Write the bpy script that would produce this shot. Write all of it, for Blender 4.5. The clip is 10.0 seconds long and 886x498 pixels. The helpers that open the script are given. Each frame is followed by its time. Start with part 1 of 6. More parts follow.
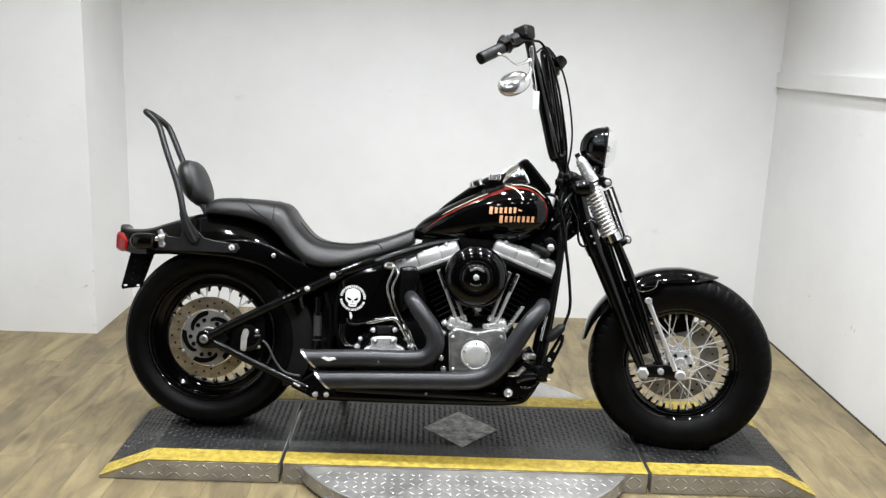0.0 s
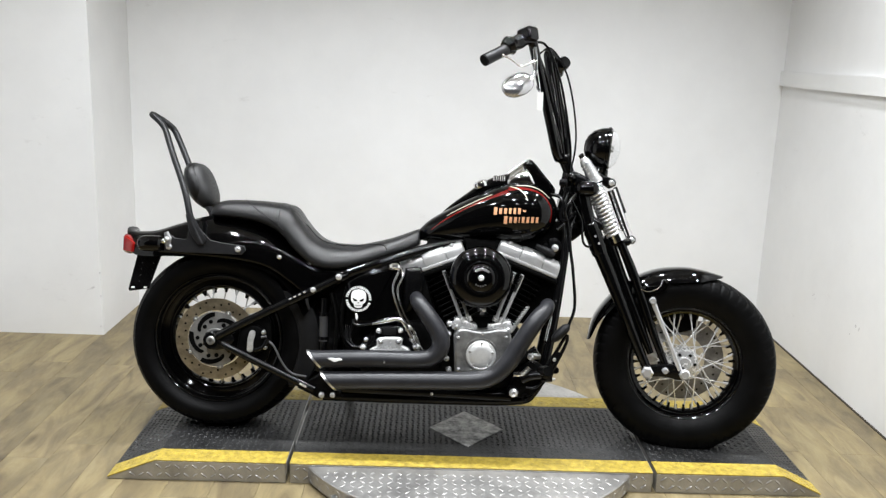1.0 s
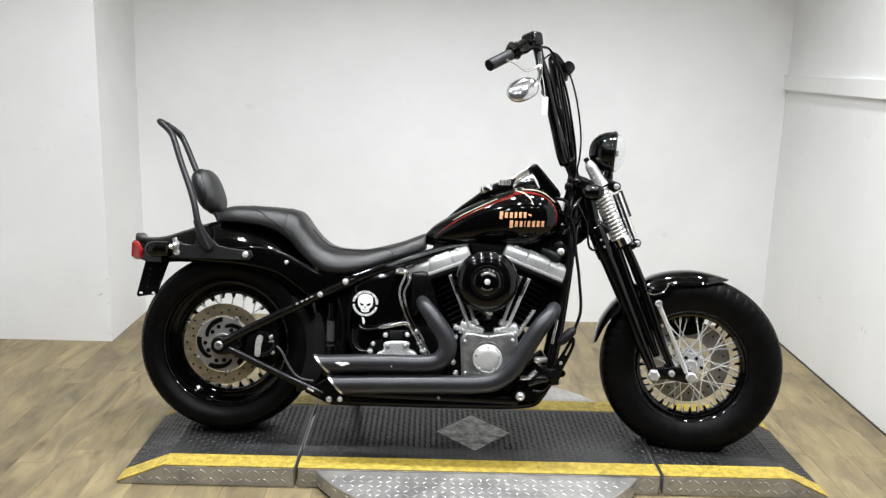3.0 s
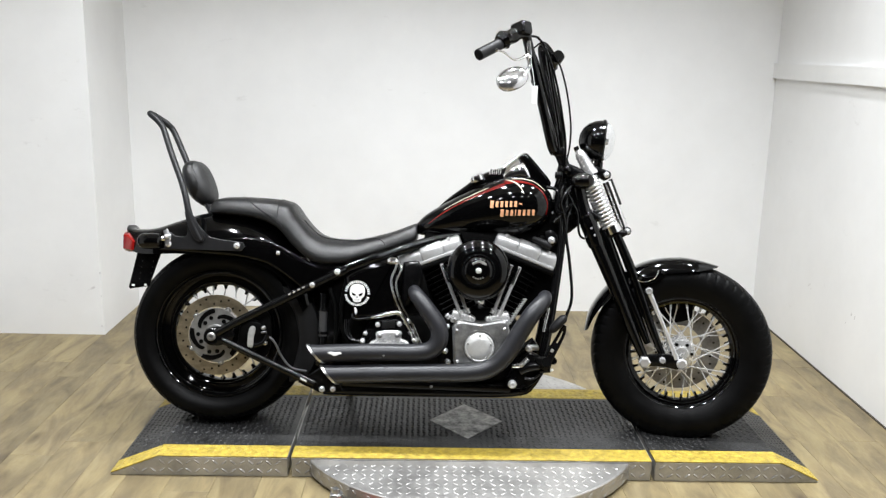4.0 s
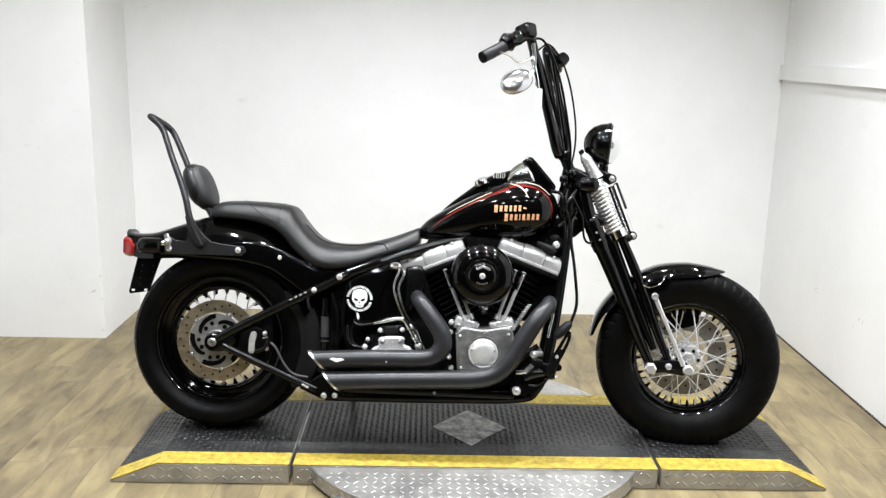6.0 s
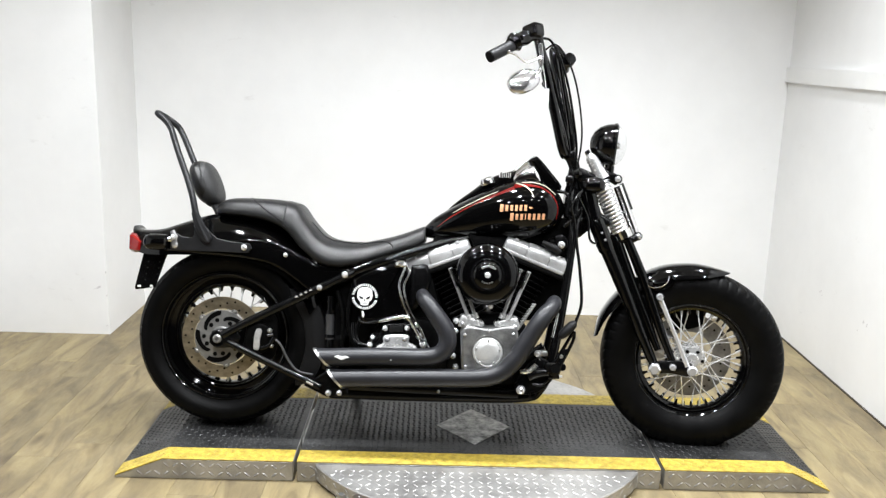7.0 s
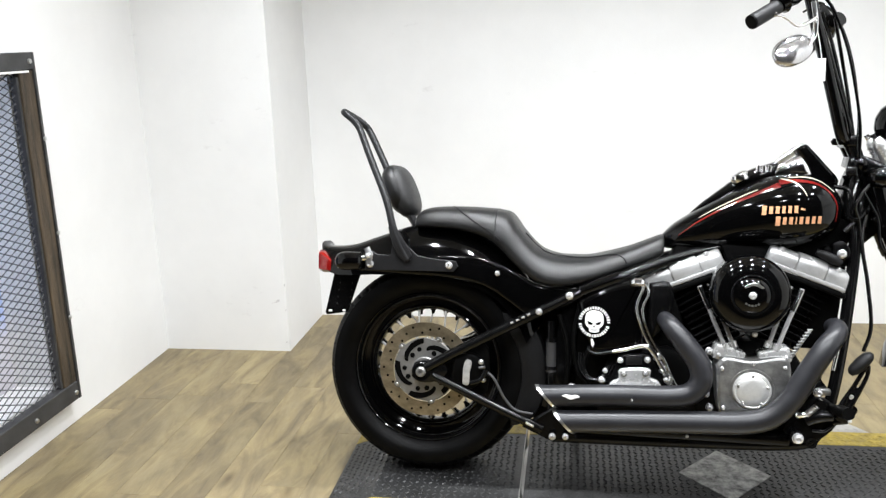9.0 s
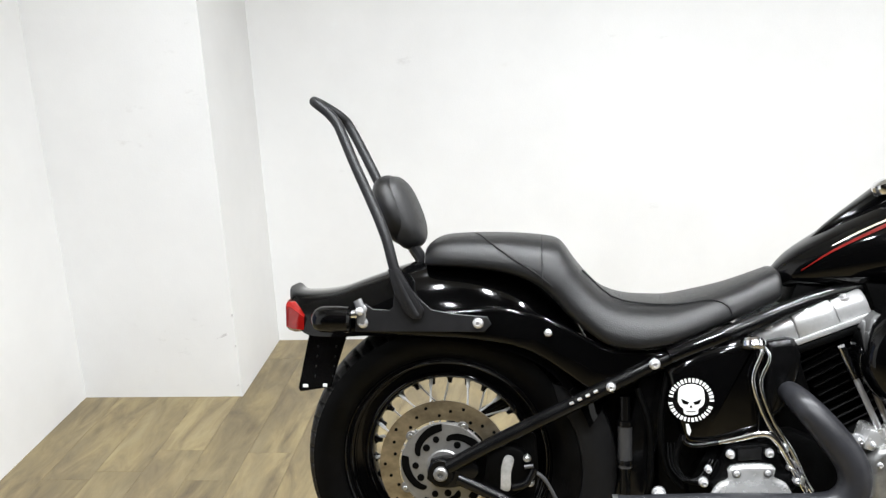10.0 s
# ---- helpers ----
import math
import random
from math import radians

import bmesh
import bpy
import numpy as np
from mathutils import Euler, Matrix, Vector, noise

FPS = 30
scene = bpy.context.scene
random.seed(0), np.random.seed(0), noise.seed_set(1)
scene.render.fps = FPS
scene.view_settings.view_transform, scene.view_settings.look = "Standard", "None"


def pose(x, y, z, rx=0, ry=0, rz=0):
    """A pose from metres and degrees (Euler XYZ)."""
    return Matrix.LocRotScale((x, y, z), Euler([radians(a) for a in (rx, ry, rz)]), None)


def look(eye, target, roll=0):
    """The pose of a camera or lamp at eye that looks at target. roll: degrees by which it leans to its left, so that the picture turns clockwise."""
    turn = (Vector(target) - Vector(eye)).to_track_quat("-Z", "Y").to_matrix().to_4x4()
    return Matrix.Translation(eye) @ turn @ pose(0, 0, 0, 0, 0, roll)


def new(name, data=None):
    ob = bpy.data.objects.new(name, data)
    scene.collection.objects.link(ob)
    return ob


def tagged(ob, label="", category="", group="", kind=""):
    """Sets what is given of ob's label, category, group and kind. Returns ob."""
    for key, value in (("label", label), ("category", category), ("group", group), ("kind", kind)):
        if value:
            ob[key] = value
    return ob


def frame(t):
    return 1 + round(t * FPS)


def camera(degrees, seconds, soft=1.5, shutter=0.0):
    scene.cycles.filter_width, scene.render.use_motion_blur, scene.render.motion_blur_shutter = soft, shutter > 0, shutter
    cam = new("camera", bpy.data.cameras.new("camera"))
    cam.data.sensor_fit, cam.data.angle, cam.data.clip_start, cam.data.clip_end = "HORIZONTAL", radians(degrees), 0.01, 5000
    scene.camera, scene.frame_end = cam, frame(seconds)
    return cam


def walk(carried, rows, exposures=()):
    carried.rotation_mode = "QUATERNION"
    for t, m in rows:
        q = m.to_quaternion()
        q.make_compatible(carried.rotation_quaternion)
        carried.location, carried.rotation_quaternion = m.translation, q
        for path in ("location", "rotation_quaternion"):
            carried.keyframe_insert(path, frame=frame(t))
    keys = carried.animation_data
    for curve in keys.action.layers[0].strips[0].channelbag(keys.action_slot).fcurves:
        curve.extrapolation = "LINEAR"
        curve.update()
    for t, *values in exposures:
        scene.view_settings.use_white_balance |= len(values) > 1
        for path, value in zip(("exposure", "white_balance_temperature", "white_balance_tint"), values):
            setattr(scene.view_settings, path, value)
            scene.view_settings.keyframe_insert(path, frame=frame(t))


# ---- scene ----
cam = camera(53.98, 10.0, soft=1.35)
PATH = [
    (0, (-0.062, -2.855, 1.425), (-0.011, -0.905, 0.985), 2.39),
    (0.5, (-0.065, -2.855, 1.425), (-0.009, -0.907, 0.977), 2.12),
    (1, (-0.066, -2.868, 1.435), (-0.024, -0.918, 0.992), 2.08),
    (1.5, (-0.065, -2.872, 1.420), (-0.027, -0.922, 0.979), 1.95),
    (2, (-0.077, -2.872, 1.412), (-0.041, -0.920, 0.978), 2.00),
    (2.5, (-0.082, -2.868, 1.436), (-0.050, -0.915, 1.007), 1.93),
    (2.7, (-0.071, -2.874, 1.427), (-0.044, -0.921, 1.000), 1.73),
    (3.8, (-0.068, -2.896, 1.432), (-0.024, -0.944, 0.997), 1.52),
    (4, (-0.060, -2.898, 1.419), (-0.016, -0.948, 0.976), 1.29),
    (4.5, (-0.061, -2.883, 1.420), (-0.016, -0.935, 0.968), 1.23),
    (5, (-0.065, -2.863, 1.424), (-0.012, -0.918, 0.960), 0.91),
    (5.5, (-0.061, -2.858, 1.422), (-0.049, -0.906, 0.986), 0.49),
    (5.7, (-0.060, -2.858, 1.428), (-0.031, -0.907, 0.988), 1.00),
    (6.8, (-0.073, -2.859, 1.431), (-0.037, -0.910, 0.983), 1.70),
    (7, (-0.072, -2.864, 1.425), (-0.040, -0.914, 0.981), 1.76),
    (7.5, (-0.072, -2.866, 1.426), (-0.040, -0.917, 0.978), 1.69),
    (8, (-0.096, -2.822, 1.427), (-0.018, -0.879, 0.960), 2.41),
    (8.1, (-0.121, -2.804, 1.420), (-0.026, -0.860, 0.959), 2.29),
    (8.2, (-0.152, -2.784, 1.419), (-0.052, -0.842, 0.952), 1.48),
    (8.3, (-0.183, -2.759, 1.422), (-0.111, -0.822, 0.929), 0.24),
    (8.4, (-0.218, -2.729, 1.431), (-0.181, -0.794, 0.929), -0.75),
    (8.5, (-0.248, -2.698, 1.438), (-0.247, -0.770, 0.907), -1.49),
    (8.6, (-0.272, -2.655, 1.429), (-0.325, -0.737, 0.866), -1.53),
    (8.7, (-0.295, -2.603, 1.415), (-0.390, -0.681, 0.869), -1.32),
    (8.8, (-0.312, -2.528, 1.402), (-0.470, -0.606, 0.873), -2.21),
    (8.9, (-0.330, -2.448, 1.398), (-0.559, -0.522, 0.911), -2.18),
    (9, (-0.352, -2.375, 1.406), (-0.648, -0.456, 0.926), -1.86),
    (9.1, (-0.381, -2.297, 1.414), (-0.730, -0.399, 0.892), -1.06),
    (9.2, (-0.421, -2.230, 1.414), (-0.794, -0.342, 0.868), -0.12),
    (9.3, (-0.469, -2.158, 1.405), (-0.860, -0.282, 0.833), -0.53),
    (9.4, (-0.489, -2.077, 1.390), (-0.864, -0.198, 0.819), -1.11),
    (9.5, (-0.517, -1.993, 1.375), (-0.828, -0.095, 0.826), -0.75),
    (9.6, (-0.547, -1.910, 1.374), (-0.772, 0.003, 0.834), -0.76),
    (9.7, (-0.587, -1.823, 1.383), (-0.742, 0.089, 0.818), -0.77),
    (9.8, (-0.610, -1.741, 1.393), (-0.766, 0.178, 0.852), -1.38),
    (9.9, (-0.631, -1.662, 1.395), (-0.769, 0.253, 0.837), -2.04),
    (10, (-0.642, -1.580, 1.394), (-0.803, 0.332, 0.830), -2.56),
]
EXPOSURE = [(0, 0.0), (2.5, 0.0), (4.0, 0.10), (5.0, 0.18), (7.0, 0.32), (8.5, 0.34), (9.5, 0.30), (10, 0.28)]
walk(cam, [(t, look(eye, target, roll)) for t, eye, target, roll in PATH], EXPOSURE)

# ---- light: rows of ceiling panels over the photo bay, out of the picture ----
world = bpy.data.worlds.new("world")
scene.world = world
world.use_nodes = True
world.node_tree.nodes["Background"].inputs[0].default_value = (0.9, 0.95, 1.0, 1)
world.node_tree.nodes["Background"].inputs[1].default_value = 0.02
CEIL = 3.1


def ceiling_lamp(x, y, sx, sy, watts, beam):
    data = bpy.data.lights.new("ceiling_panel", "AREA")
    data.shape, data.size, data.size_y = "RECTANGLE", sx, sy
    data.energy, data.color, data.spread = watts, (0.955, 0.985, 1.02), radians(beam)
    ob = new("ceiling_panel_light", data)
    ob.matrix_world = pose(x, y, CEIL - 0.15)
    return ob


for lx in (-1.25, -0.4, 0.45, 1.3):
    for ly, watts, beam in ((-2.7, 10, 155), (-1.3, 19, 140), (0.15, 21, 124)):
        ceiling_lamp(lx, ly, 0.12, 0.20, watts, beam)


# ---- materials ----
def mat(name, color, rough=0.5, metal=0.0, vary=0.12, scale=8.0, bump=0.0, bump_scale=60.0, coat=0.0, random_tint=0.0, spec=0.5, rough_vary=0.08, stretch=(1, 1, 1)):
    m = bpy.data.materials.new(name)
    m.use_nodes = True
    nt = m.node_tree
    b = nt.nodes["Principled BSDF"]
    tc = nt.nodes.new("ShaderNodeTexCoord")
    mp = nt.nodes.new("ShaderNodeMapping")
    mp.inputs["Scale"].default_value = stretch
    nt.links.new(tc.outputs["Object"], mp.inputs[0])
    n1 = nt.nodes.new("ShaderNodeTexNoise")
    n1.inputs["Scale"].default_value, n1.inputs["Detail"].default_value, n1.inputs["Roughness"].default_value = scale, 8, 0.65
    nt.links.new(mp.outputs[0], n1.inputs[0])
    ramp = nt.nodes.new("ShaderNodeValToRGB")
    dark = [max(0, c * (1 - vary * 1.6)) for c in color]
    lite = [min(1, c * (1 + vary)) for c in color]
    ramp.color_ramp.elements[0].position, ramp.color_ramp.elements[1].position = 0.3, 0.7
    ramp.color_ramp.elements[0].color, ramp.color_ramp.elements[1].color = (*dark, 1), (*lite, 1)
    nt.links.new(n1.outputs[0], ramp.inputs[0])
    nt.links.new(ramp.outputs[0], b.inputs["Base Color"])
    mr = nt.nodes.new("ShaderNodeMapRange")
    mr.inputs[3].default_value, mr.inputs[4].default_value = max(0.02, rough - rough_vary), min(1, rough + rough_vary)
    n2 = nt.nodes.new("ShaderNodeTexNoise")
    n2.inputs["Scale"].default_value, n2.inputs["Detail"].default_value = scale * 4.3, 6
    nt.links.new(mp.outputs[0], n2.inputs[0])
    nt.links.new(n2.outputs[0], mr.inputs[0])
    nt.links.new(mr.outputs[0], b.inputs["Roughness"])
    b.inputs["Metallic"].default_value = metal
    b.inputs["Specular IOR Level"].default_value = spec
    b.inputs["Coat Weight"].default_value = coat
    b.inputs["Coat Roughness"].default_value = 0.03
    if bump:
        n3 = nt.nodes.new("ShaderNodeTexNoise")
        n3.inputs["Scale"].default_value, n3.inputs["Detail"].default_value = bump_scale, 5
        nt.links.new(mp.outputs[0], n3.inputs[0])
        bp = nt.nodes.new("ShaderNodeBump")
        bp.inputs["Strength"].default_value, bp.inputs["Distance"].default_value = bump, 0.004
        nt.links.new(n3.outputs[0], bp.inputs["Height"])
        nt.links.new(bp.outputs[0], b.inputs["Normal"])
    return m


def plank_material(joined=False):
    m = bpy.data.materials.new("vinyl_oak_plank")
    m.use_nodes = True
    nt = m.node_tree
    b = nt.nodes["Principled BSDF"]
    tc = nt.nodes.new("ShaderNodeTexCoord")
    tone = nt.nodes.new("ShaderNodeNewGeometry").outputs["Random Per Island"] if joined else nt.nodes.new("ShaderNodeObjectInfo").outputs["Random"]
    add = nt.nodes.new("ShaderNodeVectorMath")
    add.operation = "MULTIPLY_ADD"
    comb = nt.nodes.new("ShaderNodeCombineXYZ")
    for i in range(3):
        nt.links.new(tone, comb.inputs[i])
    nt.links.new(comb.outputs[0], add.inputs[0])
    add.inputs[1].default_value = (37, 53, 11)
    nt.links.new(tc.outputs["Object"], add.inputs[2])
    mp = nt.nodes.new("ShaderNodeMapping")
    mp.inputs["Scale"].default_value = (9, 2.3, 1)
    nt.links.new(add.outputs[0], mp.inputs[0])
    n1 = nt.nodes.new("ShaderNodeTexNoise")
    n1.inputs["Scale"].default_value, n1.inputs["Detail"].default_value, n1.inputs["Roughness"].default_value, n1.inputs["Distortion"].default_value = 1.5, 9, 0.6, 1.2
    nt.links.new(mp.outputs[0], n1.inputs[0])
    r = nt.nodes.new("ShaderNodeValToRGB")
    cols = [(0.27, (0.120, 0.092, 0.054)), (0.40, (0.198, 0.157, 0.090)), (0.54, (0.258, 0.209, 0.116)), (0.75, (0.325, 0.274, 0.162))]
    r.color_ramp.elements[0].position, r.color_ramp.elements[0].color = cols[0][0], (*cols[0][1], 1)
    r.color_ramp.elements[1].position, r.color_ramp.elements[1].color = cols[3][0], (*cols[3][1], 1)
    for p, c in cols[1:3]:
        r.color_ramp.elements.new(p).color = (*c, 1)
    nt.links.new(n1.outputs[0], r.inputs[0])
    hsv = nt.nodes.new("ShaderNodeHueSaturation")
    mr = nt.nodes.new("ShaderNodeMapRange")
    mr.inputs[3].default_value, mr.inputs[4].default_value = 0.82, 0.98
    nt.links.new(tone, mr.inputs[0])
    nt.links.new(mr.outputs[0], hsv.inputs["Value"])
    hsv.inputs["Saturation"].default_value = 1.02
    n4 = nt.nodes.new("ShaderNodeTexNoise")
    n4.inputs["Scale"].default_value, n4.inputs["Detail"].default_value = 2.6, 5
    mp4 = nt.nodes.new("ShaderNodeMapping")
    mp4.inputs["Scale"].default_value = (3.6, 1.5, 1)
    nt.links.new(add.outputs[0], mp4.inputs[0])
    nt.links.new(mp4.outputs[0], n4.inputs[0])
    r4 = nt.nodes.new("ShaderNodeValToRGB")
    r4.color_ramp.elements[0].position, r4.color_ramp.elements[0].color = 0.36, (0.62, 0.60, 0.585, 1)
    r4.color_ramp.elements[1].position, r4.color_ramp.elements[1].color = 0.66, (1.0, 0.97, 0.86, 1)
    nt.links.new(n4.outputs[0], r4.inputs[0])
    mx = nt.nodes.new("ShaderNodeMix")
    mx.data_type, mx.blend_type = "RGBA", "MULTIPLY"
    mx.inputs[0].default_value = 0.75
    nt.links.new(r.outputs[0], mx.inputs[6])
    nt.links.new(r4.outputs[0], mx.inputs[7])
    # knots: small dark eyes with a soft rim, a few to a plank
    mpk = nt.nodes.new("ShaderNodeMapping")
    mpk.inputs["Scale"].default_value = (6.5, 2.4, 1)
    nt.links.new(add.outputs[0], mpk.inputs[0])
    vor = nt.nodes.new("ShaderNodeTexVoronoi")
    vor.inputs["Scale"].default_value = 1.0
    nt.links.new(mpk.outputs[0], vor.inputs["Vector"])
    rk = nt.nodes.new("ShaderNodeValToRGB")
    rk.color_ramp.elements[0].position, rk.color_ramp.elements[0].color = 0.02, (0.36, 0.30, 0.26, 1)
    rk.color_ramp.elements[1].position, rk.color_ramp.elements[1].color = 0.17, (1, 1, 1, 1)
    nt.links.new(vor.outputs["Distance"], rk.inputs[0])
    mk = nt.nodes.new("ShaderNodeMix")
    mk.data_type, mk.blend_type = "RGBA", "MULTIPLY"
    mk.inputs[0].default_value = 0.8
    nt.links.new(mx.outputs[2], mk.inputs[6])
    nt.links.new(rk.outputs[0], mk.inputs[7])
    nt.links.new(mk.outputs[2], hsv.inputs["Color"])
    nt.links.new(hsv.outputs[0], b.inputs["Base Color"])
    n2 = nt.nodes.new("ShaderNodeTexNoise")
    n2.inputs["Scale"].default_value, n2.inputs["Detail"].default_value = 14, 6
    nt.links.new(mp.outputs[0], n2.inputs[0])
    bp = nt.nodes.new("ShaderNodeBump")
    bp.inputs["Strength"].default_value, bp.inputs["Distance"].default_value = 0.25, 0.002
    nt.links.new(n2.outputs[0], bp.inputs["Height"])
    nt.links.new(bp.outputs[0], b.inputs["Normal"])
    rr = nt.nodes.new("ShaderNodeMapRange")
    rr.inputs[3].default_value, rr.inputs[4].default_value = 0.38, 0.58
    nt.links.new(n2.outputs[0], rr.inputs[0])
    nt.links.new(rr.outputs[0], b.inputs["Roughness"])
    return m


def wall_material():
    """White painted plaster: roller grain, faint scuffs and patchy cleaning marks."""
    m = mat("white_wall_paint", (0.80, 0.80, 0.795), rough=0.55, vary=0.035, scale=1.6, bump=0.12, bump_scale=180)
    nt = m.node_tree
    b = nt.nodes["Principled BSDF"]
    src = b.inputs["Base Color"].links[0].from_socket
    tc = nt.nodes.new("ShaderNodeTexCoord")
    mp = nt.nodes.new("ShaderNodeMapping")
    mp.inputs["Scale"].default_value = (1.0, 1.0, 2.4)
    n = nt.nodes.new("ShaderNodeTexNoise")
    n.inputs["Scale"].default_value, n.inputs["Detail"].default_value, n.inputs["Roughness"].default_value = 2.7, 9, 0.72
    r = nt.nodes.new("ShaderNodeValToRGB")
    r.color_ramp.elements[0].position, r.color_ramp.elements[0].color = 0.64, (1, 1, 1, 1)
    r.color_ramp.elements[1].position, r.color_ramp.elements[1].color = 0.74, (0.80, 0.79, 0.78, 1)
    mx = nt.nodes.new("ShaderNodeMix")
    mx.data_type, mx.blend_type = "RGBA", "MULTIPLY"
    mx.inputs[0].default_value = 0.8
    nt.links.new(tc.outputs["Object"], mp.inputs[0])
    nt.links.new(mp.outputs[0], n.inputs[0])
    nt.links.new(n.outputs[0], r.inputs[0])
    nt.links.new(src, mx.inputs[6])
    nt.links.new(r.outputs[0], mx.inputs[7])
    nt.links.new(mx.outputs[2], b.inputs["Base Color"])
    return m


PLANK = plank_material()
WALL = wall_material()
CEILING = mat("ceiling_paint", (0.74, 0.74, 0.73), rough=0.8, vary=0.03, scale=2)
TRIM = mat("trim_paint", (0.80, 0.80, 0.79), rough=0.4, vary=0.03, scale=3)
DARK_GAP = mat("subfloor_shadow_gap", (0.05, 0.04, 0.03), rough=0.9)
RUBBER_MAT = mat("black_rubber_mat", (0.0115, 0.0115, 0.0117), rough=0.38, spec=0.42, vary=0.7, scale=3.0, bump=0.25, bump_scale=140, rough_vary=0.12)
WORN_RUBBER = mat("worn_grey_rubber", (0.017, 0.017, 0.0169), rough=0.46, spec=0.42, vary=0.75, scale=5.5, bump=0.3, bump_scale=220, rough_vary=0.16)
STEEL_PLATE = mat("worn_tread_plate", (0.43, 0.42, 0.405), rough=0.40, metal=0.74, vary=0.26, scale=6, bump=0.15, bump_scale=90, rough_vary=0.16)
YELLOW = mat("yellow_safety_paint", (0.40, 0.295, 0.042), rough=0.5, vary=0.30, scale=42, bump=0.2, bump_scale=120)
ALU_GREY = mat("brushed_grey_plate", (0.38, 0.375, 0.36), rough=0.5, metal=0.35, vary=0.55, scale=34)
BLACK_PAINT = mat("gloss_black_paint", (0.0014, 0.0014, 0.0015), rough=0.06, vary=0.2, scale=5, spec=0.30, rough_vary=0.03)
BLACK_METAL = mat("semi_gloss_black_metal", (0.0032, 0.0032, 0.0034), rough=0.20, vary=0.3, scale=18, rough_vary=0.1, spec=0.26)
BLACK_ROUGH = mat("wrinkle_black_engine", (0.0015, 0.0015, 0.0015), rough=0.48, spec=0.06, vary=0.3, scale=40, bump=0.3, bump_scale=300)
DULL_GREY = mat("dull_dark_plastic", (0.0075, 0.0075, 0.008), rough=0.5, spec=0.18, vary=0.2, scale=14)
SATIN_BLACK = mat("satin_black_steel", (0.013, 0.013, 0.014), rough=0.42, spec=0.22, vary=0.2, scale=20)
BRIGHT = mat("bright_plated_steel", (0.74, 0.74, 0.75), rough=0.20, metal=0.70, vary=0.08, scale=14)
SPOKE_STEEL = mat("bright_spoke_steel", (0.86, 0.86, 0.86), rough=0.24, metal=0.5, vary=0.05, scale=30)
SATIN_ALU = mat("satin_turned_aluminium", (0.74, 0.74, 0.725), rough=0.40, metal=0.6, vary=0.08, scale=40)
ROD_CHROME = mat("rod_chrome", (0.52, 0.52, 0.53), rough=0.13, metal=1.0, vary=0.1, scale=18, rough_vary=0.05)
CHROME = mat("chrome", (0.84, 0.84, 0.85), rough=0.10, metal=1.0, vary=0.05, scale=12, rough_vary=0.04)
ALU = mat("cast_aluminium", (0.45, 0.45, 0.447), rough=0.34, metal=0.5, vary=0.12, scale=22, bump=0.1, bump_scale=160)
POLISHED = mat("polished_aluminium", (0.70, 0.70, 0.69), rough=0.26, metal=0.65, vary=0.1, scale=16)
EXHAUST = mat("ceramic_grey_exhaust", (0.0190, 0.0193, 0.0222), rough=0.37, metal=0.1, spec=0.38, vary=0.22, scale=12, bump=0.06, bump_scale=200)
LEATHER = mat("black_vinyl_leather", (0.0062, 0.0062, 0.0065), rough=0.35, spec=0.38, vary=0.25, scale=25, bump=0.30, bump_scale=420)
TYRE = mat("tyre_rubber", (0.0019, 0.0019, 0.0020), rough=0.44, spec=0.09, vary=0.45, scale=14, bump=0.14, bump_scale=200, rough_vary=0.12)
DISC_STEEL = mat("brake_disc_steel", (0.47, 0.395, 0.275), rough=0.34, metal=0.9, vary=0.34, scale=16, rough_vary=0.12, stretch=(1, 1, 1.6))
DISC_GREY = mat("dull_cast_carrier", (0.29, 0.285, 0.275), rough=0.4, metal=0.7, vary=0.15, scale=24)
STEEL = mat("bare_steel", (0.55, 0.55, 0.54), rough=0.3, metal=0.95, vary=0.15, scale=30)
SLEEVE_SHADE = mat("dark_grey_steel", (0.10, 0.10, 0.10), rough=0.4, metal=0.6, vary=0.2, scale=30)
# matt pad vinyl, lightened: the grazing light on it is in the colour
PAD_VINYL = mat("matt_lit_vinyl", (0.0190, 0.0190, 0.0193), rough=0.52, spec=0.45, vary=0.2, scale=25, bump=0.3, bump_scale=420)
RED_LENS = mat("red_lens", (0.20, 0.006, 0.005), rough=0.12, vary=0.1, scale=30, coat=0.6)
STRIPE_RED = mat("dark_red_stripe", (0.125, 0.008, 0.007), rough=0.12, vary=0.25, scale=30, coat=0.3)
STRIPE_CREAM = mat("cream_pinstripe", (0.46, 0.42, 0.33), rough=0.15, vary=0.1, scale=30, coat=0.4)
ORANGE = mat("orange_badge_paint", (0.78, 0.40, 0.22), rough=0.2, vary=0.12, scale=40, coat=0.8)
WHITE_BADGE = mat("white_badge_enamel", (0.78, 0.78, 0.77), rough=0.25, vary=0.05, scale=40)
CLEAR = mat("headlamp_glass", (0.93, 0.94, 0.95), rough=0.05, vary=0.03, scale=60)
CLEAR.node_tree.nodes["Principled BSDF"].inputs["Transmission Weight"].default_value = 0.9
CLEAR.node_tree.nodes["Principled BSDF"].inputs["IOR"].default_value = 1.04
CASE_ALU = mat("dull_cast_case", (0.37, 0.37, 0.365), rough=0.36, metal=0.85, vary=0.30, scale=24, bump=0.2, bump_scale=160, rough_vary=0.12)
RED_GRIP = mat("red_vinyl_grip", (0.55, 0.05, 0.03), rough=0.4, vary=0.15, scale=30)
SCUFF = mat("grey_scuff", (0.71, 0.70, 0.70), rough=0.7, vary=0.3, scale=60)
PAPER = mat("white_paper_tag", (0.78, 0.78, 0.76), rough=0.7, vary=0.04, scale=20)
FRAME_BROWN = mat("brown_weathered_wood", (0.058, 0.041, 0.024), rough=0.6, vary=0.8, scale=5, bump=0.4, bump_scale=40, stretch=(8, 8, 0.8))
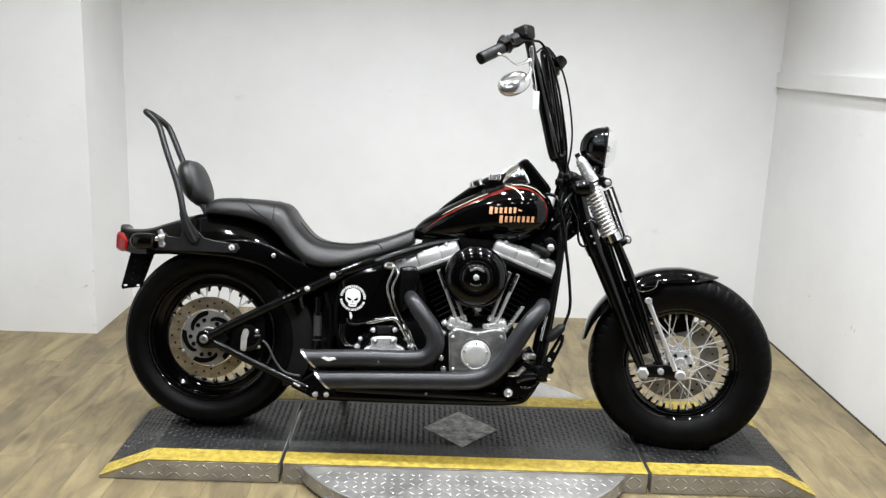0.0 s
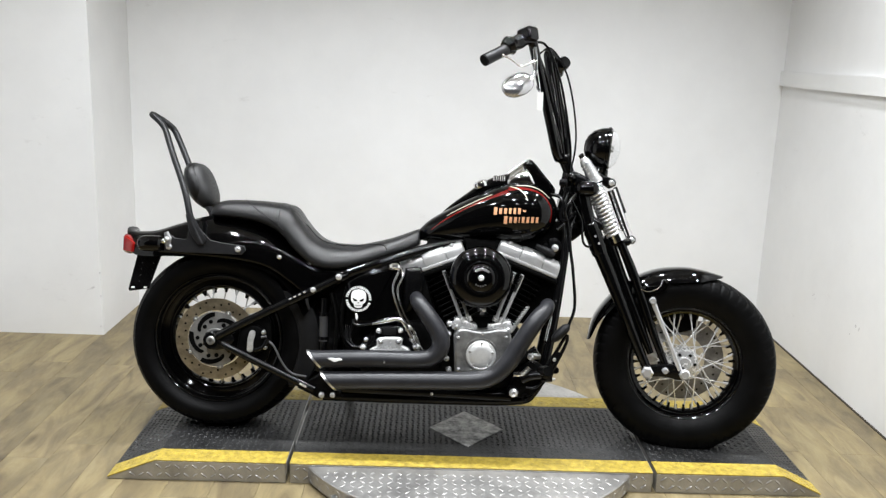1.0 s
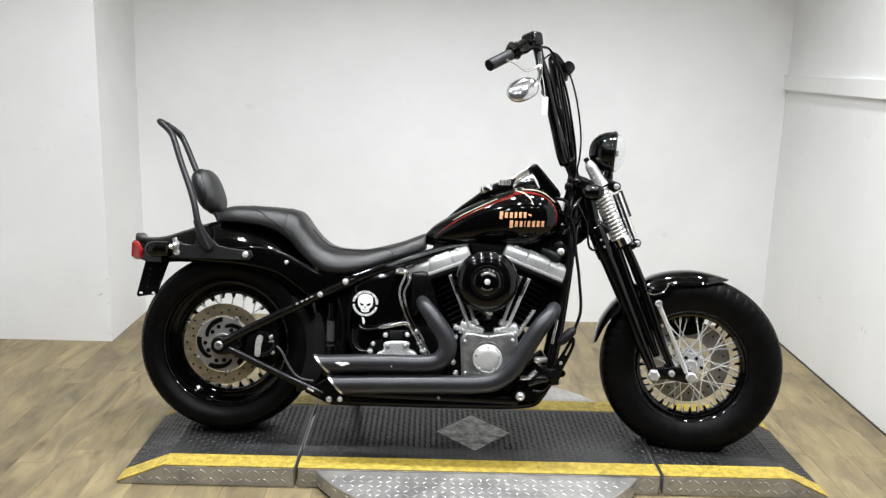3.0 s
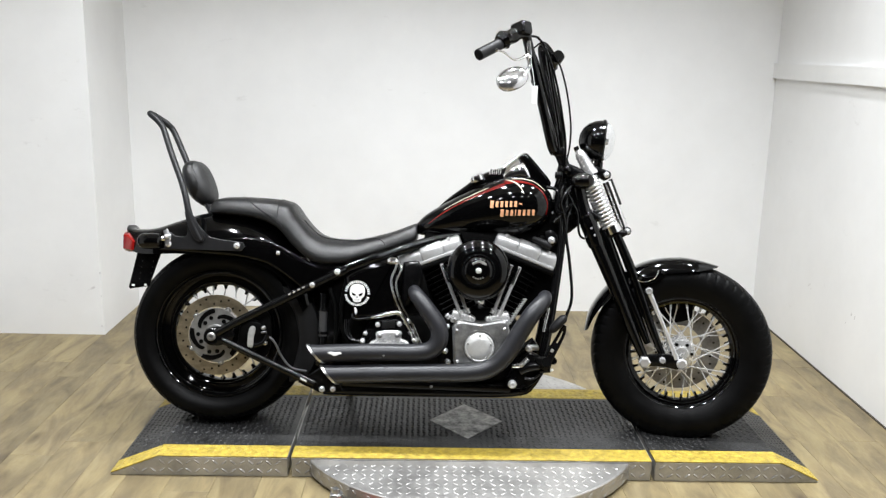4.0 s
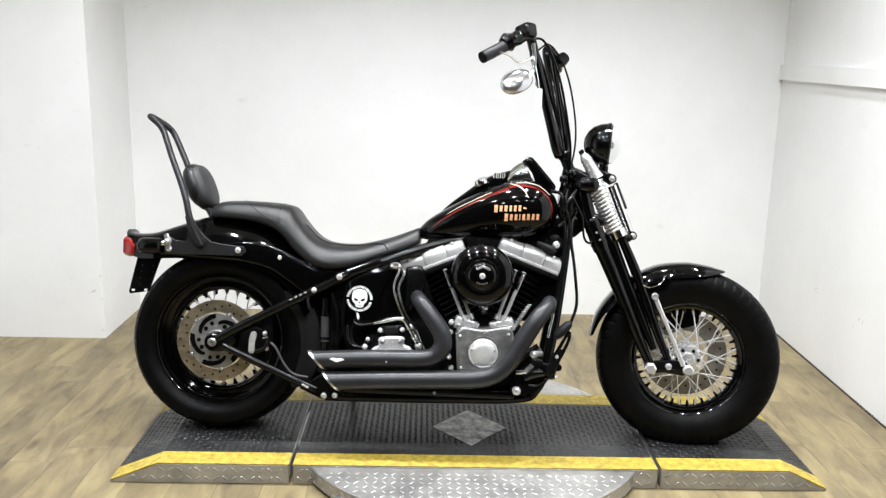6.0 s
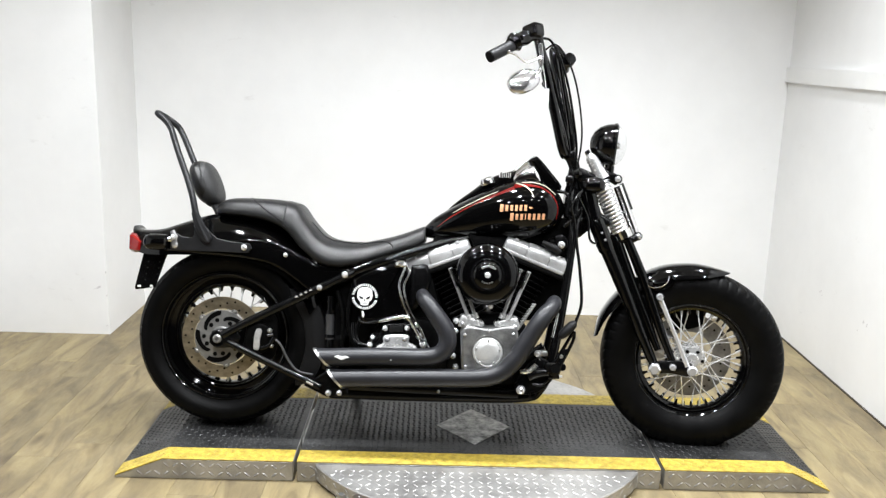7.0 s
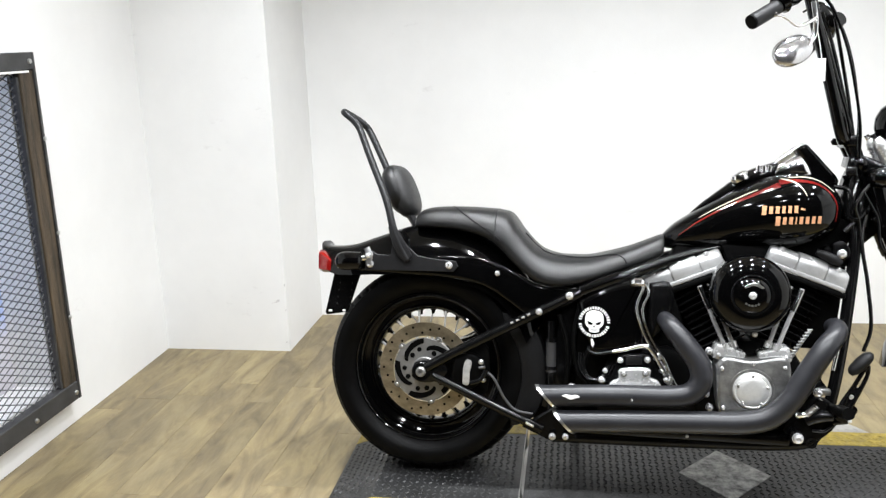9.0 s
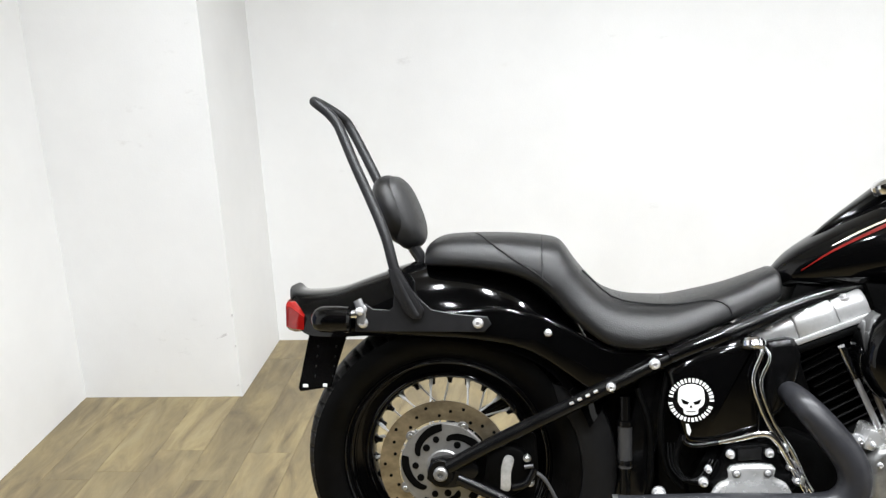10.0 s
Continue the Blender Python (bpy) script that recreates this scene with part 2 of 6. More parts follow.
FRAME_BLACK = mat("charcoal_frame_paint", (0.035, 0.035, 0.036), rough=0.5, vary=0.3, scale=14)


# ---- builders ----
def part(name, bm, material, parent, label="", smooth=True, kind=""):
    me = bpy.data.meshes.new(name)
    bm.normal_update()
    bm.to_mesh(me)
    bm.free()
    me.materials.append(material)
    if smooth:
        for p in me.polygons:
            p.use_smooth = True
        me.set_sharp_from_angle(angle=radians(38))
    ob = new(name, me)
    ob.parent = parent
    return tagged(ob, label, kind=kind)


def thing(name, label, category, m=None, group=""):
    ob = new(name)
    ob.empty_display_size = 0.1
    if m is not None:
        ob.matrix_basis = m
    return tagged(ob, label, category, group)


def box(x0, x1, y0, y1, z0, z1, bevel=0.0, seg=2, bm=None):
    out = bm or bmesh.new()
    r = bmesh.ops.create_cube(out, size=1.0)
    for v in r["verts"]:
        v.co = Vector((x0 + (v.co.x + 0.5) * (x1 - x0), y0 + (v.co.y + 0.5) * (y1 - y0), z0 + (v.co.z + 0.5) * (z1 - z0)))
    if bevel:
        es = list({e for v in r["verts"] for e in v.link_edges})
        bmesh.ops.bevel(out, geom=es, offset=bevel, segments=seg, affect="EDGES", profile=0.5)
    return out


def rounded(points, steps=6):
    """A smooth line (Catmull-Rom) through the points."""
    ps = [Vector(p) for p in points]
    if len(ps) < 3:
        return ps
    ext = [ps[0] * 2 - ps[1]] + ps + [ps[-1] * 2 - ps[-2]]
    out = []
    for i in range(1, len(ext) - 2):
        a, b, c, d = ext[i - 1:i + 3]
        for k in range(steps):
            t = k / steps
            out.append(0.5 * (2 * b + (c - a) * t + (2 * a - 5 * b + 4 * c - d) * t * t + (3 * b - a - 3 * c + d) * t ** 3))
    return out + [ps[-1]]


def tube(points, radius, sides=14, steps=6, caps=True, flat=1.0, bm=None):
    """A round bar swept along a smooth line; radius may be one number or one a point."""
    out = bm or bmesh.new()
    line = rounded(points, steps)
    n = len(line)
    if isinstance(radius, (int, float)):
        rad = [radius] * n
    else:
        rad = [float(np.interp(i / (n - 1), [k / (len(radius) - 1) for k in range(len(radius))], radius)) for i in range(n)]
    rings, up = [], None
    for i, p in enumerate(line):
        d = (line[min(i + 1, n - 1)] - line[max(i - 1, 0)]).normalized()
        if up is None:
            up = Vector((0, 1, 0)) if abs(d.y) < 0.8 else Vector((0, 0, 1))
        side = d.cross(up).normalized()
        up = side.cross(d).normalized()
        rings.append([out.verts.new(p + (side * math.cos(a) + up * flat * math.sin(a)) * rad[i]) for a in [2 * math.pi * k / sides for k in range(sides)]])
    for r0, r1 in zip(rings, rings[1:]):
        for k in range(sides):
            out.faces.new((r0[k], r0[(k + 1) % sides], r1[(k + 1) % sides], r1[k]))
    if caps:
        out.faces.new(rings[0][::-1])
        out.faces.new(rings[-1])
    return out


def lathe(profile, m=None, sides=48, closed=False, bm=None):
    """Revolves (radius, along) pairs about the local y axis; m places it."""
    out = bm or bmesh.new()
    m = m or Matrix.Identity(4)
    rings = []
    for r, y in profile:
        if r < 1e-6:
            rings.append([out.verts.new(m @ Vector((0, y, 0)))])
        else:
            rings.append([out.verts.new(m @ Vector((r * math.cos(2 * math.pi * k / sides), y, r * math.sin(2 * math.pi * k / sides)))) for k in range(sides)])
    pairs = list(zip(rings, rings[1:])) + ([(rings[-1], rings[0])] if closed else [])
    for a, b in pairs:
        for k in range(sides):
            j = (k + 1) % sides
            if len(a) == 1 and len(b) == 1:
                continue
            if len(a) == 1:
                out.faces.new((a[0], b[j], b[k]))
            elif len(b) == 1:
                out.faces.new((a[k], a[j], b[0]))
            else:
                out.faces.new((a[k], a[j], b[j], b[k]))
    bmesh.ops.recalc_face_normals(out, faces=out.faces[:])
    return out


def at(x, y, z):
    return Matrix.Translation((x, y, z))


def plate(outline, y0, y1, bevel=0.0, seg=2, bm=None):
    """A plate cut to an outline of (x, z), between two offsets along y."""
    out = bm or bmesh.new()
    a = [out.verts.new((x, y0, z)) for x, z in outline]
    b = [out.verts.new((x, y1, z)) for x, z in outline]
    n = len(a)
    fa, fb = out.faces.new(a), out.faces.new(b[::-1])
    for k in range(n):
        out.faces.new((a[k], b[k], b[(k + 1) % n], a[(k + 1) % n]))
    bmesh.ops.recalc_face_normals(out, faces=out.faces[:])
    if bevel:
        es = list(set(fa.edges) | set(fb.edges))
        bmesh.ops.bevel(out, geom=es, offset=bevel, segments=seg, affect="EDGES", profile=0.5)
    return out


def helix(p0, p1, r, turns, wire):
    p0, p1 = Vector(p0), Vector(p1)
    d = (p1 - p0).normalized()
    u = d.cross(Vector((0, 1, 0))).normalized()
    v = d.cross(u)
    n = turns * 14
    out = bmesh.new()
    rings = []
    for i in range(n + 1):
        a = 2 * math.pi * turns * i / n
        c = p0 + (p1 - p0) * (i / n) + (u * math.cos(a) + v * math.sin(a)) * r
        rad = (u * math.cos(a) + v * math.sin(a))
        rings.append([out.verts.new(c + (rad * math.cos(b) + d * math.sin(b)) * wire) for b in [2 * math.pi * k / 6 for k in range(6)]])
    for a, b in zip(rings, rings[1:]):
        for k in range(6):
            out.faces.new((a[k], a[(k + 1) % 6], b[(k + 1) % 6], b[k]))
    out.faces.new(rings[0][::-1])
    out.faces.new(rings[-1])
    return out


def loft(rings, caps=True, bm=None, closed=True):
    out = bm or bmesh.new()
    vs = [[out.verts.new(p) for p in ring] for ring in rings]
    n = len(vs[0])
    for a, b in zip(vs, vs[1:]):
        for k in range(n if closed else n - 1):
            out.faces.new((a[k], a[(k + 1) % n], b[(k + 1) % n], b[k]))
    if caps:
        out.faces.new(vs[0][::-1])
        out.faces.new(vs[-1])
    bmesh.ops.recalc_face_normals(out, faces=out.faces[:])
    return out


def smooth_xz(points, steps=5):
    return [(p.x, p.z) for p in rounded([(x, 0, z) for x, z in points], steps)]


def bolt(x, y, z, r, material, parent, label="", h=0.012, hexed=False, name="bolt"):
    s = 6 if hexed else 16
    r, h = r * 0.9, h * 0.8
    prof = [(r * 1.15, 0.004), (r * 1.15, -0.001), (r, -0.0015), (r, -h * 0.55), (r * 0.9, -h * 0.78), (r * 0.68, -h * 0.93), (r * 0.42, -h), (r * 0.34, -h * 0.8), (0, -h * 0.78)]
    if material is CHROME:
        material = BRIGHT
    return part(name, lathe(prof, Matrix.Translation((x, y, z)), sides=s), material, parent, label)


def structure(name, bm, material, label, smooth=False):
    ob = part(name, bm, material, None, label, smooth)
    return tagged(ob, label, kind="structure")


def quad_prism(corners, z0, z1):
    """A wall on a four-cornered ground plan."""
    out = bmesh.new()
    a = [out.verts.new((x, y, z0)) for x, y in corners]
    b = [out.verts.new((x, y, z1)) for x, y in corners]
    out.faces.new(a[::-1])
    out.faces.new(b)
    for k in range(4):
        out.faces.new((a[k], a[(k + 1) % 4], b[(k + 1) % 4], b[k]))
    bmesh.ops.recalc_face_normals(out, faces=out.faces[:])
    return out


# ---- the bay: walls, pillar, ceiling ----
BACK, LEFT, PIL_X, PIL_Y = 1.818, -2.247, -1.647, 1.28
def right_x(y):
    return 1.810 + (y - 1.818) * 0.018


FRONT = -1.45   # where the bay's side walls end and the added dark hall begins
# low light put into the colour, so gloss black mirrors little
HALL = mat("dark_unseen_hall", (0.15, 0.15, 0.152), rough=0.8, vary=0.1, scale=1.2)
structure("wall_north", box(LEFT - 0.15, right_x(BACK) + 0.15, BACK, BACK + 0.15, 0, CEIL), WALL, "white painted back wall of the photo bay")
PILLAR = structure("wall_pillar", box(LEFT, PIL_X, PIL_Y, BACK, 0, CEIL), WALL, "white painted boxed-out corner pillar")
EAST = structure("wall_east", quad_prism([(right_x(BACK), BACK), (right_x(FRONT), FRONT), (right_x(FRONT) + 0.15, FRONT), (right_x(BACK) + 0.15, BACK)], 0, CEIL), WALL, "white painted side wall with a ledge strip")
# west wall with the opening of the guarded window
WY0, WY1, WZ0, WZ1 = -0.37, 0.372, 0.185, 1.31
wb = box(LEFT - 0.15, LEFT, FRONT, WY0, 0, CEIL)
box(LEFT - 0.15, LEFT, WY1, BACK, 0, CEIL, bm=wb)
box(LEFT - 0.15, LEFT, WY0, WY1, 0, WZ0, bm=wb)
box(LEFT - 0.15, LEFT, WY0, WY1, WZ1, CEIL, bm=wb)
structure("wall_west", wb, WALL, "white painted side wall with a guarded window")
structure("ceiling", box(LEFT - 0.15, right_x(BACK) + 0.15, FRONT, BACK + 0.15, CEIL, CEIL + 0.12), CEILING, "white painted ceiling")
# an added, unseen hall closes the place; its dark colour keeps reflections black
structure("wall_south", box(-6.0, 6.0, -8.15, -8.0, 0, CEIL + 0.6), HALL, "added dark far wall, out of view")
structure("wall_hall_west", box(-6.15, -6.0, -8.15, FRONT, 0, CEIL + 0.6), HALL, "added dark side wall, out of view")
structure("wall_hall_east", box(6.0, 6.15, -8.15, FRONT, 0, CEIL + 0.6), HALL, "added dark side wall, out of view")
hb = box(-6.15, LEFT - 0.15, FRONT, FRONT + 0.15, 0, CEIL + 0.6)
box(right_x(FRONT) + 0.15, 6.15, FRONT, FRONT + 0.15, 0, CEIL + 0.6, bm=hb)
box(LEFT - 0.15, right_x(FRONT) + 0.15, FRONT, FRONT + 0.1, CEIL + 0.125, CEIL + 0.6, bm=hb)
structure("wall_hall_north", hb, HALL, "added dark wall beside the bay, out of view")
structure("ceiling_hall", box(-6.15, 6.15, -8.15, FRONT, CEIL + 0.6, CEIL + 0.7), HALL, "added dark ceiling, out of view")
# ledge strip along the east wall, and the dark joint at its foot
tb = quad_prism([(right_x(BACK) - 0.002, BACK), (right_x(FRONT) - 0.002, FRONT), (right_x(FRONT) - 0.016, FRONT), (right_x(BACK) - 0.016, BACK)], 1.318, 1.395)
structure("trim", tb, TRIM, "white painted ledge strip on the side wall")
jb = quad_prism([(right_x(BACK) - 0.0005, BACK), (right_x(FRONT) - 0.0005, FRONT), (right_x(FRONT) - 0.007, FRONT), (right_x(BACK) - 0.007, BACK)], 0.0, 0.006)
structure("baseboard", jb, DARK_GAP, "dark joint strip at the foot of the wall")

def scuff(parent, centre, size, face, seed):
    """A small ragged rub mark on a wall; face 'y' looks at the hall, 'x' across the bay."""
    rs = random.Random(seed)
    ring = []
    for k in range(11):
        a = 2 * math.pi * k / 11
        r = 0.55 + 0.5 * rs.random()
        ring.append((size[0] * r * math.cos(a), size[1] * r * math.sin(a) + size[0] * 0.35 * math.cos(a)))
    bm = plate(ring, -0.0006, 0.0)
    m = Matrix.Translation(centre) if face == "y" else Matrix.Translation(centre) @ pose(0, 0, 0, 0, 0, -90)
    bm.transform(m)
    return part("scuff_mark", bm, SCUFF, parent, "grey rub mark", smooth=False)


for i, (cx, cz, w, h) in enumerate(((-1.694, 0.241, 0.020, 0.007), (-1.712, 0.232, 0.009, 0.004), (-1.652, 0.317, 0.003, 0.009), (-1.653, 0.20, 0.003, 0.006), (-1.66, 0.045, 0.006, 0.004))):
    scuff(PILLAR, (cx, PIL_Y, cz), (w, h), "y", i)
for i, (cy, cz, w, h) in enumerate(((1.113, 0.363, 0.017, 0.006), (1.09, 0.35, 0.009, 0.004), (0.668, 0.352, 0.006, 0.012), (0.636, 0.345, 0.005, 0.012), (0.71, 0.30, 0.005, 0.004))):
    scuff(EAST, (right_x(cy), cy, cz), (w, h), "x", 20 + i)

# ---- the low turntable that the motorcycle stands on ----
H, YF, YB, CX, CY = 0.069, -0.182, 0.456, 0.110, 0.137
J0, J1 = -0.502, 0.735
turntable = thing("display_turntable", "low steel turntable with black treaded mats and yellow edge stripes", "turntable")


def lug_field(name, spots, length, width, height, material, parent, up=(0, 0, 1), label=""):
    """Raised lozenge treads, one joined mesh: spots are (centre, direction)."""
    vs, fs = [], []
    upv = Vector(up)
    for c, d in spots:
        c, d = Vector(c), Vector(d).normalized()
        s = upv.cross(d)
        i = len(vs)
        for a, b in ((1, 0), (0.45, 1), (-0.45, 1), (-1, 0), (-0.45, -1), (0.45, -1)):
            vs.append(c + d * a * length / 2 + s * b * width / 2)
        for a in (0.55, -0.55):
            vs.append(c + d * a * length / 2 + upv * height)
        fs += [(i, i + 1, i + 6), (i + 1, i + 2, i + 7, i + 6), (i + 2, i + 3, i + 7), (i + 3, i + 4, i + 7), (i + 4, i + 5, i + 6, i + 7), (i + 5, i, i + 6)]
    me = bpy.data.meshes.new(name)
    me.from_pydata([tuple(v) for v in vs], [], fs)
    me.materials.append(material)
    ob = new(name, me)
    ob.parent = parent
    return tagged(ob, label, kind="stuff")


def grid_spots(x0, x1, y0, y1, z, pitch, inside=lambda x, y: True):
    out = []
    nx, ny = int((x1 - x0) / pitch), int((y1 - y0) / pitch)
    for i in range(nx):
        for j in range(ny):
            x, y = x0 + (i + 0.5) * pitch, y0 + (j + 0.5) * pitch
            if inside(x, y):
                out.append(((x, y, z(x) if callable(z) else z), (1, 1, 0) if (i + j) % 2 else (1, -1, 0)))
    return out


def deck_section(name, outline, label):
    return part(name, plate(outline, YF, YB, 0.002, 1), STEEL_PLATE, turntable, label, smooth=False)


def skin(line, t):
    """A thin sheet's outline that follows a deck line."""
    return line + [(x, z - t) for x, z in line[::-1]]


sections = {
    "centre_deck": [(J0 + 0.007, H), (J1 - 0.007, H)],
    "rear_ramp": [(J0 - 0.007, H), (-0.945, H), (-1.104, 0.006)],
    "front_ramp": [(J1 + 0.007, H), (1.176, H), (1.309, 0.006)],
}
for nm, line in sections.items():
    base = line + [(line[-1][0], 0.0), (line[0][0], 0.0)]
    deck = deck_section(nm, base, "worn steel tread plate with a black mat on top")
    up = [(x, z + 0.004) for x, z in line]
    part("rubber_mat", plate(skin(up, 0.0035), YF + 0.173, YB - 0.098), RUBBER_MAT, deck, "black treaded rubber mat", smooth=False)
    part("mat_border", plate(skin(up, 0.0035), YF + 0.085, YF + 0.1725), WORN_RUBBER, deck, "worn grey flat rubber border", smooth=False)
    for a, b in ((YF - 0.001, YF + 0.084), (YB - 0.097, YB + 0.001)):
        part("edge_stripe", plate(skin([(x, z + 0.005) for x, z in line], 0.0045), a, b, 0.001, 1), YELLOW, deck, "worn yellow safety stripe", smooth=False)
    stripe_z = lambda x, L=sorted(line): float(np.interp(x, [p[0] for p in L], [p[1] for p in L])) + 0.005
    stripe_x = [p[0] for p in line]
    for a, b in ((YF + 0.001, YF + 0.083), (YB - 0.096, YB)):
        lug_field("stripe_treads", grid_spots(min(stripe_x) + 0.006, max(stripe_x) - 0.006, a, b, stripe_z, 0.0205), 0.019, 0.0066, 0.0013, YELLOW, deck)
    xs = [p[0] for p in line]
    zline = lambda x, L=sorted(line): float(np.interp(x, [p[0] for p in L], [p[1] for p in L])) + 0.004
    clear = lambda x, y: abs(x - 0.108) / 0.145 + abs(y - 0.13) / 0.163 > 1.0
    lug_field("mat_treads", grid_spots(min(xs) + 0.006, max(xs) - 0.006, YF + 0.175, YB - 0.103, zline, 0.0205, clear), 0.0178, 0.0072, 0.0024, RUBBER_MAT, deck)
    lug_field("worn_treads", grid_spots(min(xs) + 0.006, max(xs) - 0.006, YF + 0.090, YF + 0.173, zline, 0.0205), 0.0170, 0.0066, 0.0014, WORN_RUBBER, deck)
    spots = []
    for i in range(int((max(xs) - min(xs)) / 0.03)):
        for j in range(2):
            x, z = min(xs) + (i + 0.5) * 0.03 + 0.008, 0.02 + j * 0.03
            if z < zline(x) - 0.02 and not (nm == "centre_deck" and abs(x - CX) < 0.52):
                spots.append(((x, YF - 0.0005, z), (1, 0, 0.8) if (i + j) % 2 else (1, 0, -0.8)))
    lug_field("plate_treads", spots, 0.027, 0.008, 0.0024, STEEL_PLATE, deck, up=(0, -1, 0))

R_DISC = 0.630
disc = part("round_plate", lathe([(0, H - 0.006), (R_DISC - 0.004, H - 0.006), (R_DISC, H - 0.01), (R_DISC, 0.012), (R_DISC - 0.01, 0.0), (0, 0.0)], Matrix.Translation((CX, CY, 0)) @ pose(0, 0, 0, 90), 96), STEEL_PLATE, turntable, "round bright steel tread plate")
inside_disc = lambda x, y: math.hypot(x - CX, y - CY) < R_DISC - 0.015 and (y < YF - 0.008 or y > YB + 0.008)
lug_field("plate_treads", grid_spots(CX - 0.7, CX + 0.7, CY - 0.7, CY + 0.7, H - 0.006, 0.03, inside_disc), 0.024, 0.0070, 0.0015, STEEL_PLATE, disc)
rim_v, rim_f = [], []
for k in range(132):
    for j in range(2):
        a = 2 * math.pi * (k + 0.5 * j) / 132
        e, t = Vector((math.cos(a), math.sin(a), 0)), Vector((-math.sin(a), math.cos(a), 0))
        d = (t + Vector((0, 0, 0.8 if (k + j) % 2 else -0.8))).normalized()
        n = d.cross(e)
        c = Vector((CX, CY, 0.018 + 0.026 * j)) + e * (R_DISC - 0.0003)
        i0 = len(rim_v)
        rim_v += [tuple(c + d * p * 0.012 + n * q * 0.0035 + e * o) for p, q, o in ((1, 0, 0), (0, 1, 0), (-1, 0, 0), (0, -1, 0), (0.5, 0, 0.002), (-0.5, 0, 0.002))]
        rim_f += [(i0, i0 + 1, i0 + 4), (i0 + 1, i0 + 2, i0 + 5), (i0 + 1, i0 + 5, i0 + 4), (i0 + 2, i0 + 3, i0 + 5), (i0 + 3, i0, i0 + 4), (i0 + 3, i0 + 4, i0 + 5)]
rim_me = bpy.data.meshes.new("rim_treads")
rim_me.from_pydata(rim_v, [], rim_f)
rim_me.materials.append(STEEL_PLATE)
rim_ob = new("rim_treads", rim_me)
rim_ob.parent = disc
tagged(rim_ob, "raised treads on the rim", kind="stuff")
dm = bmesh.new()
for px, py, qx, qy in ((0.137, 0, 0, 0.155),):
    vs = [dm.verts.new(p) for p in ((0.108 + px, 0.13, H + 0.0062), (0.108, 0.13 + qy, H + 0.0062), (0.108 - px, 0.13, H + 0.0062), (0.108, 0.13 - qy, H + 0.0062))]
    f = dm.faces.new(vs)
    r = bmesh.ops.extrude_face_region(dm, geom=[f])
    for v in [g for g in r["geom"] if isinstance(g, bmesh.types.BMVert)]:
        v.co.z -= 0.0055
    bmesh.ops.recalc_face_normals(dm, faces=dm.faces[:])
part("diamond_inlay", dm, ALU_GREY, turntable, "scuffed grey diamond-shaped metal inlay", smooth=False)
# latch with a red grip at the rim of the round plate
latch = part("rim_latch", box(-0.345, -0.305, -0.392, -0.352, 0.0, 0.046, 0.006), STEEL, turntable, "small steel locking latch")
part("latch_nut", lathe([(0, 0.062), (0.010, 0.062), (0.013, 0.058), (0.013, 0.046), (0.017, 0.045), (0.017, 0.04)], at(-0.326, -0.372, 0) @ pose(0, 0, 0, 90), 6), STEEL, latch)
part("latch_arm", tube([(-0.328, -0.385, 0.030), (-0.322, -0.405, 0.028), (-0.300, -0.417, 0.026)], 0.006, 10, 3), STEEL, latch)
part("latch_grip", tube([(-0.318, -0.404, 0.026), (-0.29, -0.424, 0.025), (-0.245, -0.455, 0.024), (-0.228, -0.466, 0.024)], [0.008, 0.011, 0.0115, 0.008], 12, 3), RED_GRIP, latch, "red vinyl grip")

# ---- motorcycle ----
LEAN_AWAY, HEADING = 11.25, -2.4
bike = thing("motorcycle", "black cruiser motorcycle with springer fork and tall handlebars", "motorcycle", Matrix.Translation((-0.8095, 0.14, H + 0.006)) @ pose(0, 0, 0, 0, 0, HEADING) @ pose(0, 0, 0, -LEAN_AWAY) @ pose(0, 0, 0, 0, 0.65, 0) @ Matrix.Scale(1.009, 4))
AXIS_P, AXIS_D = Vector((1.25, 0, 0.92)), Vector((-0.42, 0, 0.908)).normalized()
STEER = Matrix.Translation(AXIS_P) @ Matrix.Rotation(radians(-8.0), 4, AXIS_D) @ Matrix.Translation(-AXIS_P)


def steered(bm):
    bm.transform(STEER)
    return bm


def tyre_bm(cx, cz, R, hw, rim_r, grooves):
    prof = [(rim_r - 0.006, -0.60), (rim_r + 0.004, -0.74), (rim_r + 0.3 * (R - rim_r), -0.97), (rim_r + 0.52 * (R - rim_r), -1.0), (rim_r + 0.72 * (R - rim_r), -0.95), (R - 0.020, -0.86), (R - 0.0135, -0.78), (R - 0.0095, -0.68), (R - 0.006, -0.55), (R - 0.003, -0.4), (R - 0.001, -0.22), (R, -0.07)]
    prof = prof + [(r, -u) for r, u in prof[::-1]]
    out, n = bmesh.new(), 432
    rings = []
    for k in range(n):
        a = 2 * math.pi * k / n
        ring = []
        for r, u in prof:
            d = 0.0
            if r > R - 0.0215:
                ph = (k / n * grooves + 0.9 * abs(u) + (0.5 if u > 0 else 0)) % 1.0
                if ph < 0.18 and abs(u) > 0.42:
                    d = 0.006
            ring.append(out.verts.new((cx + (r - d) * math.cos(a), u * hw, cz + (r - d) * math.sin(a))))
        rings.append(ring)
    for k in range(n):
        a, b = rings[k], rings[(k + 1) % n]
        for i in range(len(prof) - 1):
            out.faces.new((a[i], a[i + 1], b[i + 1], b[i]))
    bmesh.ops.recalc_face_normals(out, faces=out.faces[:])
    return out


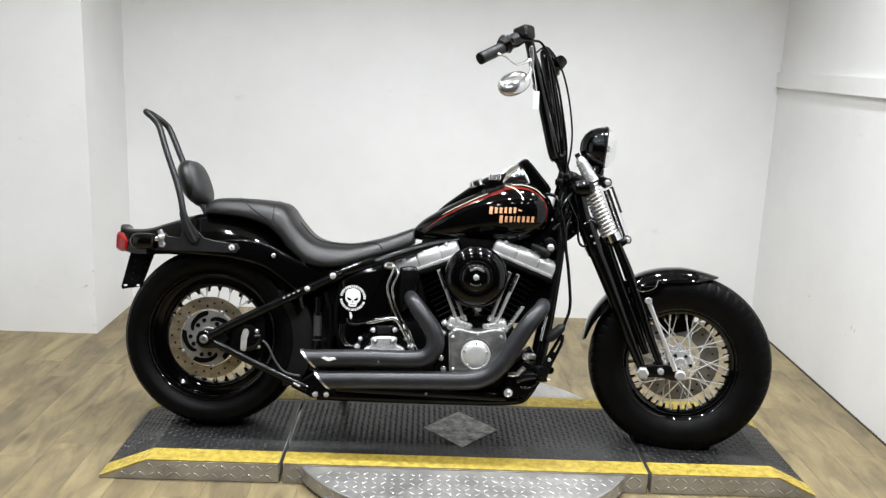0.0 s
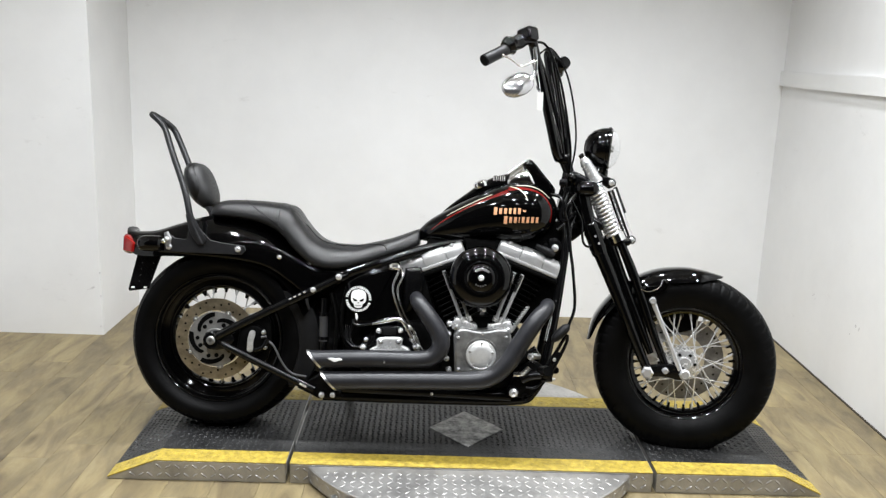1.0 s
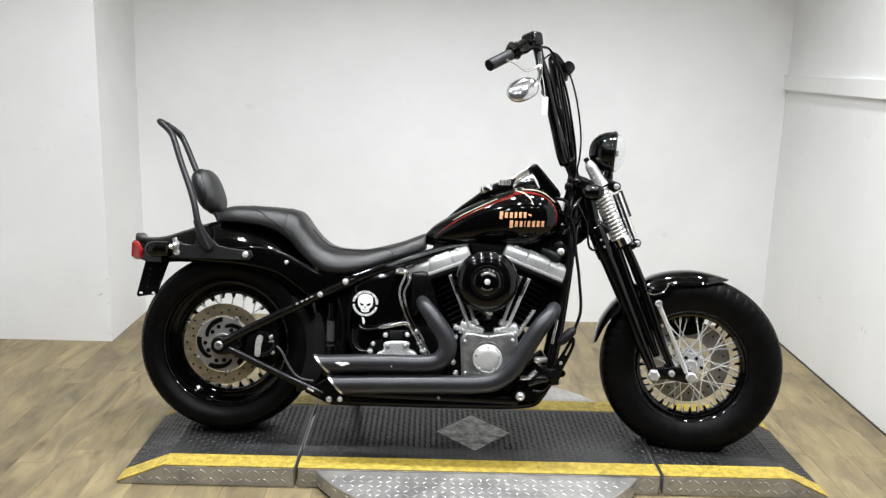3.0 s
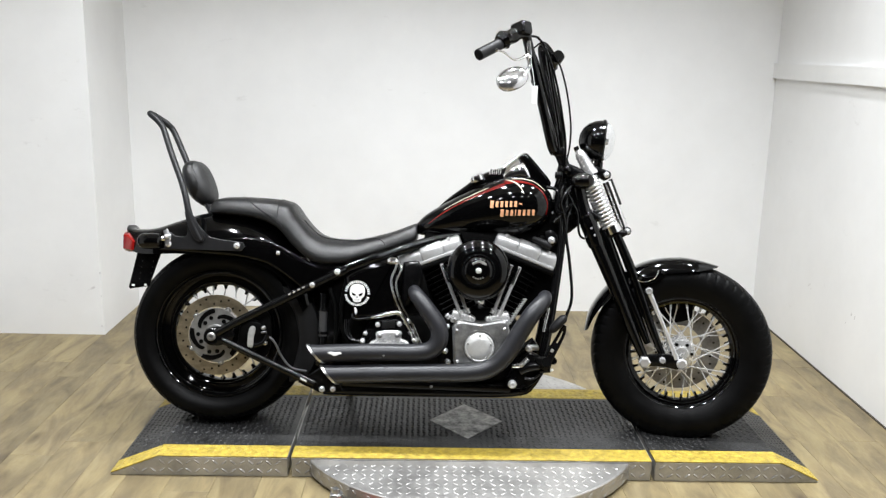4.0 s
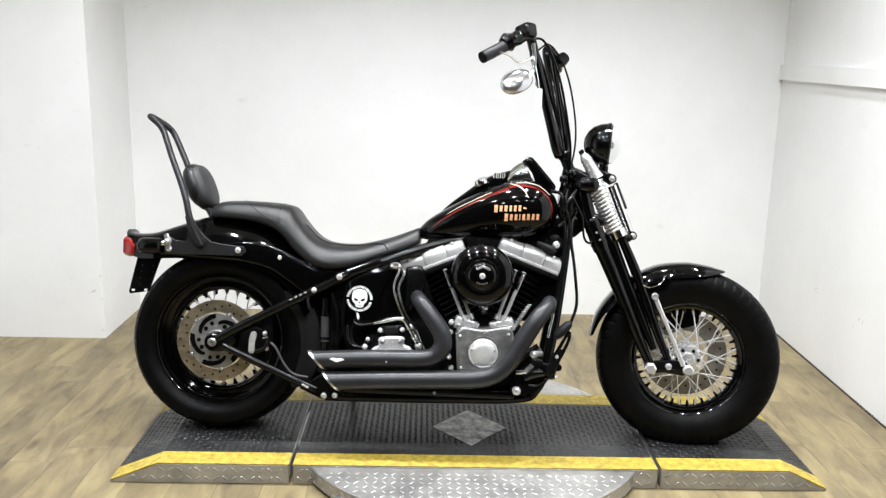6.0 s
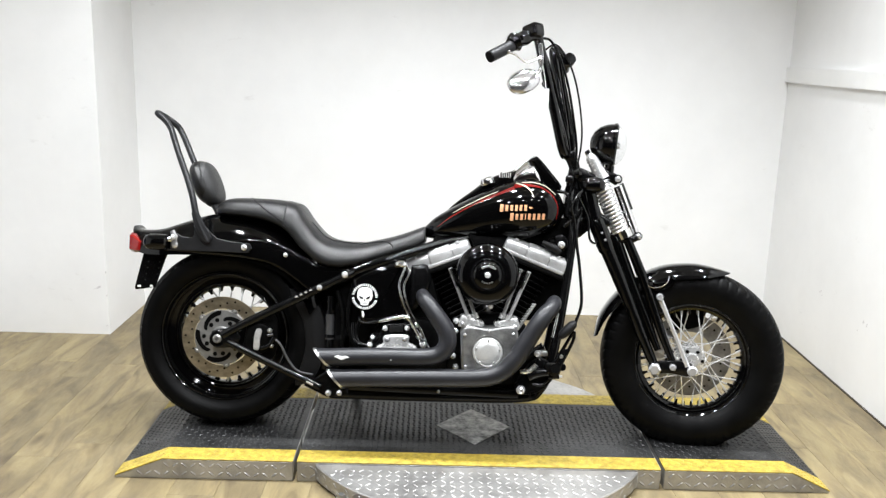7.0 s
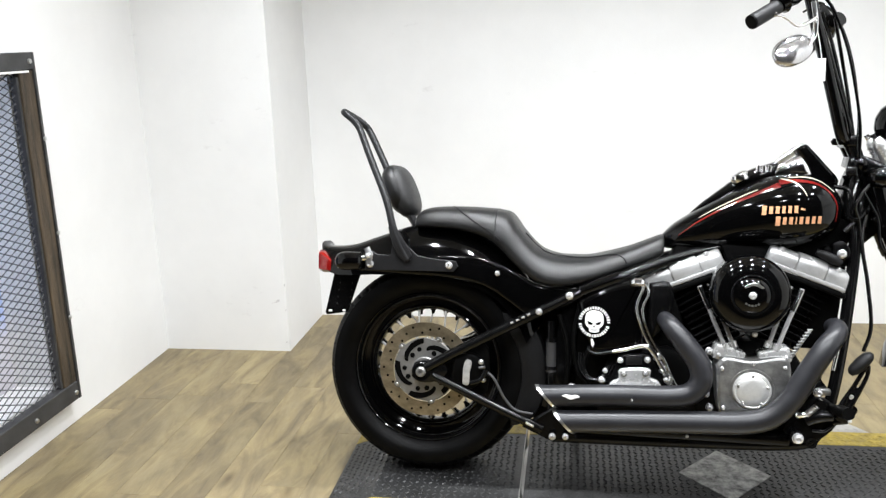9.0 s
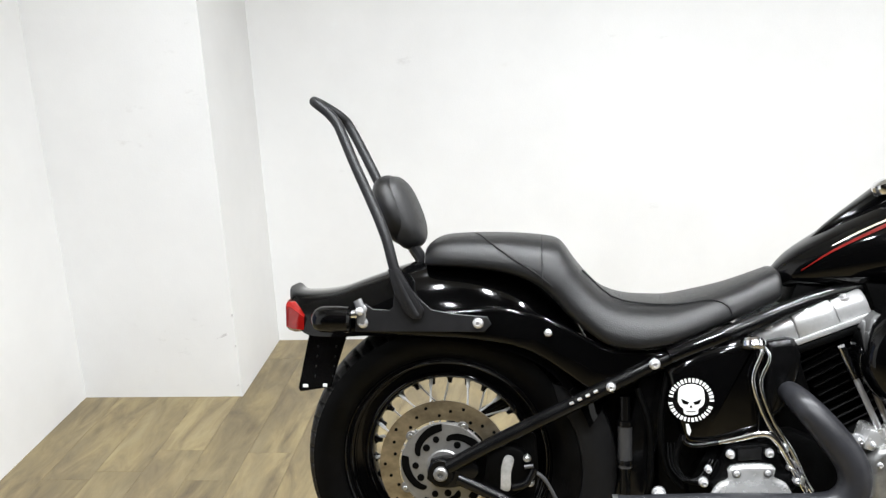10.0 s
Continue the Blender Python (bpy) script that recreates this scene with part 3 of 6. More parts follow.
def wheel(name, cx, cz, R, hw, rim_r, hole_r, rim_hw, hub_hw, parent, front):
    count = 40 if front else 26
    go = steered if front else (lambda b: b)
    m = at(cx, 0, cz)
    prof = [(rim_r + 0.007, -rim_hw), (rim_r + 0.002, -rim_hw - 0.004), (rim_r - 0.006, -rim_hw + 0.002), (rim_r - 0.010, -rim_hw + 0.010), (rim_r - 0.0085, -rim_hw + 0.013), (rim_r - 0.0095, -rim_hw + 0.016), (rim_r - 0.0135, -rim_hw + 0.018), (rim_r - 0.0155, -rim_hw * 0.66), (rim_r - 0.0145, -rim_hw * 0.61), (rim_r - 0.0185, -rim_hw * 0.57), (hole_r + 0.012, -rim_hw * 0.5), (hole_r + 0.003, -rim_hw * 0.38), (hole_r, -rim_hw * 0.2)]
    prof = prof + [(r, -y) for r, y in prof[::-1]] + [(rim_r, rim_hw * 0.8), (rim_r, -rim_hw * 0.8)]
    body = lathe(prof, m, 96, closed=True)
    for br, by in ((rim_r - 0.009, -rim_hw + 0.012), (rim_r - 0.0155, -rim_hw * 0.63), (hole_r + 0.013, -rim_hw * 0.52)):
        lathe([(br + 0.0034 * math.cos(k * math.pi / 4), by + 0.0034 * math.sin(k * math.pi / 4)) for k in range(8)], m, 96, closed=True, bm=body)
    for k in range(count):
        a = 2 * math.pi * (k + 0.5) / count
        e = Vector((math.cos(a), 0, math.sin(a)))
        c0 = Vector((cx, 0, cz))
        tube([c0 + e * (hole_r + 0.006), c0 + e * (hole_r - 0.001), c0 + e * (hole_r - 0.006), c0 + e * (hole_r - 0.016)], [0.0100, 0.0068, 0.0046, 0.0034] if front else [0.0200, 0.0120, 0.0068, 0.0042], 10, 1, bm=body)
    rim = part(name, go(body), BLACK_PAINT, parent, "gloss black spoked wheel")
    part("tyre", go(tyre_bm(cx, cz, R, hw, rim_r, 54)), TYRE, rim, "black rubber tyre with grooved tread")
    hub = [(0, -hub_hw - 0.012), (0.022, -hub_hw - 0.012), (0.026, -hub_hw - 0.004), (0.046, -hub_hw), (0.050, -hub_hw + 0.006), (0.046, -hub_hw + 0.012), (0.03, -hub_hw + 0.03)]
    part("hub", go(lathe(hub + [(r, -y) for r, y in hub[::-1]], m, 40)), POLISHED if front else ALU, rim, "polished metal hub")
    for k in range(count):
        a = 2 * math.pi * (k + 0.5) / count
        side = -1 if k % 2 else 1
        b = a + (0.95 if (k // 2) % 2 else -0.95)
        p0 = Vector((cx + 0.045 * math.cos(b), side * (hub_hw - 0.002), cz + 0.045 * math.sin(b)))
        p1 = Vector((cx + (hole_r + 0.002) * math.cos(a), side * rim_hw * 0.12, cz + (hole_r + 0.002) * math.sin(a)))
        bm = tube([p0, p1 + (p0 - p1) * 0.12], 0.0023, 6, 1)
        tube([p1 + (p0 - p1) * 0.13, p1], 0.0042, 6, 1, bm=bm)
        part("spoke", go(bm), SPOKE_STEEL, rim)
    return rim


def brake_disc(cx, y, cz, r0, r1, parent, go, label):
    m = at(cx, y, cz)
    d = part("brake_disc", go(lathe([(r1, -0.0025), (r1, 0.0025), (r0, 0.0025), (r0, -0.0025)], m, 72, closed=True)), DISC_STEEL, parent, label)
    bm = bmesh.new()
    for k in range(30):
        a, rr = 2 * math.pi * k / 30, r1 - 0.012 - 0.010 * (k % 3)
        lathe([(0, -0.0032), (0.0038, -0.0032), (0.0038, -0.002)], at(cx + rr * math.cos(a), y, cz + rr * math.sin(a)), 8, bm=bm)
    part("drilled_holes", go(bm), BLACK_ROUGH, d, "dark drilled holes", kind="stuff")
    return d


DULL_STEEL = mat("dull_disc_steel", (0.40, 0.39, 0.375), rough=0.34, metal=0.85, vary=0.25, scale=30)
RW, FW = (0.008, 0.315), (1.675, 0.313)
rear = wheel("rear_wheel", *RW, 0.320, 0.098, 0.226, 0.173, 0.072, 0.055, bike, False)
front = wheel("front_wheel", *FW, 0.319, 0.070, 0.203, 0.174, 0.045, 0.045, bike, True)
same = lambda b: b
brake_disc(RW[0], -0.104, RW[1], 0.101, 0.143, rear, same, "drilled steel brake disc with warm tint")
# spider that carries the rear disc
sp = lathe([(0, -0.120), (0.036, -0.120), (0.039, -0.116), (0.0945, -0.1145), (0.0965, -0.1125), (0.0965, -0.105), (0.03, -0.105)], at(RW[0], 0, RW[1]), 64)
for k in range(5):
    a = 2 * math.pi * k / 5 + 1.15
    q = [(0.084, -0.16), (0.094, -0.13), (0.104, -0.10), (0.1085, 0.0), (0.104, 0.10), (0.094, 0.13), (0.084, 0.16)]
    plate(smooth_xz([(RW[0] + r * math.cos(a + t), RW[1] + r * math.sin(a + t)) for r, t in q], 2), -0.1138, -0.107, 0.001, 1, bm=sp)
part("disc_carrier", sp, DISC_GREY, rear, "cast metal five-armed disc carrier")
for k in range(5):
    a = 2 * math.pi * k / 5 + 1.66
    arc = [(0.0955, -0.03), (0.0935, 0.20), (0.0885, 0.46), (0.0805, 0.80), (0.0700, 1.06), (0.0600, 1.10), (0.0580, 1.02), (0.0630, 0.88), (0.0680, 0.66), (0.0725, 0.42), (0.0765, 0.16), (0.0800, -0.03)]
    part("carrier_slot", plate(smooth_xz([(RW[0] + r * math.cos(a + t), RW[1] + r * math.sin(a + t)) for r, t in arc], 2), -0.1168, -0.1140), BLACK_ROUGH, rear, "dark curved slot", smooth=False)
    for r, t, rad in ((0.057, 0.66, 0.0075), (0.063, 0.20, 0.0070)):
        bolt(RW[0] + r * math.cos(a + t), -0.1160, RW[1] + r * math.sin(a + t), rad, BLACK_ROUGH, rear, "dark drilling", h=0.0016, name="drilling")
    bolt(RW[0] + 0.100 * math.cos(a - 0.51), -0.1145, RW[1] + 0.100 * math.sin(a - 0.51), 0.0048, STEEL, rear, h=0.003)
fdisc = brake_disc(FW[0], 0.062, FW[1], 0.085, 0.151, front, steered, "grey drilled steel brake disc")
fdisc.data.materials[0] = DULL_STEEL
part("front_caliper", steered(plate(smooth_xz([(1.60, 0.40), (1.66, 0.405), (1.72, 0.43), (1.715, 0.49), (1.66, 0.515), (1.60, 0.49)], 3), 0.045, 0.11, 0.01, 2)), BLACK_ROUGH, bike, "black front brake caliper")
fh = bmesh.new()
for k in range(6):
    a = 2 * math.pi * k / 6
    lathe([(0, -0.05), (0.006, -0.05), (0.006, -0.045)], at(FW[0] + 0.036 * math.cos(a), 0, FW[1] + 0.036 * math.sin(a)), 8, bm=fh)
part("hub_holes", steered(fh), BLACK_ROUGH, front, "dark hub drillings", kind="stuff")


# fenders: a rounded channel with thickness that follows a top line and a lower edge line
def fender_bm(stations, thick=0.004, seg=7):
    rings = []
    for tx, tz, lx, lz, hw in stations:
        outer, inner = [], []
        for k in range(-seg, seg + 1):
            a = k / seg * math.pi / 2
            f = abs(math.sin(a)) ** 2.6
            y = hw * math.copysign(abs(math.sin(a)) ** 0.62, a)
            outer.append(Vector((tx + (lx - tx) * f, y, tz + (lz - tz) * f)))
        c = Vector((lx, 0, lz))
        for p in outer[::-1]:
            d = Vector((c.x - p.x, -p.y * 0.6, c.z - p.z))
            inner.append(p + d.normalized() * thick if d.length > 1e-6 else p + Vector((0, 0, -thick)))
        rings.append(outer + inner)
    return loft(rings)


def interp_stations(st, n):
    st = np.array(st)
    t = np.linspace(0, len(st) - 1, n)
    res = []
    for v in t:
        i = min(int(v), len(st) - 2)
        f = v - i
        p0, p1, p2, p3 = st[max(i - 1, 0)], st[i], st[i + 1], st[min(i + 2, len(st) - 1)]
        res.append(0.5 * (2 * p1 + (p2 - p0) * f + (2 * p0 - 5 * p1 + 4 * p2 - p3) * f * f + (3 * p1 - p0 - 3 * p2 + p3) * f ** 3))
    return [tuple(float(c) for c in r) for r in res]


rst = [(-0.345, 0.694, -0.325, 0.640, 0.088), (-0.325, 0.680, -0.30, 0.600, 0.10), (-0.246, 0.686, -0.235, 0.595, 0.115), (-0.164, 0.714, -0.14, 0.600, 0.122), (-0.052, 0.750, -0.05, 0.597, 0.126),
       (0.062, 0.752, 0.06, 0.588, 0.128), (0.179, 0.715, 0.15, 0.572, 0.128), (0.265, 0.645, 0.225, 0.535, 0.126), (0.330, 0.555, 0.285, 0.47, 0.122), (0.360, 0.47, 0.315, 0.41, 0.118)]
part("rear_fender", fender_bm(interp_stations(rst, 46)), BLACK_PAINT, bike, "gloss black rear fender with turned-up tail")
fst = [(1.328, 0.372, 1.342, 0.382, 0.055), (1.348, 0.455, 1.372, 0.45, 0.072), (1.402, 0.536, 1.430, 0.515, 0.078), (1.472, 0.597, 1.492, 0.562, 0.08), (1.556, 0.638, 1.562, 0.592, 0.08), (1.653, 0.652, 1.652, 0.605, 0.08), (1.725, 0.645, 1.712, 0.612, 0.076), (1.790, 0.629, 1.780, 0.624, 0.040)]
ff = part("front_fender", steered(fender_bm(interp_stations(fst, 40))), BLACK_PAINT, bike, "gloss black front fender")
part("fender_bracket", steered(plate([(1.50, 0.575), (1.535, 0.555), (1.585, 0.575), (1.60, 0.60), (1.585, 0.615), (1.57, 0.592), (1.53, 0.585), (1.50, 0.60)], -0.088, -0.078, 0.002, 1)), BLACK_PAINT, ff)
for bx, bz in ((1.515, 0.582), (1.59, 0.608)):
    part("bolt", steered(lathe([(0, -0.012), (0.006, -0.012), (0.007, 0)], at(bx, -0.083, bz), 12)), CHROME, ff)

# struts, luggage bracket and tail pieces
for s in (-1, 1):
    y0 = s * 0.130
    strut = part("fender_strut", plate(smooth_xz([(-0.20, 0.612), (-0.05, 0.606), (0.08, 0.600), (0.19, 0.578), (0.275, 0.525), (0.33, 0.49), (0.40, 0.515), (0.46, 0.545), (0.47, 0.575), (0.42, 0.582), (0.355, 0.585), (0.30, 0.61), (0.22, 0.65), (0.12, 0.668), (0.0, 0.655), (-0.12, 0.645), (-0.20, 0.640)], 3), min(y0, y0 + s * 0.02), max(y0, y0 + s * 0.02), 0.008, 3), BLACK_PAINT, bike, "gloss black swept fender strut")
    y1 = s * 0.153
    br = part("side_plate", plate([(-0.172, 0.616), (0.098, 0.618), (0.112, 0.634), (0.104, 0.650), (0.03, 0.656), (-0.012, 0.664), (-0.040, 0.69), (-0.058, 0.712), (-0.088, 0.714), (-0.092, 0.668), (-0.10, 0.662), (-0.135, 0.664), (-0.150, 0.675), (-0.172, 0.668)], min(y1, y1 + s * 0.006), max(y1, y1 + s * 0.006), 0.0015, 1), SATIN_BLACK, bike, "satin black backrest mounting plate")
    if s < 0:
        for bx, bz, br_ in ((-0.157, 0.663, 0.0105), (-0.156, 0.635, 0.0115), (0.085, 0.637, 0.0108)):
            bolt(bx, -0.16, bz, br_, CHROME, br, "chrome bolt")
        bolt(0.228, -0.150, 0.617, 0.0075, CHROME, strut, "chrome bolt")
part("backrest_bar", tube([(-0.040, -0.163, 0.652), (-0.062, -0.163, 0.69), (-0.086, -0.161, 0.745), (-0.102, -0.152, 0.800), (-0.118, -0.138, 0.838), (-0.140, -0.116, 0.880), (-0.185, -0.072, 0.960), (-0.222, -0.030, 1.028), (-0.238, -0.014, 1.055), (-0.260, -0.004, 1.079), (-0.288, 0.006, 1.100), (-0.298, 0.024, 1.107), (-0.290, 0.066, 1.101), (-0.254, 0.088, 1.076), (-0.230, 0.094, 1.046), (-0.172, 0.050, 0.95), (-0.128, 0.02, 0.87), (-0.10, 0.06, 0.80), (-0.084, 0.14, 0.745), (-0.052, 0.163, 0.69), (-0.028, 0.163, 0.652)], 0.0112, 14, 5), SATIN_BLACK, bike, "tall satin black sissy bar")
part("bar_lug", plate([(-0.100, 0.748), (-0.078, 0.752), (-0.050, 0.705), (-0.026, 0.664), (-0.032, 0.648), (-0.048, 0.645), (-0.066, 0.660), (-0.088, 0.702)], -0.172, -0.160, 0.003, 2), SATIN_BLACK, bike)


def cushion(cx, cz, sx, sy, sz, tilt, n=2.6, cy=0.0):
    out = bmesh.new()
    bmesh.ops.create_uvsphere(out, u_segments=48, v_segments=28, radius=1)
    for v in out.verts:
        p = v.co
        s = (abs(p.x) ** n + abs(p.y) ** n + abs(p.z) ** n) ** (1 / n)
        v.co = Vector((p.x / s * sx, p.y / s * sy, p.z / s * sz))
    out.transform(at(cx, cy, cz) @ pose(0, 0, 0, 0, tilt, 0))
    return out


pad = part("backrest_pad", cushion(-0.099, 0.854, 0.039, 0.090, 0.086, -22, cy=0.03), PAD_VINYL, bike, "black vinyl backrest pad")
part("pad_shell", cushion(-0.114, 0.860, 0.041, 0.098, 0.083, -22, 2.3, cy=0.03), LEATHER, pad, "smooth black backrest shell")
part("pad_bracket", tube([(-0.085, 0, 0.80), (-0.06, 0, 0.765), (-0.05, 0, 0.742)], 0.012, 10, 3, flat=1.8), SATIN_BLACK, bike)
bolt(-0.05, 0.0, 0.752, 0.012, CHROME, bike, "chrome seat screw")


# seat: two levels, one shell
def section(x, top, bot, hw, n=3.0, cnt=28, crown=0.0):
    zc, hz = (top + bot) / 2, (top - bot) / 2
    ring = []
    for k in range(cnt):
        a = 2 * math.pi * k / cnt
        c, s = math.cos(a), math.sin(a)
        ring.append(Vector((x, hw * math.copysign(abs(c) ** (2 / n), c), zc + hz * math.copysign(abs(s) ** (2 / n), s))))
    return ring


sst = [(-0.036, 0.772, 0.752, 0.08), (-0.030, 0.790, 0.748, 0.100), (0.0, 0.806, 0.746, 0.114), (0.06, 0.811, 0.744, 0.122), (0.14, 0.811, 0.734, 0.130), (0.205, 0.807, 0.71, 0.137), (0.244, 0.800, 0.676, 0.143), (0.262, 0.786, 0.655, 0.147), (0.282, 0.757, 0.637, 0.152), (0.315, 0.718, 0.612, 0.162), (0.350, 0.689, 0.592, 0.170), (0.396, 0.674, 0.583, 0.172), (0.45, 0.671, 0.588, 0.165), (0.50, 0.674, 0.600, 0.150), (0.60, 0.700, 0.636, 0.112), (0.67, 0.727, 0.661, 0.088), (0.698, 0.738, 0.676, 0.080), (0.706, 0.735, 0.684, 0.074)]
# half of the cross-section: share of the half width, share of the height; widest low down, one sloping flank
SEAT_HALF = [(0.0, 0.0), (0.80, 0.0), (0.93, 0.03), (0.985, 0.10), (1.0, 0.20), (0.975, 0.38), (0.92, 0.57), (0.83, 0.74), (0.70, 0.87), (0.50, 0.955), (0.25, 0.992), (0.0, 1.0)]


def seat_ring(x, top, bot, hw):
    half = [(hw * fy, bot + (top - bot) * fz) for fy, fz in SEAT_HALF]
    return [Vector((x, y, z)) for y, z in half] + [Vector((x, -y, z)) for y, z in half[-2:0:-1]]


seat = part("seat", loft([seat_ring(*st) for st in interp_stations(sst, 80)]), LEATHER, bike, "black vinyl two-up seat with stitched panels")


def seat_at(x):
    a = np.array(sst)
    return [float(np.interp(x, a[:, 0], a[:, i])) for i in (1, 2, 3)]


def seat_point(x, f, lift=0.001):
    """A point on the seat's near side: f 0 at the bottom, 1 at the crown."""
    top, bot, hw = seat_at(x)
    rows = SEAT_HALF[2:]
    v = f * (len(rows) - 1)
    i = min(int(v), len(rows) - 2)
    fy, fz = [rows[i][k] + (rows[i + 1][k] - rows[i][k]) * (v - i) for k in (0, 1)]
    return Vector((x, -hw * fy - lift, bot + (top - bot) * fz + lift))


part("seam", tube([seat_point(0.215, f) for f in (0.15, 0.3, 0.45, 0.6, 0.72, 0.8, 0.9, 1.0)], 0.0022, 6, 3), LEATHER, seat, "raised stitched seam")
part("seam", tube([seat_point(x, f) for x, f in ((0.30, 0.86), (0.36, 0.80), (0.43, 0.78), (0.50, 0.74), (0.56, 0.64), (0.59, 0.45), (0.60, 0.25))], 0.002, 6, 3), LEATHER, seat, "raised stitched seam")
part("seam", tube([seat_point(x, f) for x, f in ((0.07, 0.95), (0.085, 0.80), (0.10, 0.66), (0.125, 0.5), (0.16, 0.36), (0.20, 0.27), (0.235, 0.24))], 0.002, 6, 3), LEATHER, seat, "raised stitched seam")

# tail light, signal, number plate bracket
SLEEVE_DARK = mat("grey_bracket_metal", (0.22, 0.22, 0.22), rough=0.35, metal=0.6, vary=0.15, scale=40)
part("tail_light", loft([[Vector((x, y * w, z0 + (z1 - z0) * t)) for y, t in ((-1, 0.15), (-0.8, 0), (0.8, 0), (1, 0.15), (1, 0.85), (0.8, 1), (-0.8, 1), (-1, 0.85))] for x, w, z0, z1 in ((-0.300, 0.098, 0.600, 0.640), (-0.326, 0.097, 0.598, 0.664), (-0.342, 0.090, 0.602, 0.668), (-0.348, 0.072, 0.614, 0.662))]), RED_LENS, bike, "red tail light lens")
for s in (-1, 1):
    sig = part("turn_signal", lathe([(0, -0.052), (0.012, -0.050), (0.022, -0.042), (0.027, -0.03), (0.028, 0.0), (0.027, 0.028), (0.022, 0.033), (0.0, 0.035)], at(-0.212, s * 0.165, 0.642) @ pose(0, 0, 0, 0, 0, -90), 28), BLACK_PAINT, bike, "gloss black bullet turn signal")
    part("stalk", tube([(-0.20, s * 0.165, 0.650), (-0.17, s * 0.16, 0.652), (-0.15, s * 0.15, 0.652)], 0.009, 10, 3), CHROME, sig, "chrome stalk")
    part("signal_stud", cushion(-0.160, 0.660, 0.0095, 0.0095, 0.0095, 0, 2.0, cy=s * 0.170), BRIGHT, sig, "chrome signal stud")
    part("signal_bracket", tube([(-0.166, s * 0.163, 0.683), (-0.158, s * 0.166, 0.663), (-0.158, s * 0.166, 0.636)], 0.0095, 10, 3, flat=0.5), SLEEVE_DARK, sig, "grey metal bracket")
pb = part("plate_bracket", plate([(-0.292, 0.595), (-0.205, 0.60), (-0.215, 0.572), (-0.246, 0.478), (-0.314, 0.466), (-0.319, 0.474)], -0.088, -0.080, 0.002, 1), BLACK_METAL, bike, "black number plate bracket")
for bx, bz, w in ((-0.302, 0.480, 0.006), (-0.258, 0.482, 0.005)):
    part("reflective_stud", box(bx - w, bx + w, -0.0905, -0.0875, bz - 0.0035, bz + 0.0035, 0.001, 1), WHITE_BADGE, pb, "small pale stud")
for i in range(4):
    for j in range(2):
        part("slot", box(-0.282 + j * 0.04 + i * 0.003, -0.279 + j * 0.04 + i * 0.003, -0.0895, -0.0875, 0.50 + i * 0.022, 0.505 + i * 0.022, 0.0005, 1), SATIN_BLACK, pb)

# ---- frame ----
for s in (-1, 1):
    part("upper_swingarm_tube", tube([(0.02, s * 0.150, 0.327), (0.12, s * 0.150, 0.385), (0.354, s * 0.150, 0.509), (0.44, s * 0.148, 0.556)], 0.0155, 14, 3), BLACK_METAL, bike, "black swingarm tube")
    part("lower_swingarm_tube", tube([(0.04, s * 0.150, 0.305), (0.205, s * 0.150, 0.232), (0.37, s * 0.148, 0.162)], 0.0135, 14, 3), BLACK_METAL, bike, "black swingarm tube")
    part("seat_rail", tube([(0.44, s * 0.140, 0.552), (0.542, s * 0.135, 0.596), (0.65, s * 0.115, 0.640), (0.76, s * 0.08, 0.678), (0.95, s * 0.05, 0.73), (1.2, s * 0.03, 0.83)], 0.017, 14, 4), BLACK_METAL, bike, "black frame rail")
    part("down_tube", tube([(1.252, s * 0.035, 0.86), (1.228, s * 0.065, 0.770), (1.218, s * 0.085, 0.660), (1.195, s * 0.10, 0.45), (1.168, s * 0.105, 0.28), (1.135, s * 0.11, 0.19), (1.06, s * 0.115, 0.155), (0.70, s * 0.12, 0.142), (0.40, s * 0.125, 0.138)], 0.0165, 14, 5), BLACK_METAL, bike, "black frame down tube")
    part("axle_block", plate(smooth_xz([(-0.026, 0.300), (0.0, 0.283), (0.05, 0.288), (0.085, 0.318), (0.065, 0.348), (0.02, 0.350), (-0.018, 0.340)], 3), min(s * 0.128, s * 0.155), max(s * 0.128, s * 0.155), 0.006, 2), BLACK_METAL, bike)
    part("swingarm_gusset", plate([(0.31, 0.165), (0.39, 0.13), (0.47, 0.14), (0.45, 0.19), (0.40, 0.23), (0.36, 0.2)], min(s * 0.11, s * 0.145), max(s * 0.11, s * 0.145), 0.004, 1), BLACK_METAL, bike)
axn = part("axle_nut", lathe([(0, -0.162), (0.005, -0.162), (0.006, -0.170), (0.0115, -0.170), (0.0150, -0.166), (0.0150, -0.150)], at(0.005, 0, 0.316), 28), DISC_GREY, bike, "bare steel axle nut")
part("axle_washer", lathe([(0.013, -0.158), (0.026, -0.158), (0.029, -0.155), (0.029, -0.148)], at(0.005, 0, 0.316), 28), BLACK_METAL, axn)
for bx, bz, r in ((0.354, 0.511, 0.0095), (0.440, 0.560, 0.0108), (0.40, 0.148, 0.010), (0.438, 0.150, 0.009)):
    bolt(bx, -0.168, bz, r, CHROME, bike, "chrome frame bolt", h=0.014)
# row of small bright studs built for the adjuster's glints
for ak in range(4):
    part("adjuster_glint", tube([(0.272 + ak * 0.016, -0.1665, 0.4735 + ak * 0.0085), (0.280 + ak * 0.016, -0.1665, 0.4775 + ak * 0.0085)], 0.0032, 8, 1), BRIGHT, bike)
part("adjuster", tube([(0.322, -0.163, 0.183), (0.345, -0.163, 0.173)], 0.004, 8, 1), STEEL, bike, "bright adjuster rod")
part("rail_sleeve", tube([(0.47, -0.150, 0.572), (0.58, -0.140, 0.616)], 0.0185, 12, 1), BLACK_PAINT, bike)
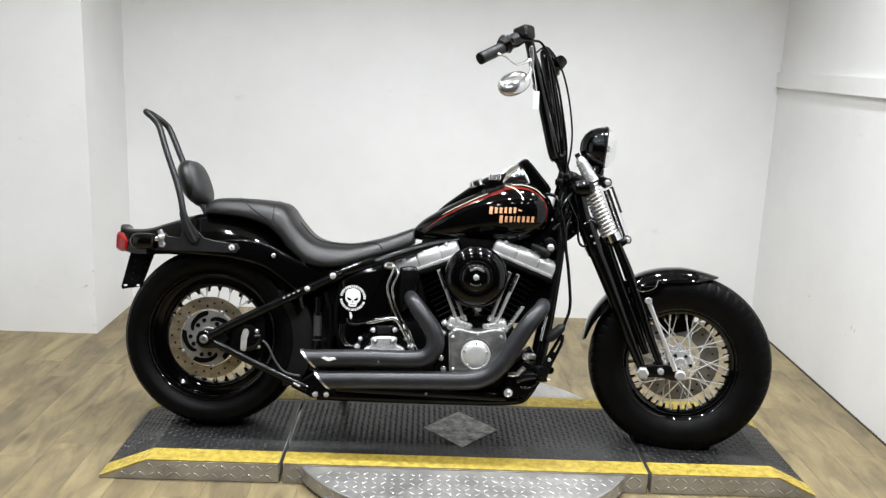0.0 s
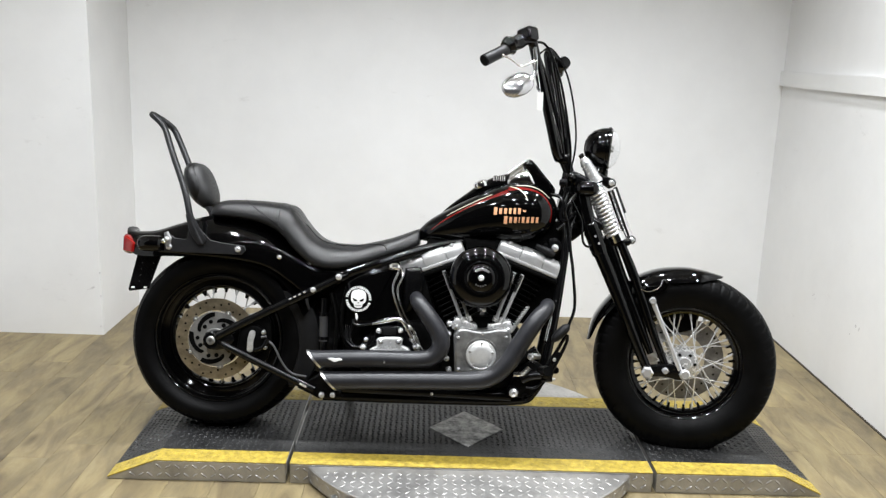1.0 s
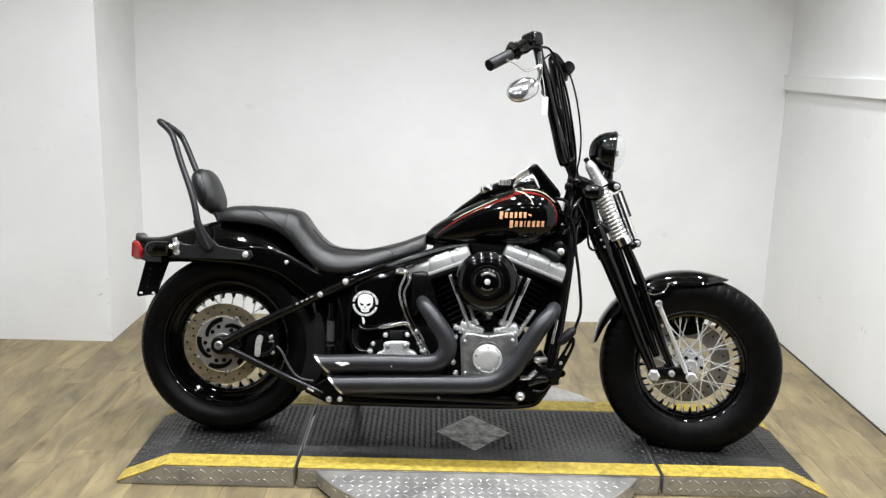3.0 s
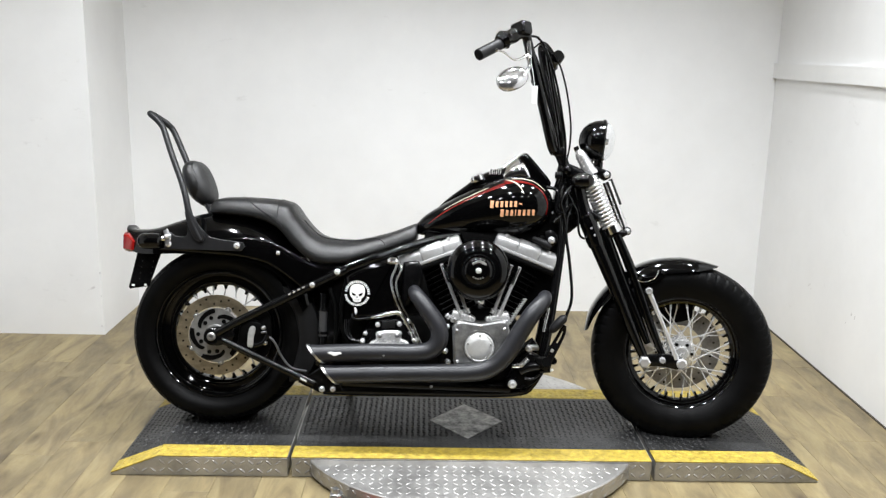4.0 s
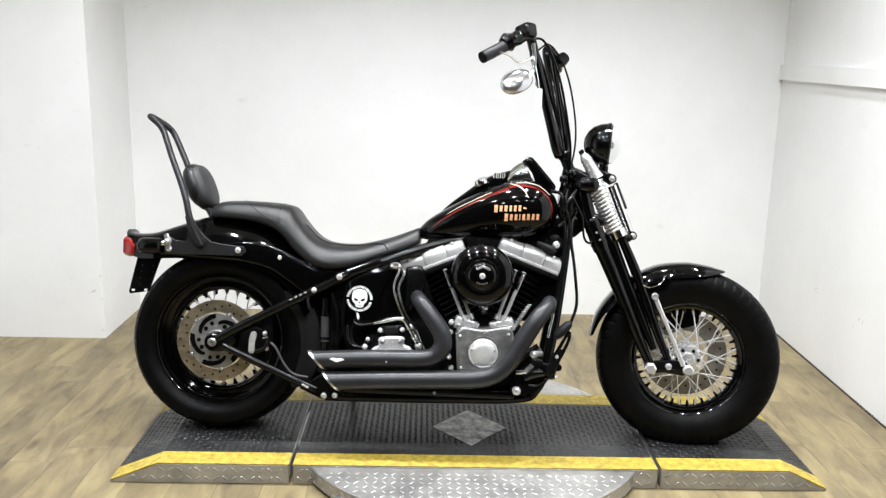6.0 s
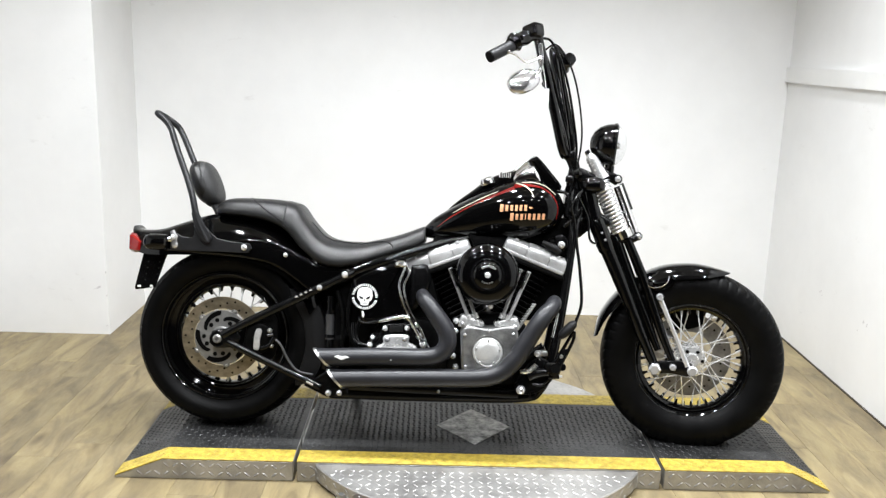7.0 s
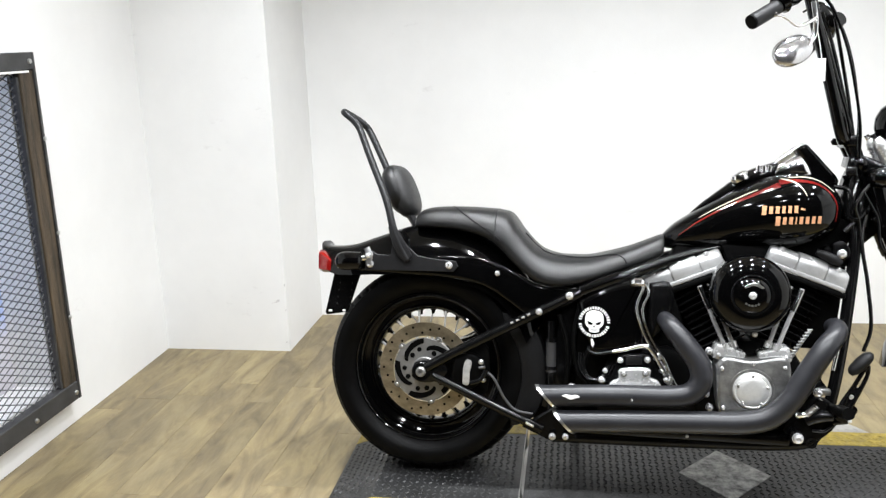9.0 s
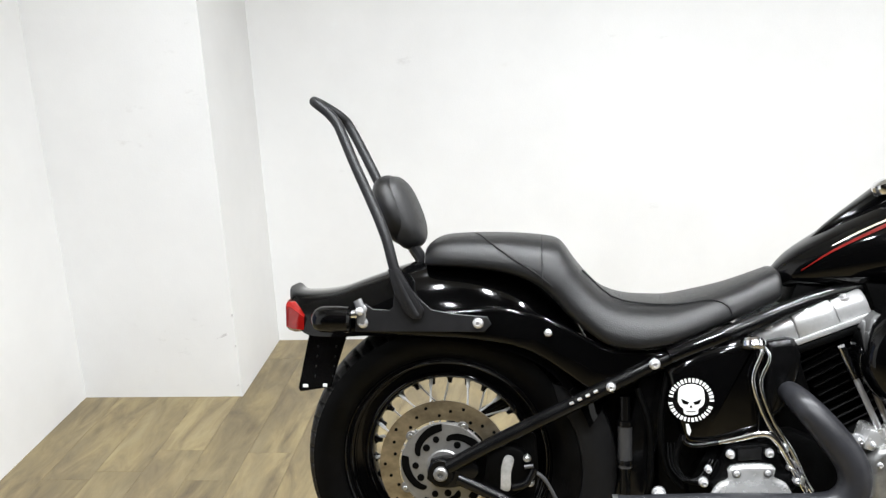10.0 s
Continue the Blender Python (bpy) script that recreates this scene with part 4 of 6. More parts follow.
part("chain_guard", plate(smooth_xz([(0.235, 0.50), (0.30, 0.485), (0.350, 0.43), (0.375, 0.34), (0.368, 0.25), (0.335, 0.18), (0.27, 0.155), (0.285, 0.22), (0.30, 0.30), (0.285, 0.39), (0.25, 0.45)], 3), -0.10, -0.02, 0.01, 2), DULL_GREY, bike, "dull black inner mudguard")
SLEEVE_GREY = mat("grey_sleeve", (0.06, 0.06, 0.062), rough=0.4, metal=0.3, vary=0.15, scale=20)
sh = part("shock_absorber", tube([(0.390, -0.115, 0.21), (0.386, -0.115, 0.48)], 0.0115, 16, 1), BLACK_METAL, bike)
part("shock_sleeve", tube([(0.3885, -0.115, 0.328), (0.387, -0.115, 0.425)], 0.0150, 18, 1), SLEEVE_GREY, sh, "grey shock sleeve")
for sz in (0.335, 0.418):
    part("sleeve_band", tube([(0.388, -0.115, sz), (0.388, -0.115, sz + 0.010)], 0.0172, 18, 1), BLACK_METAL, sh)
# rear caliper
SLEEVE_PALE = mat("dull_pale_badge", (0.45, 0.45, 0.44), rough=0.35, metal=0.3, vary=0.2, scale=60)
part("caliper_bracket", plate(smooth_xz([(0.040, 0.318), (0.115, 0.368), (0.190, 0.408), (0.206, 0.360), (0.206, 0.290), (0.186, 0.245), (0.120, 0.272), (0.060, 0.300)], 2), -0.130, -0.114, 0.003, 2), BLACK_ROUGH, bike, "black caliper bracket")
cal = part("rear_caliper", plate(smooth_xz([(0.09, 0.28), (0.13, 0.262), (0.175, 0.28), (0.195, 0.325), (0.18, 0.365), (0.14, 0.378), (0.10, 0.36)], 3), -0.150, -0.085, 0.01, 2), BLACK_ROUGH, bike, "black brake caliper with pale badge")
part("caliper_badge", plate(smooth_xz([(0.130, 0.286), (0.142, 0.281), (0.151, 0.288), (0.152, 0.32), (0.158, 0.348), (0.150, 0.358), (0.138, 0.354), (0.131, 0.33)], 3), -0.155, -0.149, 0.002, 2), SLEEVE_PALE, cal, "pale oblong badge")
part("caliper_bridge", tube([(0.155, -0.152, 0.288), (0.185, -0.153, 0.300), (0.200, -0.150, 0.330)], 0.0085, 12, 3), BLACK_METAL, cal, "black caliper bridge")
part("banjo_fitting", tube([(0.180, -0.158, 0.336), (0.198, -0.158, 0.339)], 0.0045, 10, 1), SLEEVE_GREY, cal, "steel hose fitting")
part("brake_hose", tube([(0.18, -0.14, 0.33), (0.22, -0.15, 0.31), (0.255, -0.15, 0.25), (0.29, -0.15, 0.215), (0.34, -0.145, 0.205)], 0.0042, 8, 5), SLEEVE_GREY, bike, "dark grey brake hose")
for bx, bz in ((0.185, 0.352), (0.192, 0.30)):
    bolt(bx, -0.15, bz, 0.008, STEEL, cal)

# ---- tank, console ----
tst = [(0.702, 0.738, 0.700, 0.028), (0.735, 0.772, 0.696, 0.055), (0.79, 0.809, 0.695, 0.082), (0.85, 0.846, 0.695, 0.106), (0.93, 0.889, 0.697, 0.130), (1.0, 0.917, 0.700, 0.145), (1.06, 0.927, 0.705, 0.152), (1.11, 0.922, 0.716, 0.148), (1.15, 0.902, 0.735, 0.132), (1.178, 0.872, 0.765, 0.100), (1.192, 0.84, 0.80, 0.05)]
TN = 2.5
tank = part("fuel_tank", loft([section(*s, n=TN, cnt=44) for s in interp_stations(tst, 60)]), BLACK_PAINT, bike, "gloss black teardrop fuel tank with red and cream striping")


TANK_LINE = np.array(interp_stations(tst, 400))


def tank_y(x, z):
    top, bot, hw = [float(np.interp(x, TANK_LINE[:, 0], TANK_LINE[:, i])) for i in (1, 2, 3)]
    zc, hz = (top + bot) / 2, (top - bot) / 2
    u = min(0.999, abs((z - zc) / hz))
    return -hw * (1 - u ** TN) ** (1 / TN)


def ribbon(line, widths, lift=0.0012):
    """A painted band that lies on the tank's near side."""
    out = bmesh.new()
    pts = rounded([(x, 0, z) for x, z in line], 6)
    n, rows = len(pts), []
    for i, p in enumerate(pts):
        d = (pts[min(i + 1, n - 1)] - pts[max(i - 1, 0)]).normalized()
        nv = Vector((-d.z, 0, d.x))
        w = float(np.interp(i / (n - 1), [k / (len(widths) - 1) for k in range(len(widths))], widths))
        row = []
        for k in range(5):
            q = p + nv * w * (k / 4 - 0.5)
            row.append(out.verts.new((q.x, tank_y(q.x, q.z) - lift, q.z + lift * 0.6)))
        rows.append(row)
    for a, b in zip(rows, rows[1:]):
        for k in range(4):
            out.faces.new((a[k], b[k], b[k + 1], a[k + 1]))
    bmesh.ops.recalc_face_normals(out, faces=out.faces[:])
    r = bmesh.ops.solidify(out, geom=out.faces[:], thickness=0.0006)
    return out


part("stripe", ribbon([(0.745, 0.737), (0.80, 0.780), (0.88, 0.827), (0.96, 0.865), (1.01, 0.886)], [0.002, 0.004, 0.006, 0.009, 0.014]), STRIPE_RED, tank, "dark red painted stripe")
part("stripe", ribbon([(0.80, 0.790), (0.85, 0.820), (0.92, 0.856), (0.955, 0.872)], [0.0016, 0.003, 0.003, 0.002], 0.0016), STRIPE_CREAM, tank, "cream pinstripe")
part("stripe", ribbon([(1.01, 0.893), (1.06, 0.898), (1.11, 0.888), (1.145, 0.862), (1.163, 0.825), (1.160, 0.785)], [0.014, 0.009, 0.006, 0.005, 0.004, 0.003]), STRIPE_RED, tank, "dark red painted stripe")
part("stripe", ribbon([(1.015, 0.904), (1.045, 0.895), (1.065, 0.878), (1.078, 0.855)], [0.003, 0.005, 0.004, 0.002], 0.0018), STRIPE_CREAM, tank, "cream pinstripe")
part("stripe", ribbon([(1.035, 0.907), (1.08, 0.908), (1.12, 0.896), (1.155, 0.868)], [0.002, 0.003, 0.003, 0.002], 0.0018), STRIPE_CREAM, tank, "cream pinstripe")
# badge: two rows of plain blocks
rows = [(0.960, 0.814, [(0.016, 0.026), (0.0145, 0.02), (0.0145, 0.02), (0.013, 0.02), (0.0135, 0.02), (0.014, 0.02), (0.016, 0.005)]), (0.996, 0.785, [(0.016, 0.026), (0.014, 0.02), (0.014, 0.02), (0.008, 0.02), (0.014, 0.02), (0.014, 0.02), (0.014, 0.02), (0.014, 0.02)])]
for x0, z0, blocks in rows:
    x = x0
    for w, h in blocks:
        zb = z0 + (x - x0) * 0.05
        part("badge_block", ribbon([(x + w / 2, zb - h / 2), (x + w / 2 + 0.0005, zb), (x + w / 2 + 0.001, zb + h / 2)], [w - 0.004, w - 0.005, w - 0.004], 0.0014), ORANGE, tank)
        x += w + 0.0022
con = part("console", loft([section(*s, n=2.8) for s in interp_stations([(0.775, 0.798, 0.78, 0.006), (0.81, 0.832, 0.80, 0.018), (0.86, 0.872, 0.82, 0.030), (0.93, 0.925, 0.86, 0.04), (1.0, 0.952, 0.88, 0.048), (1.06, 0.968, 0.88, 0.058), (1.12, 0.955, 0.87, 0.055), (1.17, 0.90, 0.84, 0.04)], 30)]), BLACK_PAINT, bike, "black tank console")
part("instrument_bell", loft([section(*q, n=2.1) for q in interp_stations([(0.978, 0.922, 0.90, 0.014), (0.990, 0.935, 0.89, 0.034), (1.010, 0.955, 0.885, 0.050), (1.040, 0.980, 0.88, 0.062), (1.070, 0.997, 0.88, 0.066), (1.088, 0.990, 0.88, 0.064), (1.108, 0.955, 0.88, 0.056)], 22)]), CHROME, con, "chrome instrument housing")
part("instrument_shroud", plate(smooth_xz([(1.058, 0.990), (1.078, 1.004), (1.097, 0.999), (1.140, 0.952), (1.180, 0.903), (1.160, 0.883), (1.112, 0.902), (1.088, 0.950)], 3), -0.062, 0.062, 0.012, 3), BLACK_PAINT, con, "gloss black instrument shield")
part("shroud_rim", tube([(1.005, -0.058, 0.948), (1.030, -0.060, 0.969), (1.058, -0.060, 0.990), (1.078, -0.056, 1.003), (1.094, -0.050, 1.000)], 0.0030, 8, 4), BRIGHT, con, "bright instrument rim")
cap = part("fuel_cap", lathe([(0, 0.03), (0.018, 0.029), (0.026, 0.024), (0.028, 0.015), (0.026, 0.004), (0.018, 0.0), (0, 0.0)], at(0.922, -0.03, 0.896) @ pose(0, 0, 0, 90) @ pose(0, 0, 0, 0, 0, 25), 24), CHROME, bike, "chrome fuel cap")
for kx in (0.985, 1.0, 1.015):
    part("console_knob", lathe([(0, 0.02), (0.007, 0.018), (0.008, 0.0)], at(kx - 0.02, -0.040, 0.925) @ pose(0, 0, 0, 90), 12), CHROME, con)
bolt(1.185, -0.10, 0.697, 0.0125, CHROME, bike, "chrome tank mount bolt")
part("tank_bracket", plate(smooth_xz([(1.163, 0.700), (1.185, 0.676), (1.207, 0.690), (1.206, 0.715), (1.185, 0.735), (1.160, 0.725)], 2), -0.098, -0.06, 0.005, 2), BLACK_METAL, bike)
part("fuel_valve", tube([(1.118, -0.10, 0.702), (1.140, -0.102, 0.692), (1.165, -0.104, 0.680), (1.182, -0.104, 0.670)], [0.008, 0.0125, 0.0145, 0.009], 14, 3, flat=0.9), DULL_GREY, bike, "black fuel valve knob")
# thin chrome wire shaped as the highlight along the fender bracket
part("fender_glint", steered(tube([(1.495, -0.092, 0.578), (1.53, -0.092, 0.568), (1.565, -0.092, 0.584), (1.575, -0.092, 0.612)], 0.0014, 8, 4)), CHROME, ff, "bright highlight along the bracket edge")
for jx in (J0, J1):
    part("joint_strip", box(jx - 0.0066, jx - 0.0042, YF + 0.004, YB - 0.004, 0.03, H + 0.003), STEEL_PLATE, turntable, "bright steel joint strip", smooth=False)

# ---- engine ----
crank = part("crankcase", plate(smooth_xz([(0.80, 0.22), (0.90, 0.185), (1.02, 0.19), (1.09, 0.25), (1.10, 0.35), (1.05, 0.43), (0.94, 0.45), (0.84, 0.42), (0.79, 0.33)], 3), -0.12, 0.13, 0.02, 2), BLACK_ROUGH, bike, "black crankcase")
part("gearbox", plate([(0.53, 0.20), (0.80, 0.19), (0.82, 0.38), (0.72, 0.42), (0.56, 0.40), (0.51, 0.30)], -0.13, 0.12, 0.02, 2), BLACK_ROUGH, bike, "black gearbox")
part("oil_pan", plate([(0.44, 0.15), (1.10, 0.155), (1.10, 0.21), (0.44, 0.21)], -0.10, 0.10, 0.01, 2), BLACK_METAL, bike)


def cylinder(bx, bz, tx, tz, nm):
    axis = Vector((tx - bx, 0, tz - bz))
    length = axis.length
    d = axis.normalized()
    side = Vector((d.z, 0, -d.x))
    m = Matrix(((side.x, 0, d.x, bx), (0, 1, 0, 0), (side.z, 0, d.z, bz), (0, 0, 0, 1)))
    core = box(-0.055, 0.055, -0.075, 0.075, 0, length, 0.02, 3)
    core.transform(m)
    cyl = part(nm, core, BLACK_ROUGH, bike, "black finned engine cylinder")
    nf = 13
    for i in range(nf):
        z = 0.012 + i * (length - 0.02) / (nf - 1)
        big = 0.070 if i > nf - 5 else 0.064
        f = box(-big, big, -0.094, 0.094, z - 0.0024, z + 0.0024, 0.002, 1)
        f.transform(m)
        part("fin", f, BLACK_ROUGH, cyl, smooth=False)
    return cyl, m, length


def rocker(cx, cz, ang, nm):
    m = at(cx, 0, cz) @ pose(0, 0, 0, 0, -ang, 0)
    low = box(-0.122, 0.116, -0.116, 0.10, -0.040, -0.024, 0.004, 2)
    low.transform(m)
    r = part(nm, low, BLACK_ROUGH, bike, "cast aluminium rocker cover on a black head")
    rings = []
    for x, k in ((-0.120, 0.82), (-0.117, 0.90), (-0.110, 0.94), (-0.0395, 0.94), (-0.0385, 0.91), (-0.0365, 0.91), (-0.0350, 0.98), (-0.031, 1.0), (0.040, 1.0), (0.0440, 0.98), (0.0455, 0.91), (0.0475, 0.91), (0.0485, 0.94), (0.104, 0.94), (0.111, 0.90), (0.114, 0.82)):
        sec = [(-0.110, -0.023), (-0.112, -0.014), (-0.112, 0.014), (-0.109, 0.027), (-0.101, 0.035), (-0.087, 0.040), (-0.055, 0.042), (0.060, 0.042), (0.088, 0.032), (0.095, 0.010), (0.095, -0.023)]
        rings.append([Vector((x, y * k, -0.023 + (z + 0.023) * k)) for y, z in sec])
    up = loft(rings)
    up.transform(m)
    part("upper_cover", up, ALU, r)
    rib = box(-0.114, 0.108, -0.1165, -0.106, -0.0225, -0.011, 0.002, 2)
    rib.transform(m)
    part("cover_rib", rib, ALU, r)
    for bx, by in ((-0.085, -0.09), (-0.005, -0.095), (0.075, -0.09)):
        bb = lathe([(0, 0.008), (0.006, 0.008), (0.0075, 0.006), (0.0075, 0.002), (0.0125, 0.001), (0.0135, -0.012)], m @ at(bx, by, 0.030) @ pose(0, 0, 0, 90), 12)
        part("cover_bolt", bb, ALU, r)
    return r


cylinder(0.905, 0.385, 0.782, 0.605, "rear_cylinder")
cylinder(0.985, 0.385, 1.092, 0.612, "front_cylinder")
rocker(0.764, 0.630, 22.0, "rear_rocker_cover")
rocker(1.098, 0.648, -20.0, "front_rocker_cover")
# intake body between the heads
part("intake", tube([(0.86, -0.02, 0.60), (0.935, -0.03, 0.605), (1.01, -0.02, 0.60)], 0.03, 14, 3), BLACK_ROUGH, bike)

ac = part("air_cleaner", lathe([(0.098, -0.125), (0.105, -0.135), (0.1065, -0.195), (0.1055, -0.215), (0.101, -0.228), (0.092, -0.238), (0.073, -0.246), (0.058, -0.249), (0.052, -0.2475), (0.048, -0.249), (0.042, -0.2545), (0.030, -0.258), (0.0, -0.2585)], at(0.928, 0, 0.587), 72), BLACK_PAINT, bike, "round gloss black air cleaner cover")
part("cover_ring", lathe([(0.056, -0.2485), (0.054, -0.2515), (0.050, -0.2515), (0.048, -0.2485)], at(0.928, 0, 0.587), 56), BLACK_METAL, ac)
part("centre_screw", lathe([(0, -0.266), (0.004, -0.266), (0.005, -0.268), (0.009, -0.265), (0.011, -0.258), (0.011, -0.25)], at(0.928, 0, 0.587), 24), BRIGHT, ac, "chrome centre screw")
mk = bmesh.new()
for k in range(5):
    a = radians(-125 + k * 17)
    lathe([(0, -0.2600), (0.0030, -0.2600), (0.0036, -0.25)], at(0.928 + 0.028 * math.cos(a), 0, 0.588 + 0.028 * math.sin(a)), 8, bm=mk)
part("cover_marks", mk, STEEL, ac, "small pale marks round the screw", kind="stuff")
part("cover_badge", plate(smooth_xz([(0.906, 0.612), (0.930, 0.622), (0.954, 0.612), (0.951, 0.606), (0.930, 0.6145), (0.909, 0.606)], 2), -0.2605, -0.2505, 0.0004, 1), STEEL, ac, "curved pale badge bar")
bolt(0.945, -0.205, 0.477, 0.007, WHITE_BADGE, bike, "small pale marker")

for x0, z0, x1, z1, y0 in ((0.800, 0.600, 0.876, 0.424, -0.150), (0.828, 0.606, 0.898, 0.430, -0.135), (1.074, 0.600, 1.006, 0.430, -0.150), (1.046, 0.606, 0.986, 0.434, -0.135)):
    a, b = Vector((x0, y0, z0)), Vector((x1, y0 - 0.025, z1))
    pr = part("pushrod_tube", tube([a, b], 0.0066, 12, 1), BRIGHT, bike, "chrome pushrod tube")
    part("upper_sleeve", tube([a + (b - a) * 0.02, a + (b - a) * 0.36], 0.0086, 12, 1), ROD_CHROME, pr)
    part("lower_collar", tube([a + (b - a) * 0.90, b], 0.0125, 12, 1), POLISHED, pr)
for cx, ang in ((0.882, 28), (1.004, -25)):
    tb = box(-0.042, 0.042, -0.185, -0.115, -0.022, 0.022, 0.007, 2)
    tb.transform(at(cx, 0, 0.412) @ pose(0, 0, 0, 0, ang * 0.6, 0))
    blk = part("tappet_block", tb, POLISHED, bike, "polished tappet block")
    for dx in (-0.028, 0.0, 0.028):
        bolt(cx + dx, -0.186, 0.405 - dx * math.tan(radians(ang * 0.6)), 0.006, CHROME, blk)
camc = part("cam_cover", plate(smooth_xz([(0.846, 0.385), (0.872, 0.412), (0.94, 0.405), (1.012, 0.418), (1.040, 0.400), (1.045, 0.34), (1.040, 0.272), (1.02, 0.252), (0.94, 0.245), (0.868, 0.25), (0.855, 0.272), (0.850, 0.33)], 3), -0.205, -0.11, 0.012, 4), CASE_ALU, bike, "cast aluminium cam cover")
part("timing_ring", lathe([(0.060, -0.2035), (0.0585, -0.2072), (0.0535, -0.2072), (0.052, -0.2035)], at(0.942, 0, 0.322), 48), CASE_ALU, camc)
part("points_cover", lathe([(0.051, -0.20), (0.051, -0.211), (0.049, -0.215), (0.045, -0.2165), (0.0435, -0.2155), (0.042, -0.217), (0.022, -0.2195), (0.0, -0.2200)], at(0.942, 0, 0.322), 48), SATIN_ALU, camc, "round polished timing cover")
for k in range(5):
    a = 2 * math.pi * k / 5 + 0.3
    bolt(0.942 + 0.041 * math.cos(a), -0.2195, 0.322 + 0.041 * math.sin(a), 0.0035, STEEL, camc, h=0.002)
for bx, bz in ((0.862, 0.378), (0.868, 0.27), (1.026, 0.388), (1.026, 0.272), (0.945, 0.395)):
    bolt(bx, -0.2055, bz, 0.006, CHROME, camc, h=0.006)
for bx, bz in ((0.828, 0.385), (0.825, 0.30), (0.835, 0.262), (0.80, 0.30), (0.815, 0.345), (0.83, 0.42)):
    bolt(bx, -0.17, bz, 0.010, CHROME, crank, "chrome case bolt", h=0.03)

part("regulator_panel", plate([(1.075, 0.42), (1.185, 0.42), (1.212, 0.66), (1.10, 0.66)], -0.045, 0.05, 0.008, 2), BLACK_ROUGH, bike, "black voltage regulator panel")
part("rear_heat_panel", plate([(0.70, 0.36), (0.87, 0.36), (0.80, 0.64), (0.68, 0.64)], -0.035, 0.05, 0.006, 2), BLACK_ROUGH, bike, "black panel behind the cylinder")
# ---- gearbox side cover ----
tr = part("gearbox_cover", plate(smooth_xz([(0.545, 0.320), (0.566, 0.345), (0.582, 0.394), (0.628, 0.402), (0.674, 0.402), (0.690, 0.368), (0.712, 0.340), (0.705, 0.30), (0.56, 0.30)], 2), -0.175, -0.10, 0.008, 2), BLACK_METAL, bike, "black gearbox side cover")
part("cover_panel", plate([(0.603, 0.370), (0.648, 0.374), (0.648, 0.398), (0.603, 0.394)], -0.181, -0.172, 0.003, 2), DULL_GREY, tr)
part("polished_dome", plate(smooth_xz([(0.548, 0.296), (0.564, 0.322), (0.584, 0.334), (0.588, 0.360), (0.668, 0.365), (0.672, 0.340), (0.694, 0.330), (0.712, 0.300)], 3), -0.192, -0.17, 0.008, 3), POLISHED, tr, "polished clutch release cover")
for bx, bz, r in ((0.588, 0.383, 0.0088), (0.663, 0.388, 0.0088), (0.537, 0.324, 0.0095), (0.546, 0.351, 0.0075), (0.716, 0.335, 0.008)):
    bolt(bx, -0.178, bz, r, CHROME, tr, h=0.016)
for bx, bz in ((0.598, 0.348), (0.658, 0.351)):
    bolt(bx, -0.192, bz, 0.0065, CHROME, tr, h=0.006)
    bolt(bx, -0.1915, bz, 0.0085, SLEEVE_SHADE, tr, h=0.002, name="washer")

# ---- oil tank with round badge ----
ot = part("oil_tank", plate(smooth_xz([(0.462, 0.545), (0.50, 0.572), (0.57, 0.60), (0.635, 0.612), (0.652, 0.58), (0.655, 0.45), (0.645, 0.405), (0.60, 0.395), (0.515, 0.392), (0.495, 0.42), (0.475, 0.49)], 3), -0.165, 0.14, 0.022, 5), BLACK_PAINT, bike, "gloss black oil tank with round white badge")
BX, BZ = 0.512, 0.488
part("badge_field", lathe([(0.0455, -0.164), (0.0455, -0.1668), (0, -0.1668)], at(BX, 0, BZ), 40), BLACK_METAL, ot, "black badge field")
face = [(-0.026, 0.012), (-0.021, 0.026), (0.0, 0.033), (0.021, 0.026), (0.026, 0.012), (0.026, -0.004), (0.021, -0.013), (0.015, -0.018), (0.013, -0.028), (0.0, -0.031), (-0.013, -0.028), (-0.015, -0.018), (-0.021, -0.013), (-0.026, -0.004)]
part("badge_centre", plate(smooth_xz([(BX + x, BZ + z) for x, z in face], 3), -0.1690, -0.165, 0.0008, 1), WHITE_BADGE, ot, "plain white badge centre")
for slot in ([(-0.020, 0.003), (-0.004, -0.004), (-0.007, -0.009), (-0.016, -0.007)], [(0.020, 0.003), (0.016, -0.007), (0.007, -0.009), (0.004, -0.004)], [(0.0, -0.009), (-0.003, -0.015), (0.003, -0.015)], [(-0.009, -0.022), (0.009, -0.022), (0.009, -0.0232), (-0.009, -0.0232)]):
    part("badge_slot", plate([(BX + x, BZ + z) for x, z in slot], -0.1694, -0.1686), BLACK_METAL, ot, smooth=False)
ticks_v, ticks_f = [], []
for k in range(34):
    if k in (9, 25):
        continue
    a = 2 * math.pi * (k + 0.5) / 34
    w = (0.0021, 0.0026, 0.0017)[k % 3]
    e, f = Vector((math.sin(a), 0, math.cos(a))), Vector((math.cos(a), 0, -math.sin(a)))
    c = Vector((BX, 0, BZ))
    i0 = len(ticks_v)
    for yy in (-0.1682, -0.1660):
        for rr, ss in ((0.0362, -1), (0.0362, 1), (0.0445, 1.15), (0.0445, -1.15)):
            ticks_v.append(tuple(c + e * rr + f * w * ss + Vector((0, yy, 0))))
    ticks_f += [(i0, i0 + 1, i0 + 2, i0 + 3), (i0 + 7, i0 + 6, i0 + 5, i0 + 4), (i0, i0 + 4, i0 + 5, i0 + 1), (i0 + 1, i0 + 5, i0 + 6, i0 + 2), (i0 + 2, i0 + 6, i0 + 7, i0 + 3), (i0 + 3, i0 + 7, i0 + 4, i0)]
tm = bpy.data.meshes.new("badge_lettering_bars")
tm.from_pydata(ticks_v, [], ticks_f)
tm.materials.append(WHITE_BADGE)
